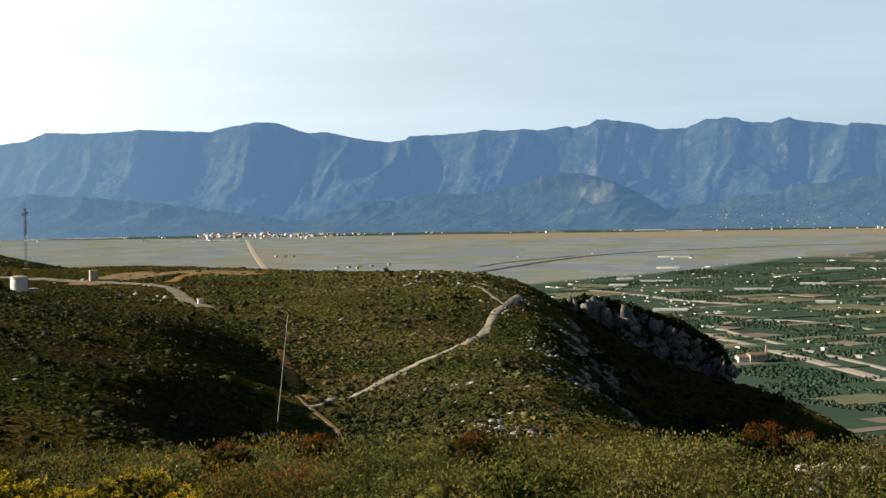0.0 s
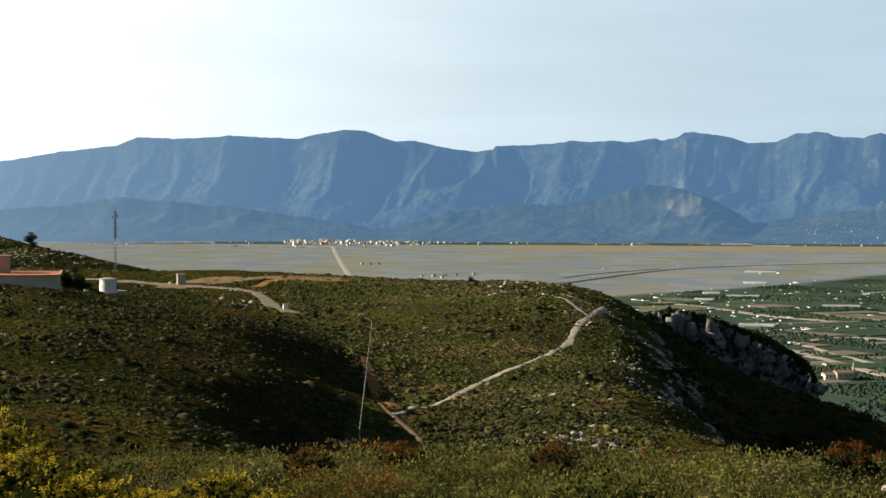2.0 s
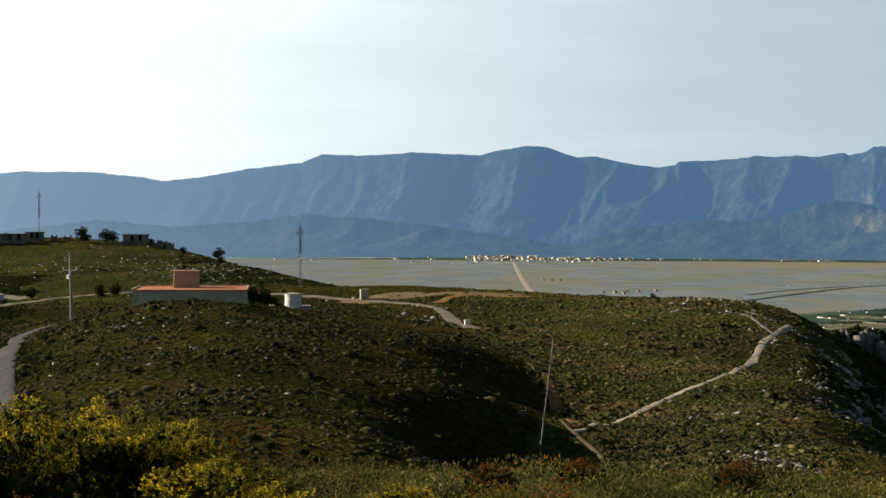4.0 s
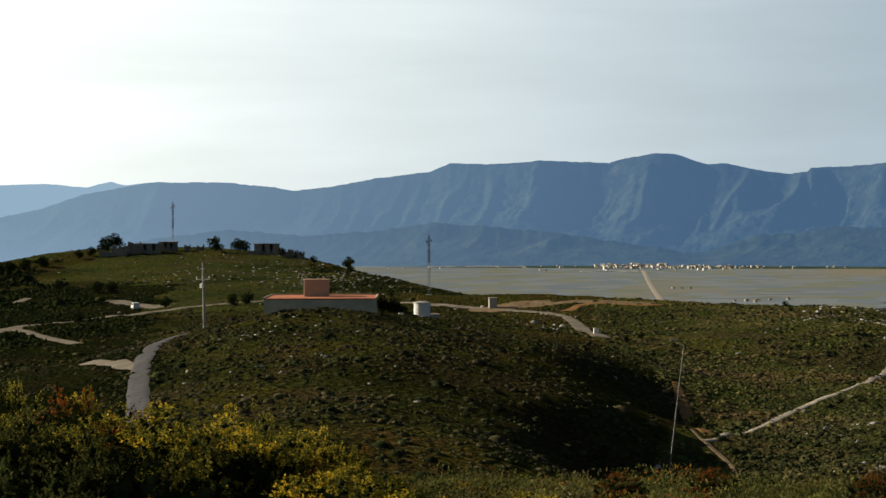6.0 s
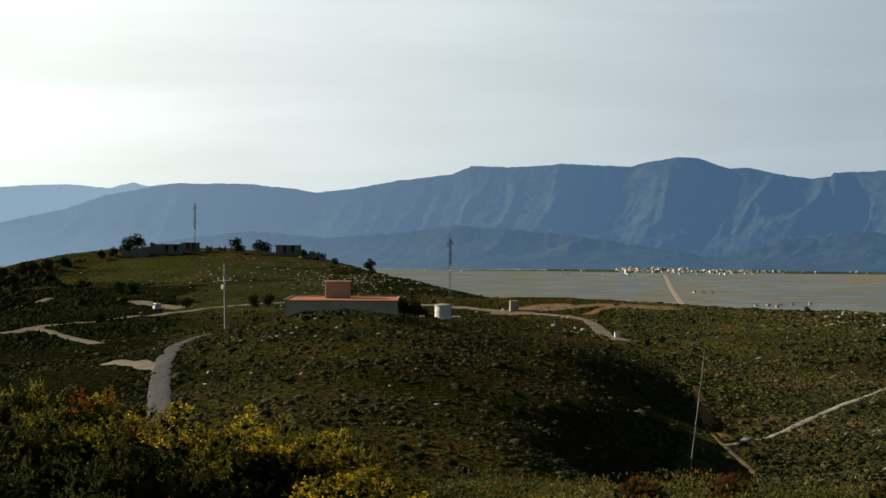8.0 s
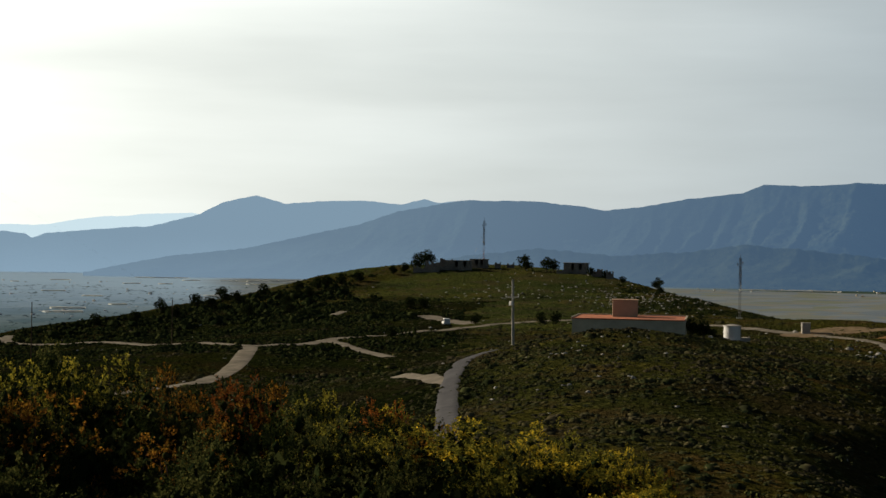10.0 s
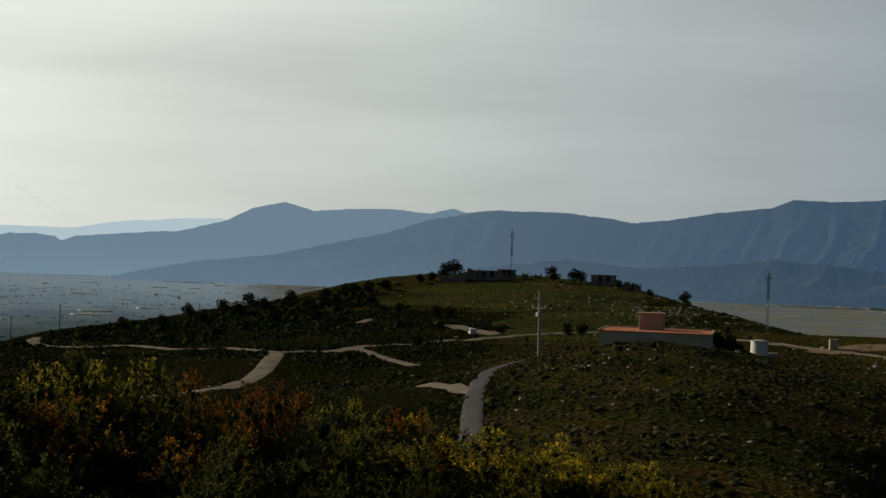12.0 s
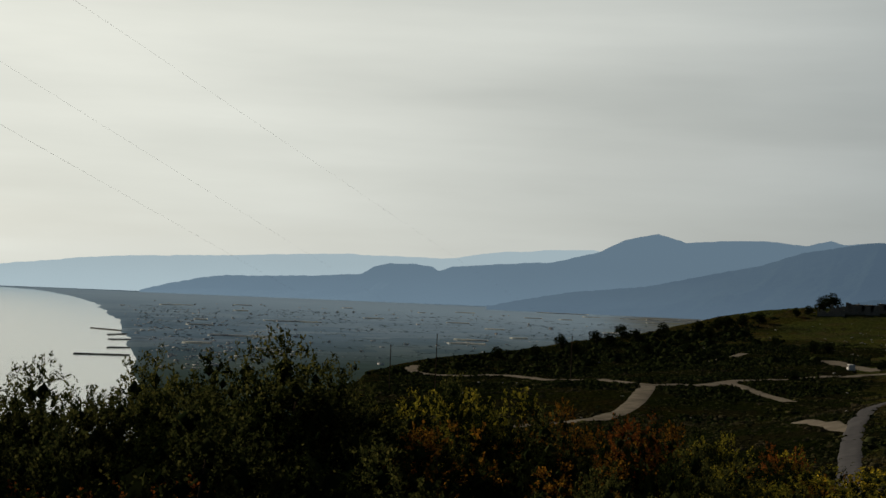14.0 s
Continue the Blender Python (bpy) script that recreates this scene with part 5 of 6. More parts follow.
def heath():
    """Low heath and grass tufts round the viewpoint."""
    def tuft(n, leaf):
        th = rng.uniform(0, 2 * np.pi, n)
        up = rng.uniform(0.0, 1.0, n)
        ro = np.sqrt(1 - up * up)
        k = rng.uniform(0.45, 1.0, n)
        p = np.stack([np.cos(th) * ro * k, np.sin(th) * ro * k, up * k * 0.8], 1)
        d = p + np.array([0, 0, 0.2]) + rng.normal(scale=0.55, size=(n, 3))
        d /= np.linalg.norm(d, axis=1)[:, None]
        co, fa = leaf_quads(p, d, rng.uniform(0.6, 1.3, n) * leaf, rng.uniform(0.016, 0.028, n), rng)
        # the cushion under the leaves
        ring = np.arange(7) / 7 * 2 * np.pi
        rows = [np.stack([np.cos(ring) * w * rng.uniform(0.85, 1.1, 7), np.sin(ring) * w * rng.uniform(0.85, 1.1, 7), np.full(7, h)], 1) for w, h in ((0.5, -0.1), (0.36, 0.16), (0.14, 0.3))]
        dome = np.concatenate(rows)
        df = [[a * 7 + k, a * 7 + (k + 1) % 7, a * 7 + 7 + (k + 1) % 7, a * 7 + 7 + k] for a in (0, 1) for k in range(7)] + [[14, 15, 16, 17], [14, 17, 18, 20], [18, 19, 20, 20]][:2]
        return np.concatenate([co, dome]), np.concatenate([fa, np.array(df) + len(co)])

    tufts = [tuft(320, 0.085) for _ in range(6)]
    for nm, mat, count, bar, label in (("heath", M_HEATH, 3600, 0.30, "olive and yellow-green heath cushions on the knoll"),
                                       ("dry_grass", M_STRAW, 700, 0.56, "straw-coloured dry grass tufts on the knoll"),
                                       ("rusty_heath", M_RUST, 1100, 0.66, "rust-brown dry heath on the knoll"),
                                       ("dark_heath", M_GREEN, 1300, 0.58, "dark green low scrub on the knoll"),
                                       ("brown_heath", M_BROWNLEAF, 900, 0.62, "brown withered heath on the knoll")):
        s = len(nm)
        a, d, x, y = strew(rng, count, (-19, 20), (7.8, 16.0), lambda a, d, x, y: fbm(x / 1.1 + s * 7, y / 1.1, 60 + s, 3) > bar)
        size = rng.uniform(0.10, 0.24, len(a)) * (1 + 0.5 * (rng.uniform(size=len(a)) < 0.12))
        scatter(nm, tufts, np.stack([x, y, on_sheet(x, y) - 0.03], 1), size, rng, mat, label, "heath", rng.uniform(0.7, 1.15, len(a)))


heath()


def knoll_gravel():
    """Bare stony ground between the heath cushions."""
    a, d, x, y = strew(rng, 9000, (-18, 16), (8.5, 14.0), lambda a, d, x, y: fbm(x / 1.6, y / 1.6, 97, 3) > 0.62)
    scatter("gravel", STONES, np.stack([x, y, on_sheet(x, y) + 0.01], 1), np.minimum(rng.lognormal(-3.6, 0.55, len(a)), 0.09), rng, M_STONE, "pale gravel and stone chips between the heath", "gravel")


knoll_gravel()
for i, (az, r, s) in enumerate([(8.7, 11.6, 0.26), (8.2, 11.2, 0.2), (6.1, 11.3, 0.22), (5.6, 11.6, 0.25), (0.6, 12.2, 0.2), (0.1, 12.6, 0.24), (-6.1, 11.0, 0.22), (-5.6, 11.3, 0.18),
                                (-2.2, 10.4, 0.25), (-1.6, 10.2, 0.2), (-3.1, 10.6, 0.16), (7.4, 10.6, 0.15), (3.0, 11.6, 0.17), (-7.4, 11.5, 0.2), (52.8, 7.6, 0.3), (53.6, 7.4, 0.24),
                                (54.0, 8.2, 0.3)]):
    boulder(spot(az, r), s * 0.6, i + 40, "pale limestone rock lying in the heath")


def make_tree(seed, height, label):
    rg = np.random.default_rng(seed)
    top = new("tree", None)
    bm = bmesh.new()
    rod(bm, (0, 0, -0.3), (0.05, 0.02, height * 0.4), 0.16, 0.11, 7)
    limbs = []
    for i in range(7):
        a = i * 0.9 + rg.uniform(0, 0.5)
        e = Vector((math.cos(a) * height * 0.28, math.sin(a) * height * 0.28, height * rg.uniform(0.3, 0.78)))
        rod(bm, (0.05, 0.02, height * rg.uniform(0.12, 0.3)), e, 0.07, 0.025, 5)
        limbs.append(e)
    part("trunk", bm, M_TWIG, top, "short dark trunk with spreading limbs")
    cs, fs, base = [], [], 0
    for e in limbs + [Vector((0, 0, height * 0.8)), Vector((0.1, 0.2, height * 0.5)), Vector((-0.2, 0.1, height * 0.3))]:
        n = 150
        v = rg.normal(size=(n, 3))
        v /= np.linalg.norm(v, axis=1)[:, None]
        p = np.array(e) + v * rg.uniform(0.4, 1.0, n)[:, None] * height * np.array([0.24, 0.24, 0.2])
        d = v + rg.normal(scale=0.5, size=(n, 3))
        d /= np.linalg.norm(d, axis=1)[:, None]
        co, fa = leaf_quads(p, d, rg.uniform(0.2, 0.42, n) * height / 4, rg.uniform(0.07, 0.15, n) * height / 4, rg)
        cs.append(co)
        fs.append(fa + base)
        base += len(co)
    ob = new("crown", tri_mesh("crown", np.concatenate(cs), np.concatenate(fs), M_TREE))
    ob.parent = top
    return tagged(top, label, "tree", "trees on the ridge")


TREES = [make_tree(70 + i, 4.0, "small round dark evergreen tree on the ridge") for i in range(3)]
RIDGE_TREES = [(25.45, 578, 5.6), (25.1, 586, 6.2), (25.9, 566, 3.4), (21.69, 580, 5.6), (20.95, 584, 5.0), (20.7, 586, 4.2), (28.1, 545, 4.4), (28.6, 541, 4.0), (29.6, 519, 4.2),
          (32.2, 494, 4.6), (34.3, 461, 4.0), (33.1, 477, 3.8), (30.8, 509, 4.2), (17.1, 530, 4.0), (28.9, 533, 4.4), (27.5, 551, 3.8), (26.3, 562, 3.4), (19.4, 566, 3.0), (18.9, 563, 2.8),
          (23.4, 361, 2.6), (21.1, 357, 2.6), (20.6, 360, 2.8), (26.3, 306, 2.2), (25.7, 442, 3.4), (25.2, 441, 3.2), (31.3, 437, 3.8), (33.8, 440, 3.6), (35.2, 432, 3.4), (32.6, 470, 3.8)]
SLOPE_TREES = [(30.0, 470, 3.6), (31.7, 485, 3.8), (29.2, 500, 3.6), (36.5, 431, 3.0), (27.0, 470, 3.0), (29.9, 440, 3.2), (15.6, 372, 1.8),
          (15.2, 300, 2.4), (15.9, 262, 3.0), (15.5, 258, 2.8), (2.0, 318, 1.2), (6.9, 244, 1.2), (7.4, 238, 1.1), (5.1, 158, 1.6), (-8.9, 248, 2.6), (17.0, 505, 2.4), (18.3, 545, 2.6)]
for i, (az, r, h) in enumerate(RIDGE_TREES + SLOPE_TREES):
    p = spot(az, r)
    k = h / 4.0
    m = pose(p.x, p.y, p.z, 0, 0, i * 67) @ Matrix.Diagonal((k * (1 + 0.15 * math.sin(i * 3)), k, k, 1))
    if i < 3:
        TREES[i].matrix_basis = m
    else:
        o = copy_thing(TREES[i % 3], Matrix())
        o.matrix_basis = m

# ================= things on the hills =================
def thing(name, at, rz=0.0, lean=(0.0, 0.0)):
    ob = new(name, None)
    ob.matrix_world = pose(at[0], at[1], at[2], lean[0], lean[1], rz)
    return ob


def lamp_post():
    p = spot(5.95, 138)
    t = thing("street_lamp", p, 6, (-1.0, 6.5))
    h = 80 + 138 * math.tan(radians(-3.72)) - p.z
    bm = bmesh.new()
    rod(bm, (0, 0, -0.6), (0, 0, h - 0.5), 0.075, 0.05, 10)
    part("pole", bm, M_STEEL, t)
    bm = bmesh.new()
    for i in range(6):
        a0, a1 = i / 6 * 1.35, (i + 1) / 6 * 1.35
        rod(bm, (-0.9 * (1 - math.cos(a0)) * 0.9, 0, h - 0.5 + 0.5 * math.sin(a0)), (-0.9 * (1 - math.cos(a1)) * 0.9, 0, h - 0.5 + 0.5 * math.sin(a1)), 0.05, 0.045, 8)
    part("arm", bm, M_STEEL, t)
    bm = bmesh.new()
    box(bm, 0.62, 0.24, 0.13, (-0.92, 0, h - 0.08), 0, 0.04)
    head = part("lamp_head", bm, M_CONCRETE, t, "pale lamp head")
    bm = bmesh.new()
    box(bm, 0.40, 0.16, 0.04, (-0.95, 0, h - 0.115), 0, 0.01)
    part("diffuser", bm, M_GLASS, head)
    tagged(t, "leaning grey street lamp in the shaded hollow", "street lamp")


lamp_post()


def utility_pole():
    p = spot(22.05, 228)
    t = thing("utility_pole", p, -22, (0, -1.5))
    h = 80 + 228 * math.tan(radians(-0.98)) - p.z
    bm = bmesh.new()
    rod(bm, (0, 0, -0.6), (0, 0, h), 0.24, 0.15, 10)
    part("pole", bm, M_CONCRETE, t, "pale concrete shaft")
    bm = bmesh.new()
    box(bm, 2.6, 0.12, 0.12, (0, -0.12, h - 2.5))
    part("crossarm", bm, M_STEEL, t)
    for x in (-1.2, -0.1, 1.2):
        bm = bmesh.new()
        rod(bm, (x, -0.12, h - 2.38), (x, -0.12, h - 2.16), 0.05, 0.05, 8)
        rod(bm, (x, -0.12, h - 2.16), (x, -0.12, h - 2.02), 0.13, 0.08, 10)
        part("insulator", bm, M_WHITE, t, "white insulator")
    bm = bmesh.new()
    box(bm, 0.9, 0.1, 0.1, (0, -0.1, h - 1.0))
    part("crossarm", bm, M_STEEL, t)
    bm = bmesh.new()
    box(bm, 0.5, 0.4, 0.6, (0.0, -0.35, h - 3.6), 0, 0.04)
    part("switch_box", bm, M_WHITE, t, "pale box on the shaft")
    tagged(t, "pale concrete utility pole with white insulators", "utility pole")


utility_pole()


def lattice_mast(az, r, tip_el, label, red_foot, base_up=0.0):
    p = spot(az, r, base_up)
    t = thing("radio_mast", p, 20)
    h = 80 + r * math.tan(radians(tip_el)) - p.z
    w = 0.32
    legs = [(w * math.cos(a), w * math.sin(a)) for a in (0.5, 2.6, 4.7)]
    split = h * (0.45 if red_foot else 0.5)
    for x, y in legs:
        bm = bmesh.new()
        rod(bm, (x, y, -0.3), (x, y, split), 0.035, 0.035, 6)
        part("leg", bm, M_RED if red_foot else M_STEEL, t, "faded red and white leg" if red_foot else "")
        bm = bmesh.new()
        rod(bm, (x, y, split), (x * 0.8, y * 0.8, h * 0.93), 0.07, 0.06, 6)
        part("leg", bm, M_DARKSTEEL, t)
    n = int(h / 0.9)
    for i in range(n):
        z0, z1 = i * h * 0.93 / n, (i + 1) * h * 0.93 / n
        thin = 0.018 if z1 < split else 0.032
        bm = bmesh.new()
        for k in range(3):
            a, b = legs[k], legs[(k + 1) % 3]
            rod(bm, (a[0], a[1], z0), (b[0], b[1], z1), thin, thin, 4)
            rod(bm, (a[0], a[1], z1), (b[0], b[1], z1), thin, thin, 4)
        mat = (M_RED if (i // 3) % 2 else M_WHITE) if red_foot and z1 < split else M_STEEL if z1 < split else M_DARKSTEEL
        part("bracing", bm, mat, t)
    bm = bmesh.new()
    rod(bm, (0, 0, h * 0.92), (0, 0, h), 0.05, 0.03, 6)
    part("whip_aerial", bm, M_DARKSTEEL, t)
    for z, a, s in ((0.86, 0.4, 0.55), (0.84, 2.8, 0.5), (0.50, 5.0, 0.6), (0.56, 1.2, 0.4)):
        bm = bmesh.new()
        x, y = math.cos(a) * 0.65, math.sin(a) * 0.65
        rod(bm, (x * 0.4, y * 0.4, h * z), (x, y, h * z), 0.04, 0.04, 5)
        box(bm, 0.2, 0.12, s * 1.4, (x, y, h * z - s * 0.8), math.degrees(a), 0.03)
        part("aerial_panel", bm, M_CONCRETE if z < 0.6 else M_DARKSTEEL, t)
    for a in (0.3, 2.4, 4.5):
        bm = bmesh.new()
        gx, gy = math.cos(a) * h * 0.42, math.sin(a) * h * 0.42
        g = Vector((gx, gy, 0))
        q = t.matrix_world @ g
        rod(bm, (0, 0, h * 0.72), (gx, gy, float(on_sheet(q.x, q.y)[0]) - p.z - 0.1), 0.008, 0.008, 3)
        part("guy_wire", bm, M_STEEL, t)
    bm = bmesh.new()
    box(bm, 1.6, 1.6, 0.5, (0, 0, -0.3), 0, 0.05)
    part("footing", bm, M_CONCRETE, t)
    tagged(t, label, "radio mast", "radio masts")


lattice_mast(23.15, 583, 1.18, "tall lattice radio mast with a red and white foot", True)
lattice_mast(14.28, 402, 0.05, "slim dark lattice radio mast with guy wires", False)


def low_building():
    """Long flat-roofed waterworks with a square tower block."""
    a, b, r = 20.05, 16.1, 255
    c = flat_dir((a + b) / 2) * r
    length = r * math.tan(radians(a - b)) * 0.985
    roof = 80 + r * math.tan(radians(-2.25))
    base = float(on_sheet(c.x, c.y)[0]) - 0.8
    t = thing("waterworks_building", (c.x, c.y, base), (a + b) / 2 - 3)
    h = roof - base
    bm = bmesh.new()
    box(bm, length, 15.0, h - 0.28, (0, 7.5, 0))
    part("wall", bm, M_BEIGE, t, "stained beige rendered wall")
    bm = bmesh.new()
    box(bm, length + 0.3, 15.3, 0.18, (0, 7.5, h - 0.28), 0, 0.03)
    part("roof_slab", bm, M_TERRA, t, "terracotta-red flat roof")
    for x, y, sx, sy in ((0, 15.05, length + 0.34, 0.25), (-length / 2 - 0.05, 7.5, 0.25, 14.8), (length / 2 + 0.05, 7.5, 0.25, 14.8)):
        bm = bmesh.new()
        box(bm, sx, sy, 0.16, (x, y, h - 0.1), 0, 0.03)
        part("parapet", bm, M_CREAM, t)
    tx = -length / 2 + length * 0.44
    bm = bmesh.new()
    box(bm, 4.0, 4.0, 2.6, (tx, 9.5, h - 0.1), 4, 0.02)
    tower = part("tower_block", bm, M_ROSE, t, "rose-rendered square block")
    bm = bmesh.new()
    box(bm, 4.2, 4.2, 0.14, (tx, 9.5, h + 2.5), 4, 0.03)
    part("cap", bm, M_ROSE, tower)
    bm = bmesh.new()
    box(bm, 0.8, 0.08, 1.9, (tx + 2.05, 8.5, h - 0.05), 94)
    part("door", bm, M_DARK, tower)
    tagged(t, "long low beige building with terracotta flat roof", "building")


low_building()


def water_tank():
    az, r = 14.52, 282
    d = flat_dir(az) * r
    z0 = 80 + r * math.tan(radians(-2.90))
    zt = 80 + r * math.tan(radians(-2.42))
    g = float(on_sheet(d.x, d.y)[0])
    t = thing("water_tank", (d.x, d.y, z0), 0)
    h = zt - z0
    bm = bmesh.new()
    bmesh.ops.create_cone(bm, cap_ends=True, segments=40, radius1=1.45, radius2=1.40, depth=h, matrix=Matrix.Translation((0, 0, h / 2)))
    part("shell", bm, M_TANK, t)
    for z in (0.05, h * 0.5, h - 0.12):
        bm = bmesh.new()
        bmesh.ops.create_cone(bm, cap_ends=True, segments=40, radius1=1.50, radius2=1.50, depth=0.10, matrix=Matrix.Translation((0, 0, z)))
        part("hoop", bm, M_TANK, t)
    bm = bmesh.new()
    bmesh.ops.create_cone(bm, cap_ends=True, segments=40, radius1=1.55, radius2=0.5, depth=0.22, matrix=Matrix.Translation((0, 0, h + 0.1)))
    part("lid", bm, M_CONCRETE, t, "pale concrete lid")
    bm = bmesh.new()
    bmesh.ops.create_cone(bm, cap_ends=True, segments=32, radius1=2.1, radius2=1.9, depth=max(z0 - g, 0) + 1.2, matrix=Matrix.Translation((0, 0, -(max(z0 - g, 0) + 1.2) / 2)))
    part("plinth", bm, M_CONCRETE, t)
    bm = bmesh.new()
    rod(bm, (1.6, -0.5, 0.2), (1.6, -0.5, h), 0.05, 0.05, 6)
    rod(bm, (1.6, -0.5, h), (1.1, -0.4, h), 0.05, 0.05, 6)
    part("pipe", bm, M_STEEL, t)
    tagged(t, "white round water tank on a concrete plinth", "water tank")
    # the hut-like block by the gravel road stands in for rocks
    for az2, r2, w, hh, nm, lab in ((14.1, 284, 1.7, 1.0, "valve_box", "low grey concrete valve box beside the tank"), (15.25, 280, 0.7, 0.9, "marker_block", "small white concrete block by the tank"),
                                    (12.05, 336, 1.6, 2.0, "stone_hut", "pale block in place of rocks by the gravel road"), (8.45, 252, 0.8, 0.8, "marker_block", "small white block where the road ends")):
        p = spot(az2, r2)
        q = thing(nm, p, az2 + 8)
        bm = bmesh.new()
        box(bm, w, w, hh + 0.4, (0, 0, -0.4), 0, 0.04)
        part("body", bm, M_WHITE if "white" in lab else M_CONCRETE, q)
        bm = bmesh.new()
        box(bm, w + 0.15, w + 0.15, 0.1, (0, 0, hh), 0, 0.02)
        part("cap", bm, M_CONCRETE, q)
        tagged(q, lab, nm.replace("_", " "))


water_tank()


def ruin(az, r, w, d, h, seed, label, slab=False, turn=0):
    p = spot(az, r)
    t = thing("ruin", (p.x, p.y, p.z - 0.3), az + turn)
    rg = random.Random(seed)
    th = 0.5
    for nm, x, y, sx, sy in (("wall", 0, 0, w, th), ("wall", 0, d, w, th), ("wall", -w / 2 + th / 2, d / 2, th, d - th), ("wall", w / 2 - th / 2, d / 2, th, d - th)):
        along = sx > sy
        n = max(3, int(max(sx, sy) / 0.9))
        span = sx if along else sy
        outline = [(-span / 2, 0.0)]
        for i in range(n):
            hh = h * (1.0 if slab else rg.uniform(0.55, 1.0)) + 0.3
            if along and y == 0 and i in (n // 3, 2 * n // 3):
                hh = h * 0.38 + 0.3                      # a broken window
            outline += [(-span / 2 + span * i / n, hh), (-span / 2 + span * (i + 1) / n - 0.02, hh + rg.uniform(-0.05, 0.05))]
        outline += [(span / 2, 0.0)]
        bm = bmesh.new()
        thick = sy if along else sx
        rings = []
        for s in (-thick / 2, thick / 2):
            rings.append([bm.verts.new((x + u, y + s, w2) if along else (x + s, y + u, w2)) for u, w2 in outline])
        bm.faces.new(rings[0])
        bm.faces.new(rings[1][::-1])
        for i in range(len(outline)):
            j = (i + 1) % len(outline)
            bm.faces.new((rings[0][j], rings[0][i], rings[1][i], rings[1][j]))
        bmesh.ops.recalc_face_normals(bm, faces=bm.faces)
        part(nm, bm, M_RUIN, t)
    if slab:
        bm = bmesh.new()
        box(bm, w + 0.6, d + 0.6, 0.3, (0, d / 2, h + 0.3), 0, 0.03)
        part("roof_slab", bm, M_RUIN, t, "sagging dark flat roof")
    tagged(t, label, "ruined house", "ruins on the hilltop")


ruin(25.15, 565, 9.0, 6, 2.2, 1, "low broken stone wall on the hilltop")
ruin(24.75, 571, 8.5, 6, 3.4, 2, "roofless stone house with a broken wall top")
ruin(24.45, 575, 4.5, 5, 3.8, 3, "tall stump of a ruined stone house")
ruin(23.95, 573, 8.0, 6, 3.2, 4, "flat-roofed abandoned stone house", True)
ruin(23.3, 582, 6.5, 5, 3.0, 5, "abandoned stone hut beside the red and white mast", True)
ruin(22.65, 588, 2.2, 2.2, 2.2, 6, "small stone stump on the grass")
ruin(22.2, 588, 2.6, 2.4, 2.0, 7, "crumbling stone stump on the grass")
ruin(19.95, 575, 8.2, 6, 3.6, 8, "pale open-fronted house with a flat roof", True, -6)
ruin(20.4, 572, 4.0, 3, 1.6, 9, "low pale wall beside the open house")
ruin(19.2, 566, 4.0, 3.5, 2.6, 10, "jagged stone wall at the hill's brow")
ruin(18.75, 562, 2.6, 3.0, 3.0, 11, "jagged stone wall stump among bushes")


def van():
    p = spot(24.42, 363)
    t = thing("van", p, 122)
    t.scale = (0.8, 0.8, 0.8)
    bm = bmesh.new()
    box(bm, 4.4, 1.8, 0.75, (0, 0, 0.35), 0, 0.1)
    box(bm, 3.2, 1.7, 0.85, (-0.45, 0, 1.05), 0, 0.14)
    body = part("body", bm, M_TANK, t, "white painted body")
    for x, y, sx, sy in ((1.2, 0, 0.06, 1.4), (-0.4, 0.86, 2.4, 0.04), (-0.4, -0.86, 2.4, 0.04)):
        bm = bmesh.new()
        box(bm, sx, sy, 0.45, (x, y, 1.25))
        part("window", bm, M_GLASS, body)
    for x in (-1.4, 1.4):
        for y in (-0.82, 0.82):
            bm = bmesh.new()
            rod(bm, (x, y - 0.1, 0.32), (x, y + 0.1, 0.32), 0.32, 0.32, 18)
            wheel = part("wheel", bm, M_RUBBER, t)
            bm = bmesh.new()
            rod(bm, (x, y - 0.11, 0.32), (x, y + 0.11, 0.32), 0.18, 0.18, 12)
            part("rim", bm, M_STEEL, wheel)
    tagged(t, "white van parked on bare ground by the ridge road", "van")


van()


def power_line():
    """Three wires that come down from a tall pole behind the viewpoint to the poles below."""
    ends = [((51.27, 8.86), (37.63, 0.43), 33.9, 300), ((53.98, 6.85), (42.16, 0.04), 38.6, 290), ((53.13, 4.35), (43.7, -0.62), 40.2, 300)]
    t = new("power_line", None)
    for (a0, e0), (a1, e1), a_end, r_end in ends:
        e_end = e0 + (e1 - e0) * (a_end - a0) / (a1 - a0)
        q = flat_dir(a_end) * r_end
        top = Vector((q.x, q.y, 80 + r_end * math.tan(radians(e_end))))
        n = flat_dir(a0) * 26
        near = Vector((n.x, n.y, 80 + 26 * math.tan(radians(e0))))
        far_side = near + (near - top) * 0.12
        bm = bmesh.new()
        rod(bm, far_side, near * 0.7 + top * 0.3, 0.0012, 0.0016, 4)
        rod(bm, near * 0.7 + top * 0.3, top, 0.0016, 0.005, 4)
        part("wire", bm, M_WIRE, t)
        g = spot(a_end, r_end)
        bm = bmesh.new()
        rod(bm, (g.x, g.y, g.z - 0.5), (g.x, g.y, top.z + 0.1), 0.1, 0.07, 8)
        part("pole", bm, M_TWIG, t, "thin wooden pole")
        g = on_sheet(far_side.x, far_side.y)[0]
        bm = bmesh.new()
        rod(bm, (far_side.x, far_side.y, g - 0.5), (far_side.x, far_side.y, far_side.z + 0.2), 0.1, 0.08, 8)
        part("pole", bm, M_TWIG, t, "thin wooden pole")
    tagged(t, "thin overhead wires on slim wooden poles", "power line")


power_line()

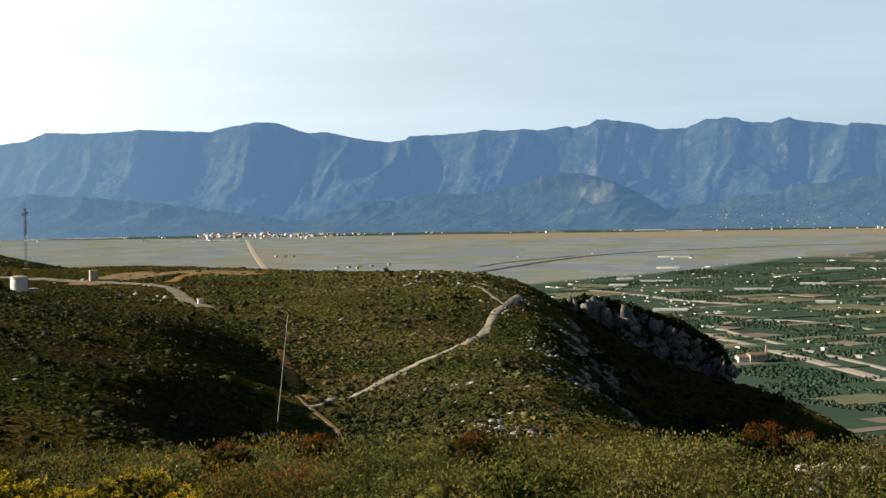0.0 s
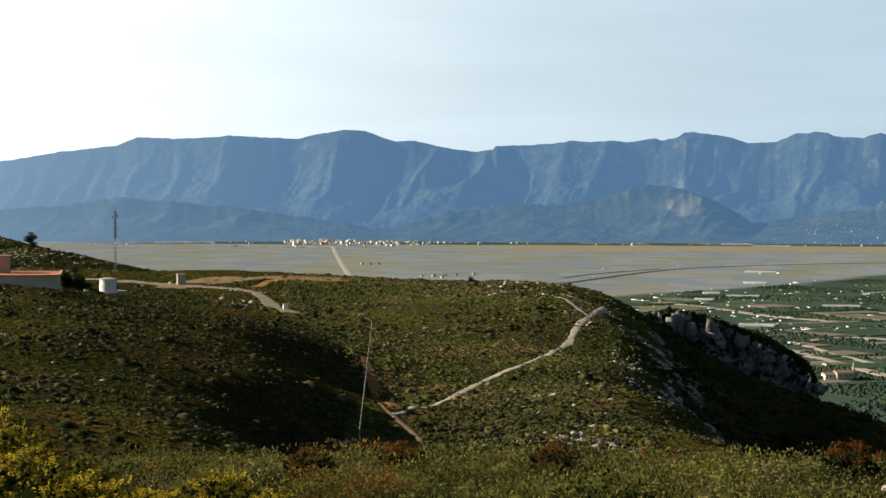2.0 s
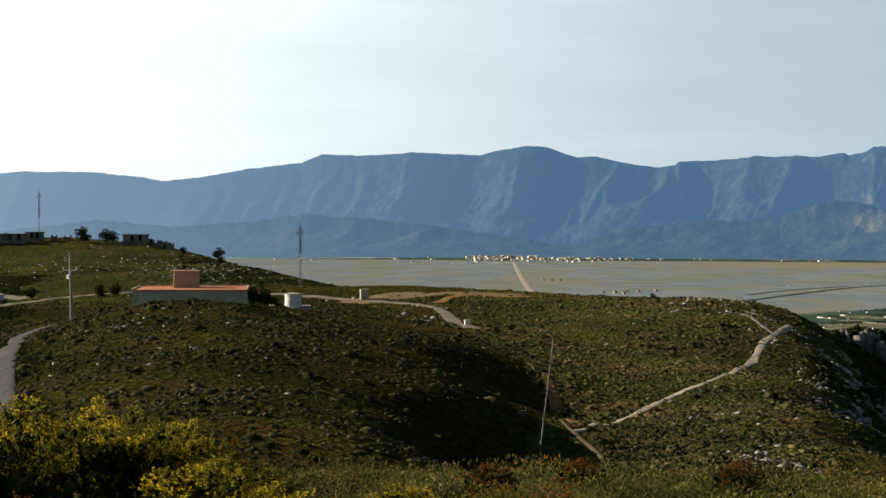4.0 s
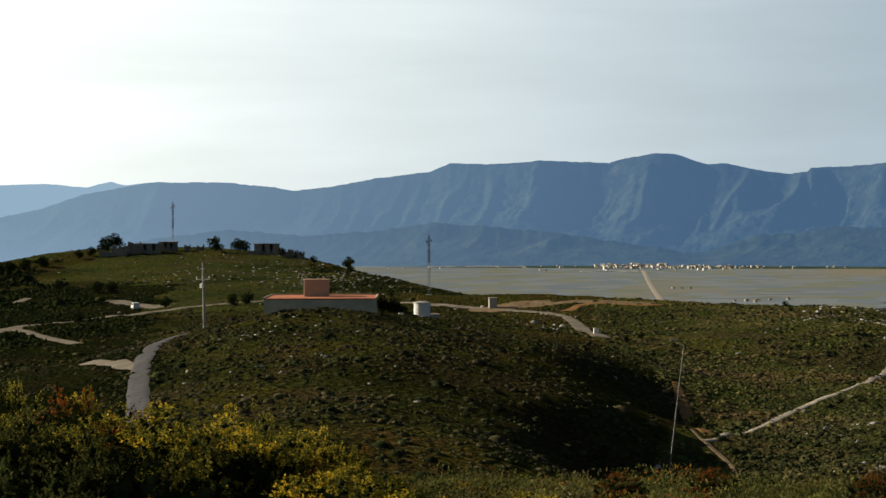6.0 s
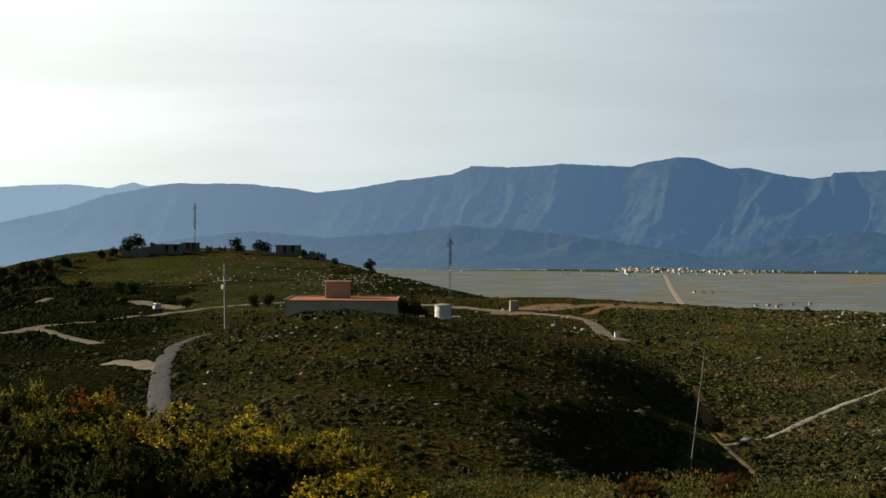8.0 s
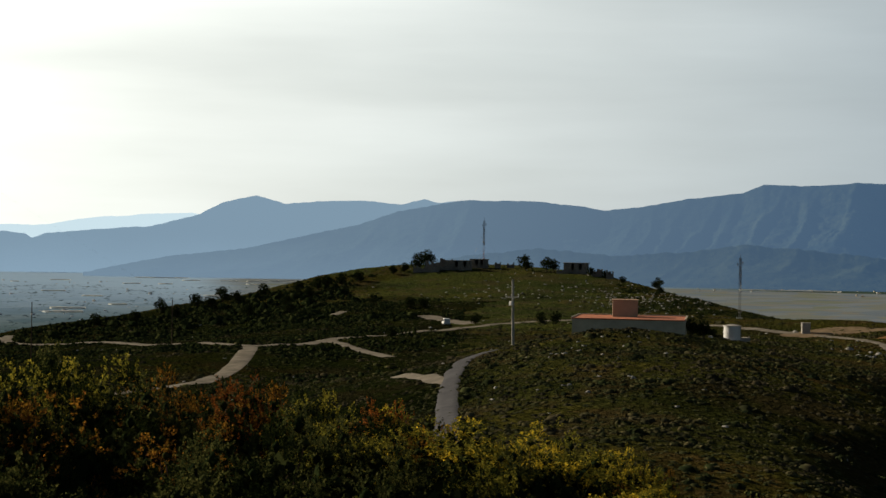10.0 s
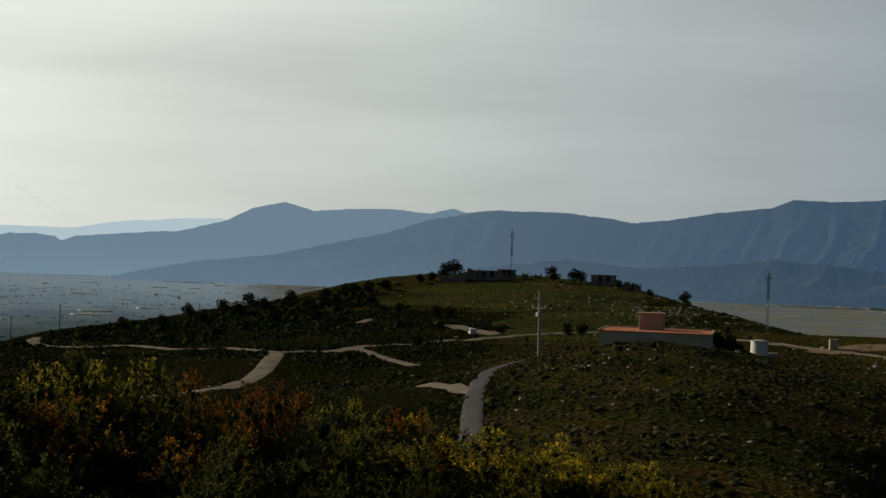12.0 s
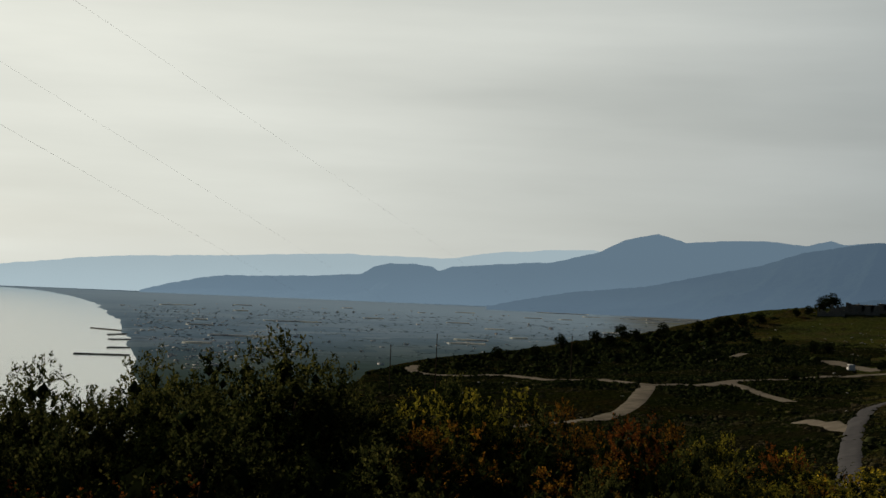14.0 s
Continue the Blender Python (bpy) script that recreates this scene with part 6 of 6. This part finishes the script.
# ================= the plain =================
def low(az, el, z=0.0):
    """The place on the plain that lies under the line at el degrees below the eye (el negative)."""
    return flat_dir(az) * ((80 - z) / math.tan(radians(-el)))


def flat_road(name, ends, width, mat, label, z=0.35):
    pts = [low(a, e) for a, e in ends]
    c = [(math.degrees(math.atan2(-p.x, p.y)), p.length) for p in pts]
    return road(name, c, width, mat, label, lift=z, ragged=0.05, step=14.0)


M_CANAL = plain_paint("dark_canal_bank", (0.05, 0.06, 0.055), 0.9, 0.2, 0.02)
M_FARROAD = plain_paint("pale_plain_road", (0.30, 0.275, 0.235), 0.9, 0.15, 0.05)
flat_road("highway", [(-18, -7.2), (-15.1, -6.31), (-12, -5.54), (-8.7, -4.72), (-5.5, -4.0)], 9, M_FARROAD, "pale main road across the farmed plain")
flat_road("service_road", [(-18, -6.6), (-15.1, -5.95), (-12, -5.25), (-9.0, -4.5)], 5, M_FARROAD, "narrow pale road beside the main road")
flat_road("field_road", [(-15.5, -3.98), (-9.1, -3.75), (-6.2, -3.36), (-3.8, -3.15)], 11, M_FARROAD, "pale straight farm road between orchards")
flat_road("field_lane", [(-15.5, -4.75), (-12.5, -4.35), (-10.5, -4.3), (-9.2, -4.55)], 6, M_FARROAD, "pale lane between orchards")
flat_road("marsh_road", [(5.9, -2.75), (6.1, -2.5), (6.58, -1.82), (6.82, -1.32)], 9, M_FARROAD, "straight pale road through the marsh to the village")
flat_road("canal_bank", [(-1.0, -2.62), (-1.5, -2.55), (-5.0, -2.04), (-9.1, -1.85), (-15.2, -1.71), (-20, -1.66)], 12, M_CANAL, "dark reedy canal bank across the marsh")
flat_road("canal_bank_near", [(-1.2, -2.4), (-2.5, -2.22), (-4.6, -2.06)], 9, M_CANAL, "dark reedy bank between rice fields")


def make_house(w, d, h, wall, roof, label, flat=False):
    t = new("house", None)
    bm = bmesh.new()
    box(bm, w, d, h + 0.5, (0, 0, -0.5))
    body = part("wall", bm, wall, t)
    if flat:
        bm = bmesh.new()
        box(bm, w + 0.3, d + 0.3, 0.3, (0, 0, h), 0, 0.05)
    else:
        bm = bmesh.new()
        e, rise = 0.35, d * 0.2
        vs = [bm.verts.new(c) for c in ((-w / 2 - e, -d / 2 - e, h), (w / 2 + e, -d / 2 - e, h), (w / 2 + e, d / 2 + e, h), (-w / 2 - e, d / 2 + e, h),
                                        (-w / 2 - e, 0, h + rise), (w / 2 + e, 0, h + rise))]
        for f in ((0, 1, 5, 4), (2, 3, 4, 5), (1, 2, 5), (3, 0, 4), (3, 2, 1, 0)):
            bm.faces.new([vs[i] for i in f])
    part("roof", bm, roof, t)
    for x in (-w * 0.28, w * 0.28):
        for y in (-d / 2 - 0.02, d / 2 + 0.02):
            bm = bmesh.new()
            box(bm, 0.8, 0.1, 0.9, (x, y, h * 0.42))
            part("window", bm, M_DARK, body)
    bm = bmesh.new()
    box(bm, 0.9, 0.1, 2.0, (0, -d / 2 - 0.02, 0))
    part("door", bm, M_DARK, body)
    return tagged(t, label, "house", "houses on the plain")


def strew_houses():
    rg = random.Random(31)
    kinds = [make_house(6.2, 4.6, 3.0, M_WHITE, M_TILE, "white farmhouse with a tiled roof on the plain"),
             make_house(8.5, 5, 2.7, M_WHITE, M_CONCRETE, "long low white farm building on the plain", True),
             make_house(4.4, 3.8, 2.5, M_WHITE, M_CONCRETE, "small white field house on the plain", True),
             make_house(7, 5, 3.6, M_CREAM, M_TILE, "cream plastered house with a tiled roof"),
             make_house(7, 6, 5.4, M_WHITE, M_CREAM, "two-storey white village house")]
    first = [True] * len(kinds)

    def put(k, az, r, s=1.0, z=None):
        d = flat_dir(az) * r
        m = pose(d.x, d.y, float(on_sheet(d.x, d.y)[0]) if z is None else z, 0, 0, rg.uniform(0, 180)) @ Matrix.Scale(s, 4)
        if first[k]:
            first[k] = False
            kinds[k].matrix_basis = m
        else:
            o = copy_thing(kinds[k], Matrix())
            o.matrix_basis = m

    def el_r(e):
        return 80 / math.tan(radians(-e))

    for _ in range(62):                                # orchards
        az = rg.uniform(-17.5, -4.2)
        e = -rg.uniform(1.95 + 0.07 * (az + 15) ** 1 * 0 + max(0, (az + 15) * 0.085), 4.4)
        put(rg.choice([0, 1, 2, 2, 1]), az, el_r(e), rg.uniform(0.25, 0.45))
    for az, e, k in [(-10.2, -5.3, 0), (-14.2, -5.6, 1), (-13.1, -5.35, 1), (-14.7, -5.5, 2), (-9.4, -4.62, 1), (-9.0, -4.58, 2), (-12.6, -5.1, 2), (-15.3, -5.8, 1),
                     (-2.6, -2.08, 2), (-5.2, -1.98, 2), (-8.0, -2.2, 1), (-8.6, -2.18, 1)]:
        put(k, az, el_r(e), 0.5)
    for i in range(110):                                # village close under the mountains
        az = rg.gauss(7.1, 0.62) if i < 75 else rg.gauss(5.2, 0.9)
        rr = 3905 - 330 * abs(rg.gauss(0, 0.5))
        put(rg.choice([4, 4, 4, 3, 1]), az, rr, rg.uniform(0.8, 1.4) if i < 75 else rg.uniform(0.6, 1.0))
    for _ in range(22):                                 # foot of the mountains
        az = rg.choice([rg.uniform(-17, 4), rg.uniform(-17, -7), rg.uniform(9, 16)])
        put(rg.choice([4, 4, 1]), az, rg.uniform(3650, 3910), rg.uniform(0.4, 0.7))
    for az, e in [(2.9, -2.34), (3.3, -2.36), (3.7, -2.37), (2.5, -2.33), (1.9, -2.3), (3.0, -2.4), (5.8, -1.94), (5.2, -1.95), (5.5, -1.96), (10.4, -1.32), (10.2, -1.34), (12.7, -1.15)]:
        put(rg.choice([0, 3, 3]), az, el_r(e), 0.6)
    for i in range(40):                                # farmed coast
        az = rg.uniform(26, 50)
        e = -(1.25 + rg.uniform(0, 1) ** 1.6 * 2.2)
        d = low(az, e)
        if float(shore(d.x, d.y)) < -60:
            put(rg.choice([0, 1, 2, 4]), az, d.length, rg.uniform(0.4, 0.8))


strew_houses()


def far_houses():
    """Small houses too far off to tell apart."""
    g = np.random.default_rng(21)

    def gabled(w, d, h, rise):
        co = np.array([(x, y, z) for z in (-0.4, h) for x, y in ((-w, -d), (w, -d), (w, d), (-w, d))] + [(-w, 0, h + rise), (w, 0, h + rise)])
        quads = [(0, 1, 5, 4), (1, 2, 6, 5), (2, 3, 7, 6), (3, 0, 4, 7), (4, 5, 9, 8), (6, 7, 8, 9)]
        return co, np.array([f for q in quads for f in (q[:3], (q[0], q[2], q[3]))] + [(5, 6, 9), (7, 4, 8)])

    shapes = [gabled(3.2, 2.4, 3.0, 0.8), gabled(4.4, 2.6, 2.7, 0.1), gabled(2.2, 2.0, 2.5, 0.1), gabled(3.4, 3.0, 5.4, 0.6)]

    def place(az, e):
        r = 80 / np.tan(np.radians(-e))
        return -np.sin(np.radians(az)) * r, np.cos(np.radians(az)) * r

    az = g.uniform(-17.5, -3.6, 190)
    x, y = place(az, -g.uniform(np.maximum(1.95, 1.95 + (az + 15) * 0.085), 4.2))
    scatter("farm_sheds", shapes[:2] + [gabled(9, 1.8, 2.2, 0.2), gabled(12, 2.0, 2.0, 0.3)], np.stack([x, y, on_sheet(x, y)], 1), g.uniform(0.16, 0.36, 190), g, M_WHITE, "small white sheds scattered among the orchards", "sheds")
    az = np.concatenate([g.normal(7.1, 0.8, 90), g.normal(5.0, 1.1, 90), g.uniform(-17, 16, 60)])
    r = np.concatenate([3910 - 300 * np.abs(g.normal(0, 0.5, 180)), g.uniform(3680, 3915, 60)])
    x, y = -np.sin(np.radians(az)) * r, np.cos(np.radians(az)) * r
    scatter("village_houses", shapes, np.stack([x, y, on_sheet(x, y)], 1), np.concatenate([g.uniform(0.4, 0.85, 180), g.uniform(0.25, 0.55, 60)]), g, M_CREAM, "pale village houses crowded under the mountains", "houses")
    az = np.where(g.uniform(size=70) < 0.6, g.uniform(-16.5, -8.0, 70), g.uniform(-13, -9, 70))
    r = 3935 + 240 * g.uniform(size=70) ** 1.4
    z = np.array([on_range("backdrop_foothill_right", a, d) for a, d in zip(az, r)])
    scatter("hillside_houses", shapes, np.stack([-np.sin(np.radians(az)) * r, np.cos(np.radians(az)) * r, z + 0.2], 1), g.uniform(0.22, 0.45, 70), g, M_CREAM, "white houses up the mountain foot", "houses")
    az = np.concatenate([g.uniform(43.5, 49.6, 330), g.uniform(27, 50, 160)])
    x, y = place(az, -np.concatenate([g.uniform(1.45, 3.6, 330), 1.25 + 2.0 * g.uniform(size=160) ** 1.6]))
    ok = shore(x, y) < -25
    scatter("coast_houses", shapes, np.stack([x, y, on_sheet(x, y)], 1)[ok], g.uniform(0.3, 0.75, 490)[ok], g, M_ROOFS, "pale houses of the towns along the beach", "houses", g.uniform(0.3, 0.55, ok.sum()))


far_houses()


def farm_tower():
    p = low(-10.8, -5.75)
    t = thing("farmstead", (p.x, p.y, 0), 12)
    t.scale = (0.6, 0.6, 0.6)
    for x, y, w, d, h, mat, rf in ((0, 0, 14, 9, 6, M_CREAM, M_TILE), (-11, 3, 9, 8, 4.5, M_WHITE, M_TILE), (6, 8, 10, 7, 4.0, M_CREAM, M_TILE)):
        bm = bmesh.new()
        box(bm, w, d, h + 0.5, (x, y, -0.5))
        wall = part("wall", bm, mat, t)
        bm = bmesh.new()
        vs = [bm.verts.new(c) for c in ((x - w / 2 - .4, y - d / 2 - .4, h), (x + w / 2 + .4, y - d / 2 - .4, h), (x + w / 2 + .4, y + d / 2 + .4, h), (x - w / 2 - .4, y + d / 2 + .4, h),
                                        (x - w / 2 - .4, y, h + d * .2), (x + w / 2 + .4, y, h + d * .2))]
        for f in ((0, 1, 5, 4), (2, 3, 4, 5), (1, 2, 5), (3, 0, 4), (3, 2, 1, 0)):
            bm.faces.new([vs[i] for i in f])
        part("roof", bm, rf, t)
        for k in (-0.3, 0.0, 0.3):
            bm = bmesh.new()
            box(bm, 1.2, 0.1, 1.4, (x + k * w, y - d / 2 - 0.02, h * 0.5))
            part("window", bm, M_DARK, wall)
    bm = bmesh.new()
    rod(bm, (10, 4, 0), (10, 4, 13), 1.0, 0.7, 12)
    part("chimney", bm, M_CONCRETE, t, "tall pale brick chimney")
    tagged(t, "cream farmstead with a tall chimney", "farmstead")


farm_tower()


def greenhouses():
    rg = random.Random(8)
    bm = bmesh.new()
    n = 10
    prev = None
    for i in range(n + 1):
        a = math.pi * i / n
        pair = [bm.verts.new((x, -math.cos(a) * 0.5, 0.25 + math.sin(a) * 0.35)) for x in (-0.5, 0.5)]
        if prev:
            bm.faces.new((prev[0], prev[1], pair[1], pair[0]))
        else:
            base = pair
        prev = pair
    lower = [bm.verts.new((x, y, -0.05)) for x, y in ((-0.5, -0.5), (0.5, -0.5), (0.5, 0.5), (-0.5, 0.5))]
    bm.faces.new((lower[0], lower[1], base[1], base[0]))
    bm.faces.new((prev[0], prev[1], lower[2], lower[3]))
    bmesh.ops.recalc_face_normals(bm, faces=bm.faces)
    me = bpy.data.meshes.new("greenhouse")
    bm.to_mesh(me)
    bm.free()
    me.materials.append(M_PLASTIC)
    spots = [(43.7, -1.80, 90), (45.4, -2.38, 80), (34.3, -1.12, 130), (30.5, -1.2, 120), (28.6, -1.15, 130), (29.5, -1.16, 110), (-8.0, -2.15, 40), (-7.2, -1.2, 70), (-8.37, -1.25, 80),
             (-10.7, -3.3, 30), (-7.4, -3.0, 30), (12.7, -1.2, 170), (11.8, -1.19, 120), (13.5, -1.2, 110), (8.0, -1.36, 120), (-7.9, -4.0, 24), (-13.6, -2.6, 30)]
    for _ in range(34):
        spots.append((rg.uniform(27, 48), -(1.2 + rg.uniform(0, 1) ** 1.5 * 1.9), rg.uniform(14, 46)))
    for _ in range(6):
        spots.append((rg.uniform(-17, -6), -rg.uniform(2.2, 3.8), rg.uniform(14, 26)))
    for az, e, w in spots:
        p = low(az, e)
        if float(shore(p.x, p.y)) > -70:
            continue
        ob = new("greenhouse", me)
        ob.matrix_world = pose(p.x, p.y, 0.2, 0, 0, az + rg.uniform(-14, 14)) @ Matrix.Diagonal((w, rg.uniform(8, 13), 3.2, 1))
        tagged(ob, "long pale plastic-covered greenhouse on the plain", "greenhouse", "greenhouses on the plain")


greenhouses()


FIELDS = []


def fields():
    """Ploughed, green and stubble parcels between the orchards."""
    rg = random.Random(77)
    c, s = math.cos(0.5), math.sin(0.5)
    for i in range(170):
        az, e = rg.uniform(-18, -4), -rg.uniform(2.2, 5.4) if i > 26 else -rg.uniform(5.0, 8.2)
        p = low(az, e)
        if p.y > 1330 + 1.35 * p.x or on_sheet(p.x, p.y)[0] > 1.5:
            continue
        w, d = rg.uniform(18, 62), rg.uniform(12, 42)
        if e < -4.2:
            w, d = w * 0.55, d * 0.6
        bm = bmesh.new()
        box(bm, w, d, 1.2, (0, 0, -1.0), 0, 0.1)
        me = bpy.data.meshes.new("field")
        bm.to_mesh(me)
        bm.free()
        mat, lab = rg.choice([(M_FIELD_TAN, "bare ploughed field"), (M_FIELD_GREEN, "bright green field"), (M_FIELD_PALE, "pale stubble field"), (M_FIELD_GREEN, "bright green field")])
        me.materials.append(mat)
        ob = new("field", me)
        ob.matrix_world = pose(p.x, p.y, 0.05 + 0.0025 * i, 0, 0, math.degrees(0.5))
        FIELDS.append((p.x, p.y, w, d))
        tagged(ob, lab + " between orchards on the plain", "field", kind="structure")


fields()


def off_fields(x, y):
    keep = np.ones(len(x), bool)
    c, s = math.cos(0.5), math.sin(0.5)
    for fx, fy, w, d in FIELDS:
        u, v = (x - fx) * c + (y - fy) * s, -(x - fx) * s + (y - fy) * c
        keep &= ~((np.abs(u) < w / 2 + 2) & (np.abs(v) < d / 2 + 2))
    return keep


def orchards():
    g = np.random.default_rng(12)
    crowns = [dome_clump(g, 5, 0.85) for _ in range(5)]

    def rows(az, r, n, keep):
        a = g.uniform(*az, n)
        d = np.sqrt(g.uniform(r[0] ** 2, r[1] ** 2, n))
        x, y = -np.sin(np.radians(a)) * d, np.cos(np.radians(a)) * d
        c, s = math.cos(0.5), math.sin(0.5)
        u, v = x * c + y * s, -x * s + y * c
        u = np.round(u / 4.0) * 4.0 + g.normal(scale=0.3, size=n)
        x, y = u * c - v * s, u * s + v * c
        ok = keep(x, y) & off_ways(x, y, 4) & off_fields(x, y)
        return x[ok], y[ok]

    parcel = lambda x, y: wave(np.floor((x * 0.88 + y * 0.48) / 42) * 3.1, np.floor((-x * 0.48 + y * 0.88) / 60) * 2.7, 88) > 0.40
    x, y = rows((-18, -4), (540, 1950), 36000, lambda x, y: parcel(x, y) & (y < 1390 + 1.35 * x))
    pos = np.stack([x, y, on_sheet(x, y)], 1)
    ok = pos[:, 2] < 3
    pos = pos[ok]
    scatter("orchard", crowns, pos, g.uniform(1.0, 1.8, len(pos)), g, M_ORCHARD, "dark green citrus orchards in rows", "orchard", g.uniform(0.9, 1.2, len(pos)))
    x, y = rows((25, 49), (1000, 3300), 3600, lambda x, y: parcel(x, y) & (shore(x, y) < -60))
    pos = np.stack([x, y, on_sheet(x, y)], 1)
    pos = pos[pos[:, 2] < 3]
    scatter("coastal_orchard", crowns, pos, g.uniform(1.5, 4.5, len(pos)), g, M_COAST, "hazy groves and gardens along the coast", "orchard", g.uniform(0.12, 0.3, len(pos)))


orchards()


def groynes():
    for i, (a0, e0, a1, e1) in enumerate([(51.1, -3.14, 49.2, -3.14), (50.57, -2.25, 49.5, -2.31), (49.95, -2.62, 49.2, -2.60), (50.0, -2.46, 49.3, -2.42), (50.0, -2.9, 49.2, -2.88)]):
        p, q = low(a0, e0), low(a1, e1)
        rg = random.Random(i)
        bm = bmesh.new()
        n = int((q - p).length / 3) + 3
        side = Vector((-(q - p).y, (q - p).x, 0)).normalized()
        rows = []
        for k in range(n):
            c = p.lerp(q, k / (n - 1))
            w = rg.uniform(0.7, 1.3) * (0.5 if k in (0, n - 1) else 1)
            rows.append([bm.verts.new(c + side * (w * f) + Vector((0, 0, z * rg.uniform(0.7, 1.2)))) for f, z in ((-1.2, -2.4), (-0.6, 0.2), (-0.2, 0.55), (0.3, 0.45), (0.6, 0.15), (1.2, -2.4))])
        for u, v in zip(rows, rows[1:]):
            for k in range(5):
                bm.faces.new((u[k], u[k + 1], v[k + 1], v[k]))
        bmesh.ops.recalc_face_normals(bm, faces=bm.faces)
        me = bpy.data.meshes.new("groyne")
        bm.to_mesh(me)
        bm.free()
        me.materials.append(M_RUIN)
        tagged(new("groyne", me), "dark rubble groyne running into the sea", "groyne", "groynes along the beach")


groynes()
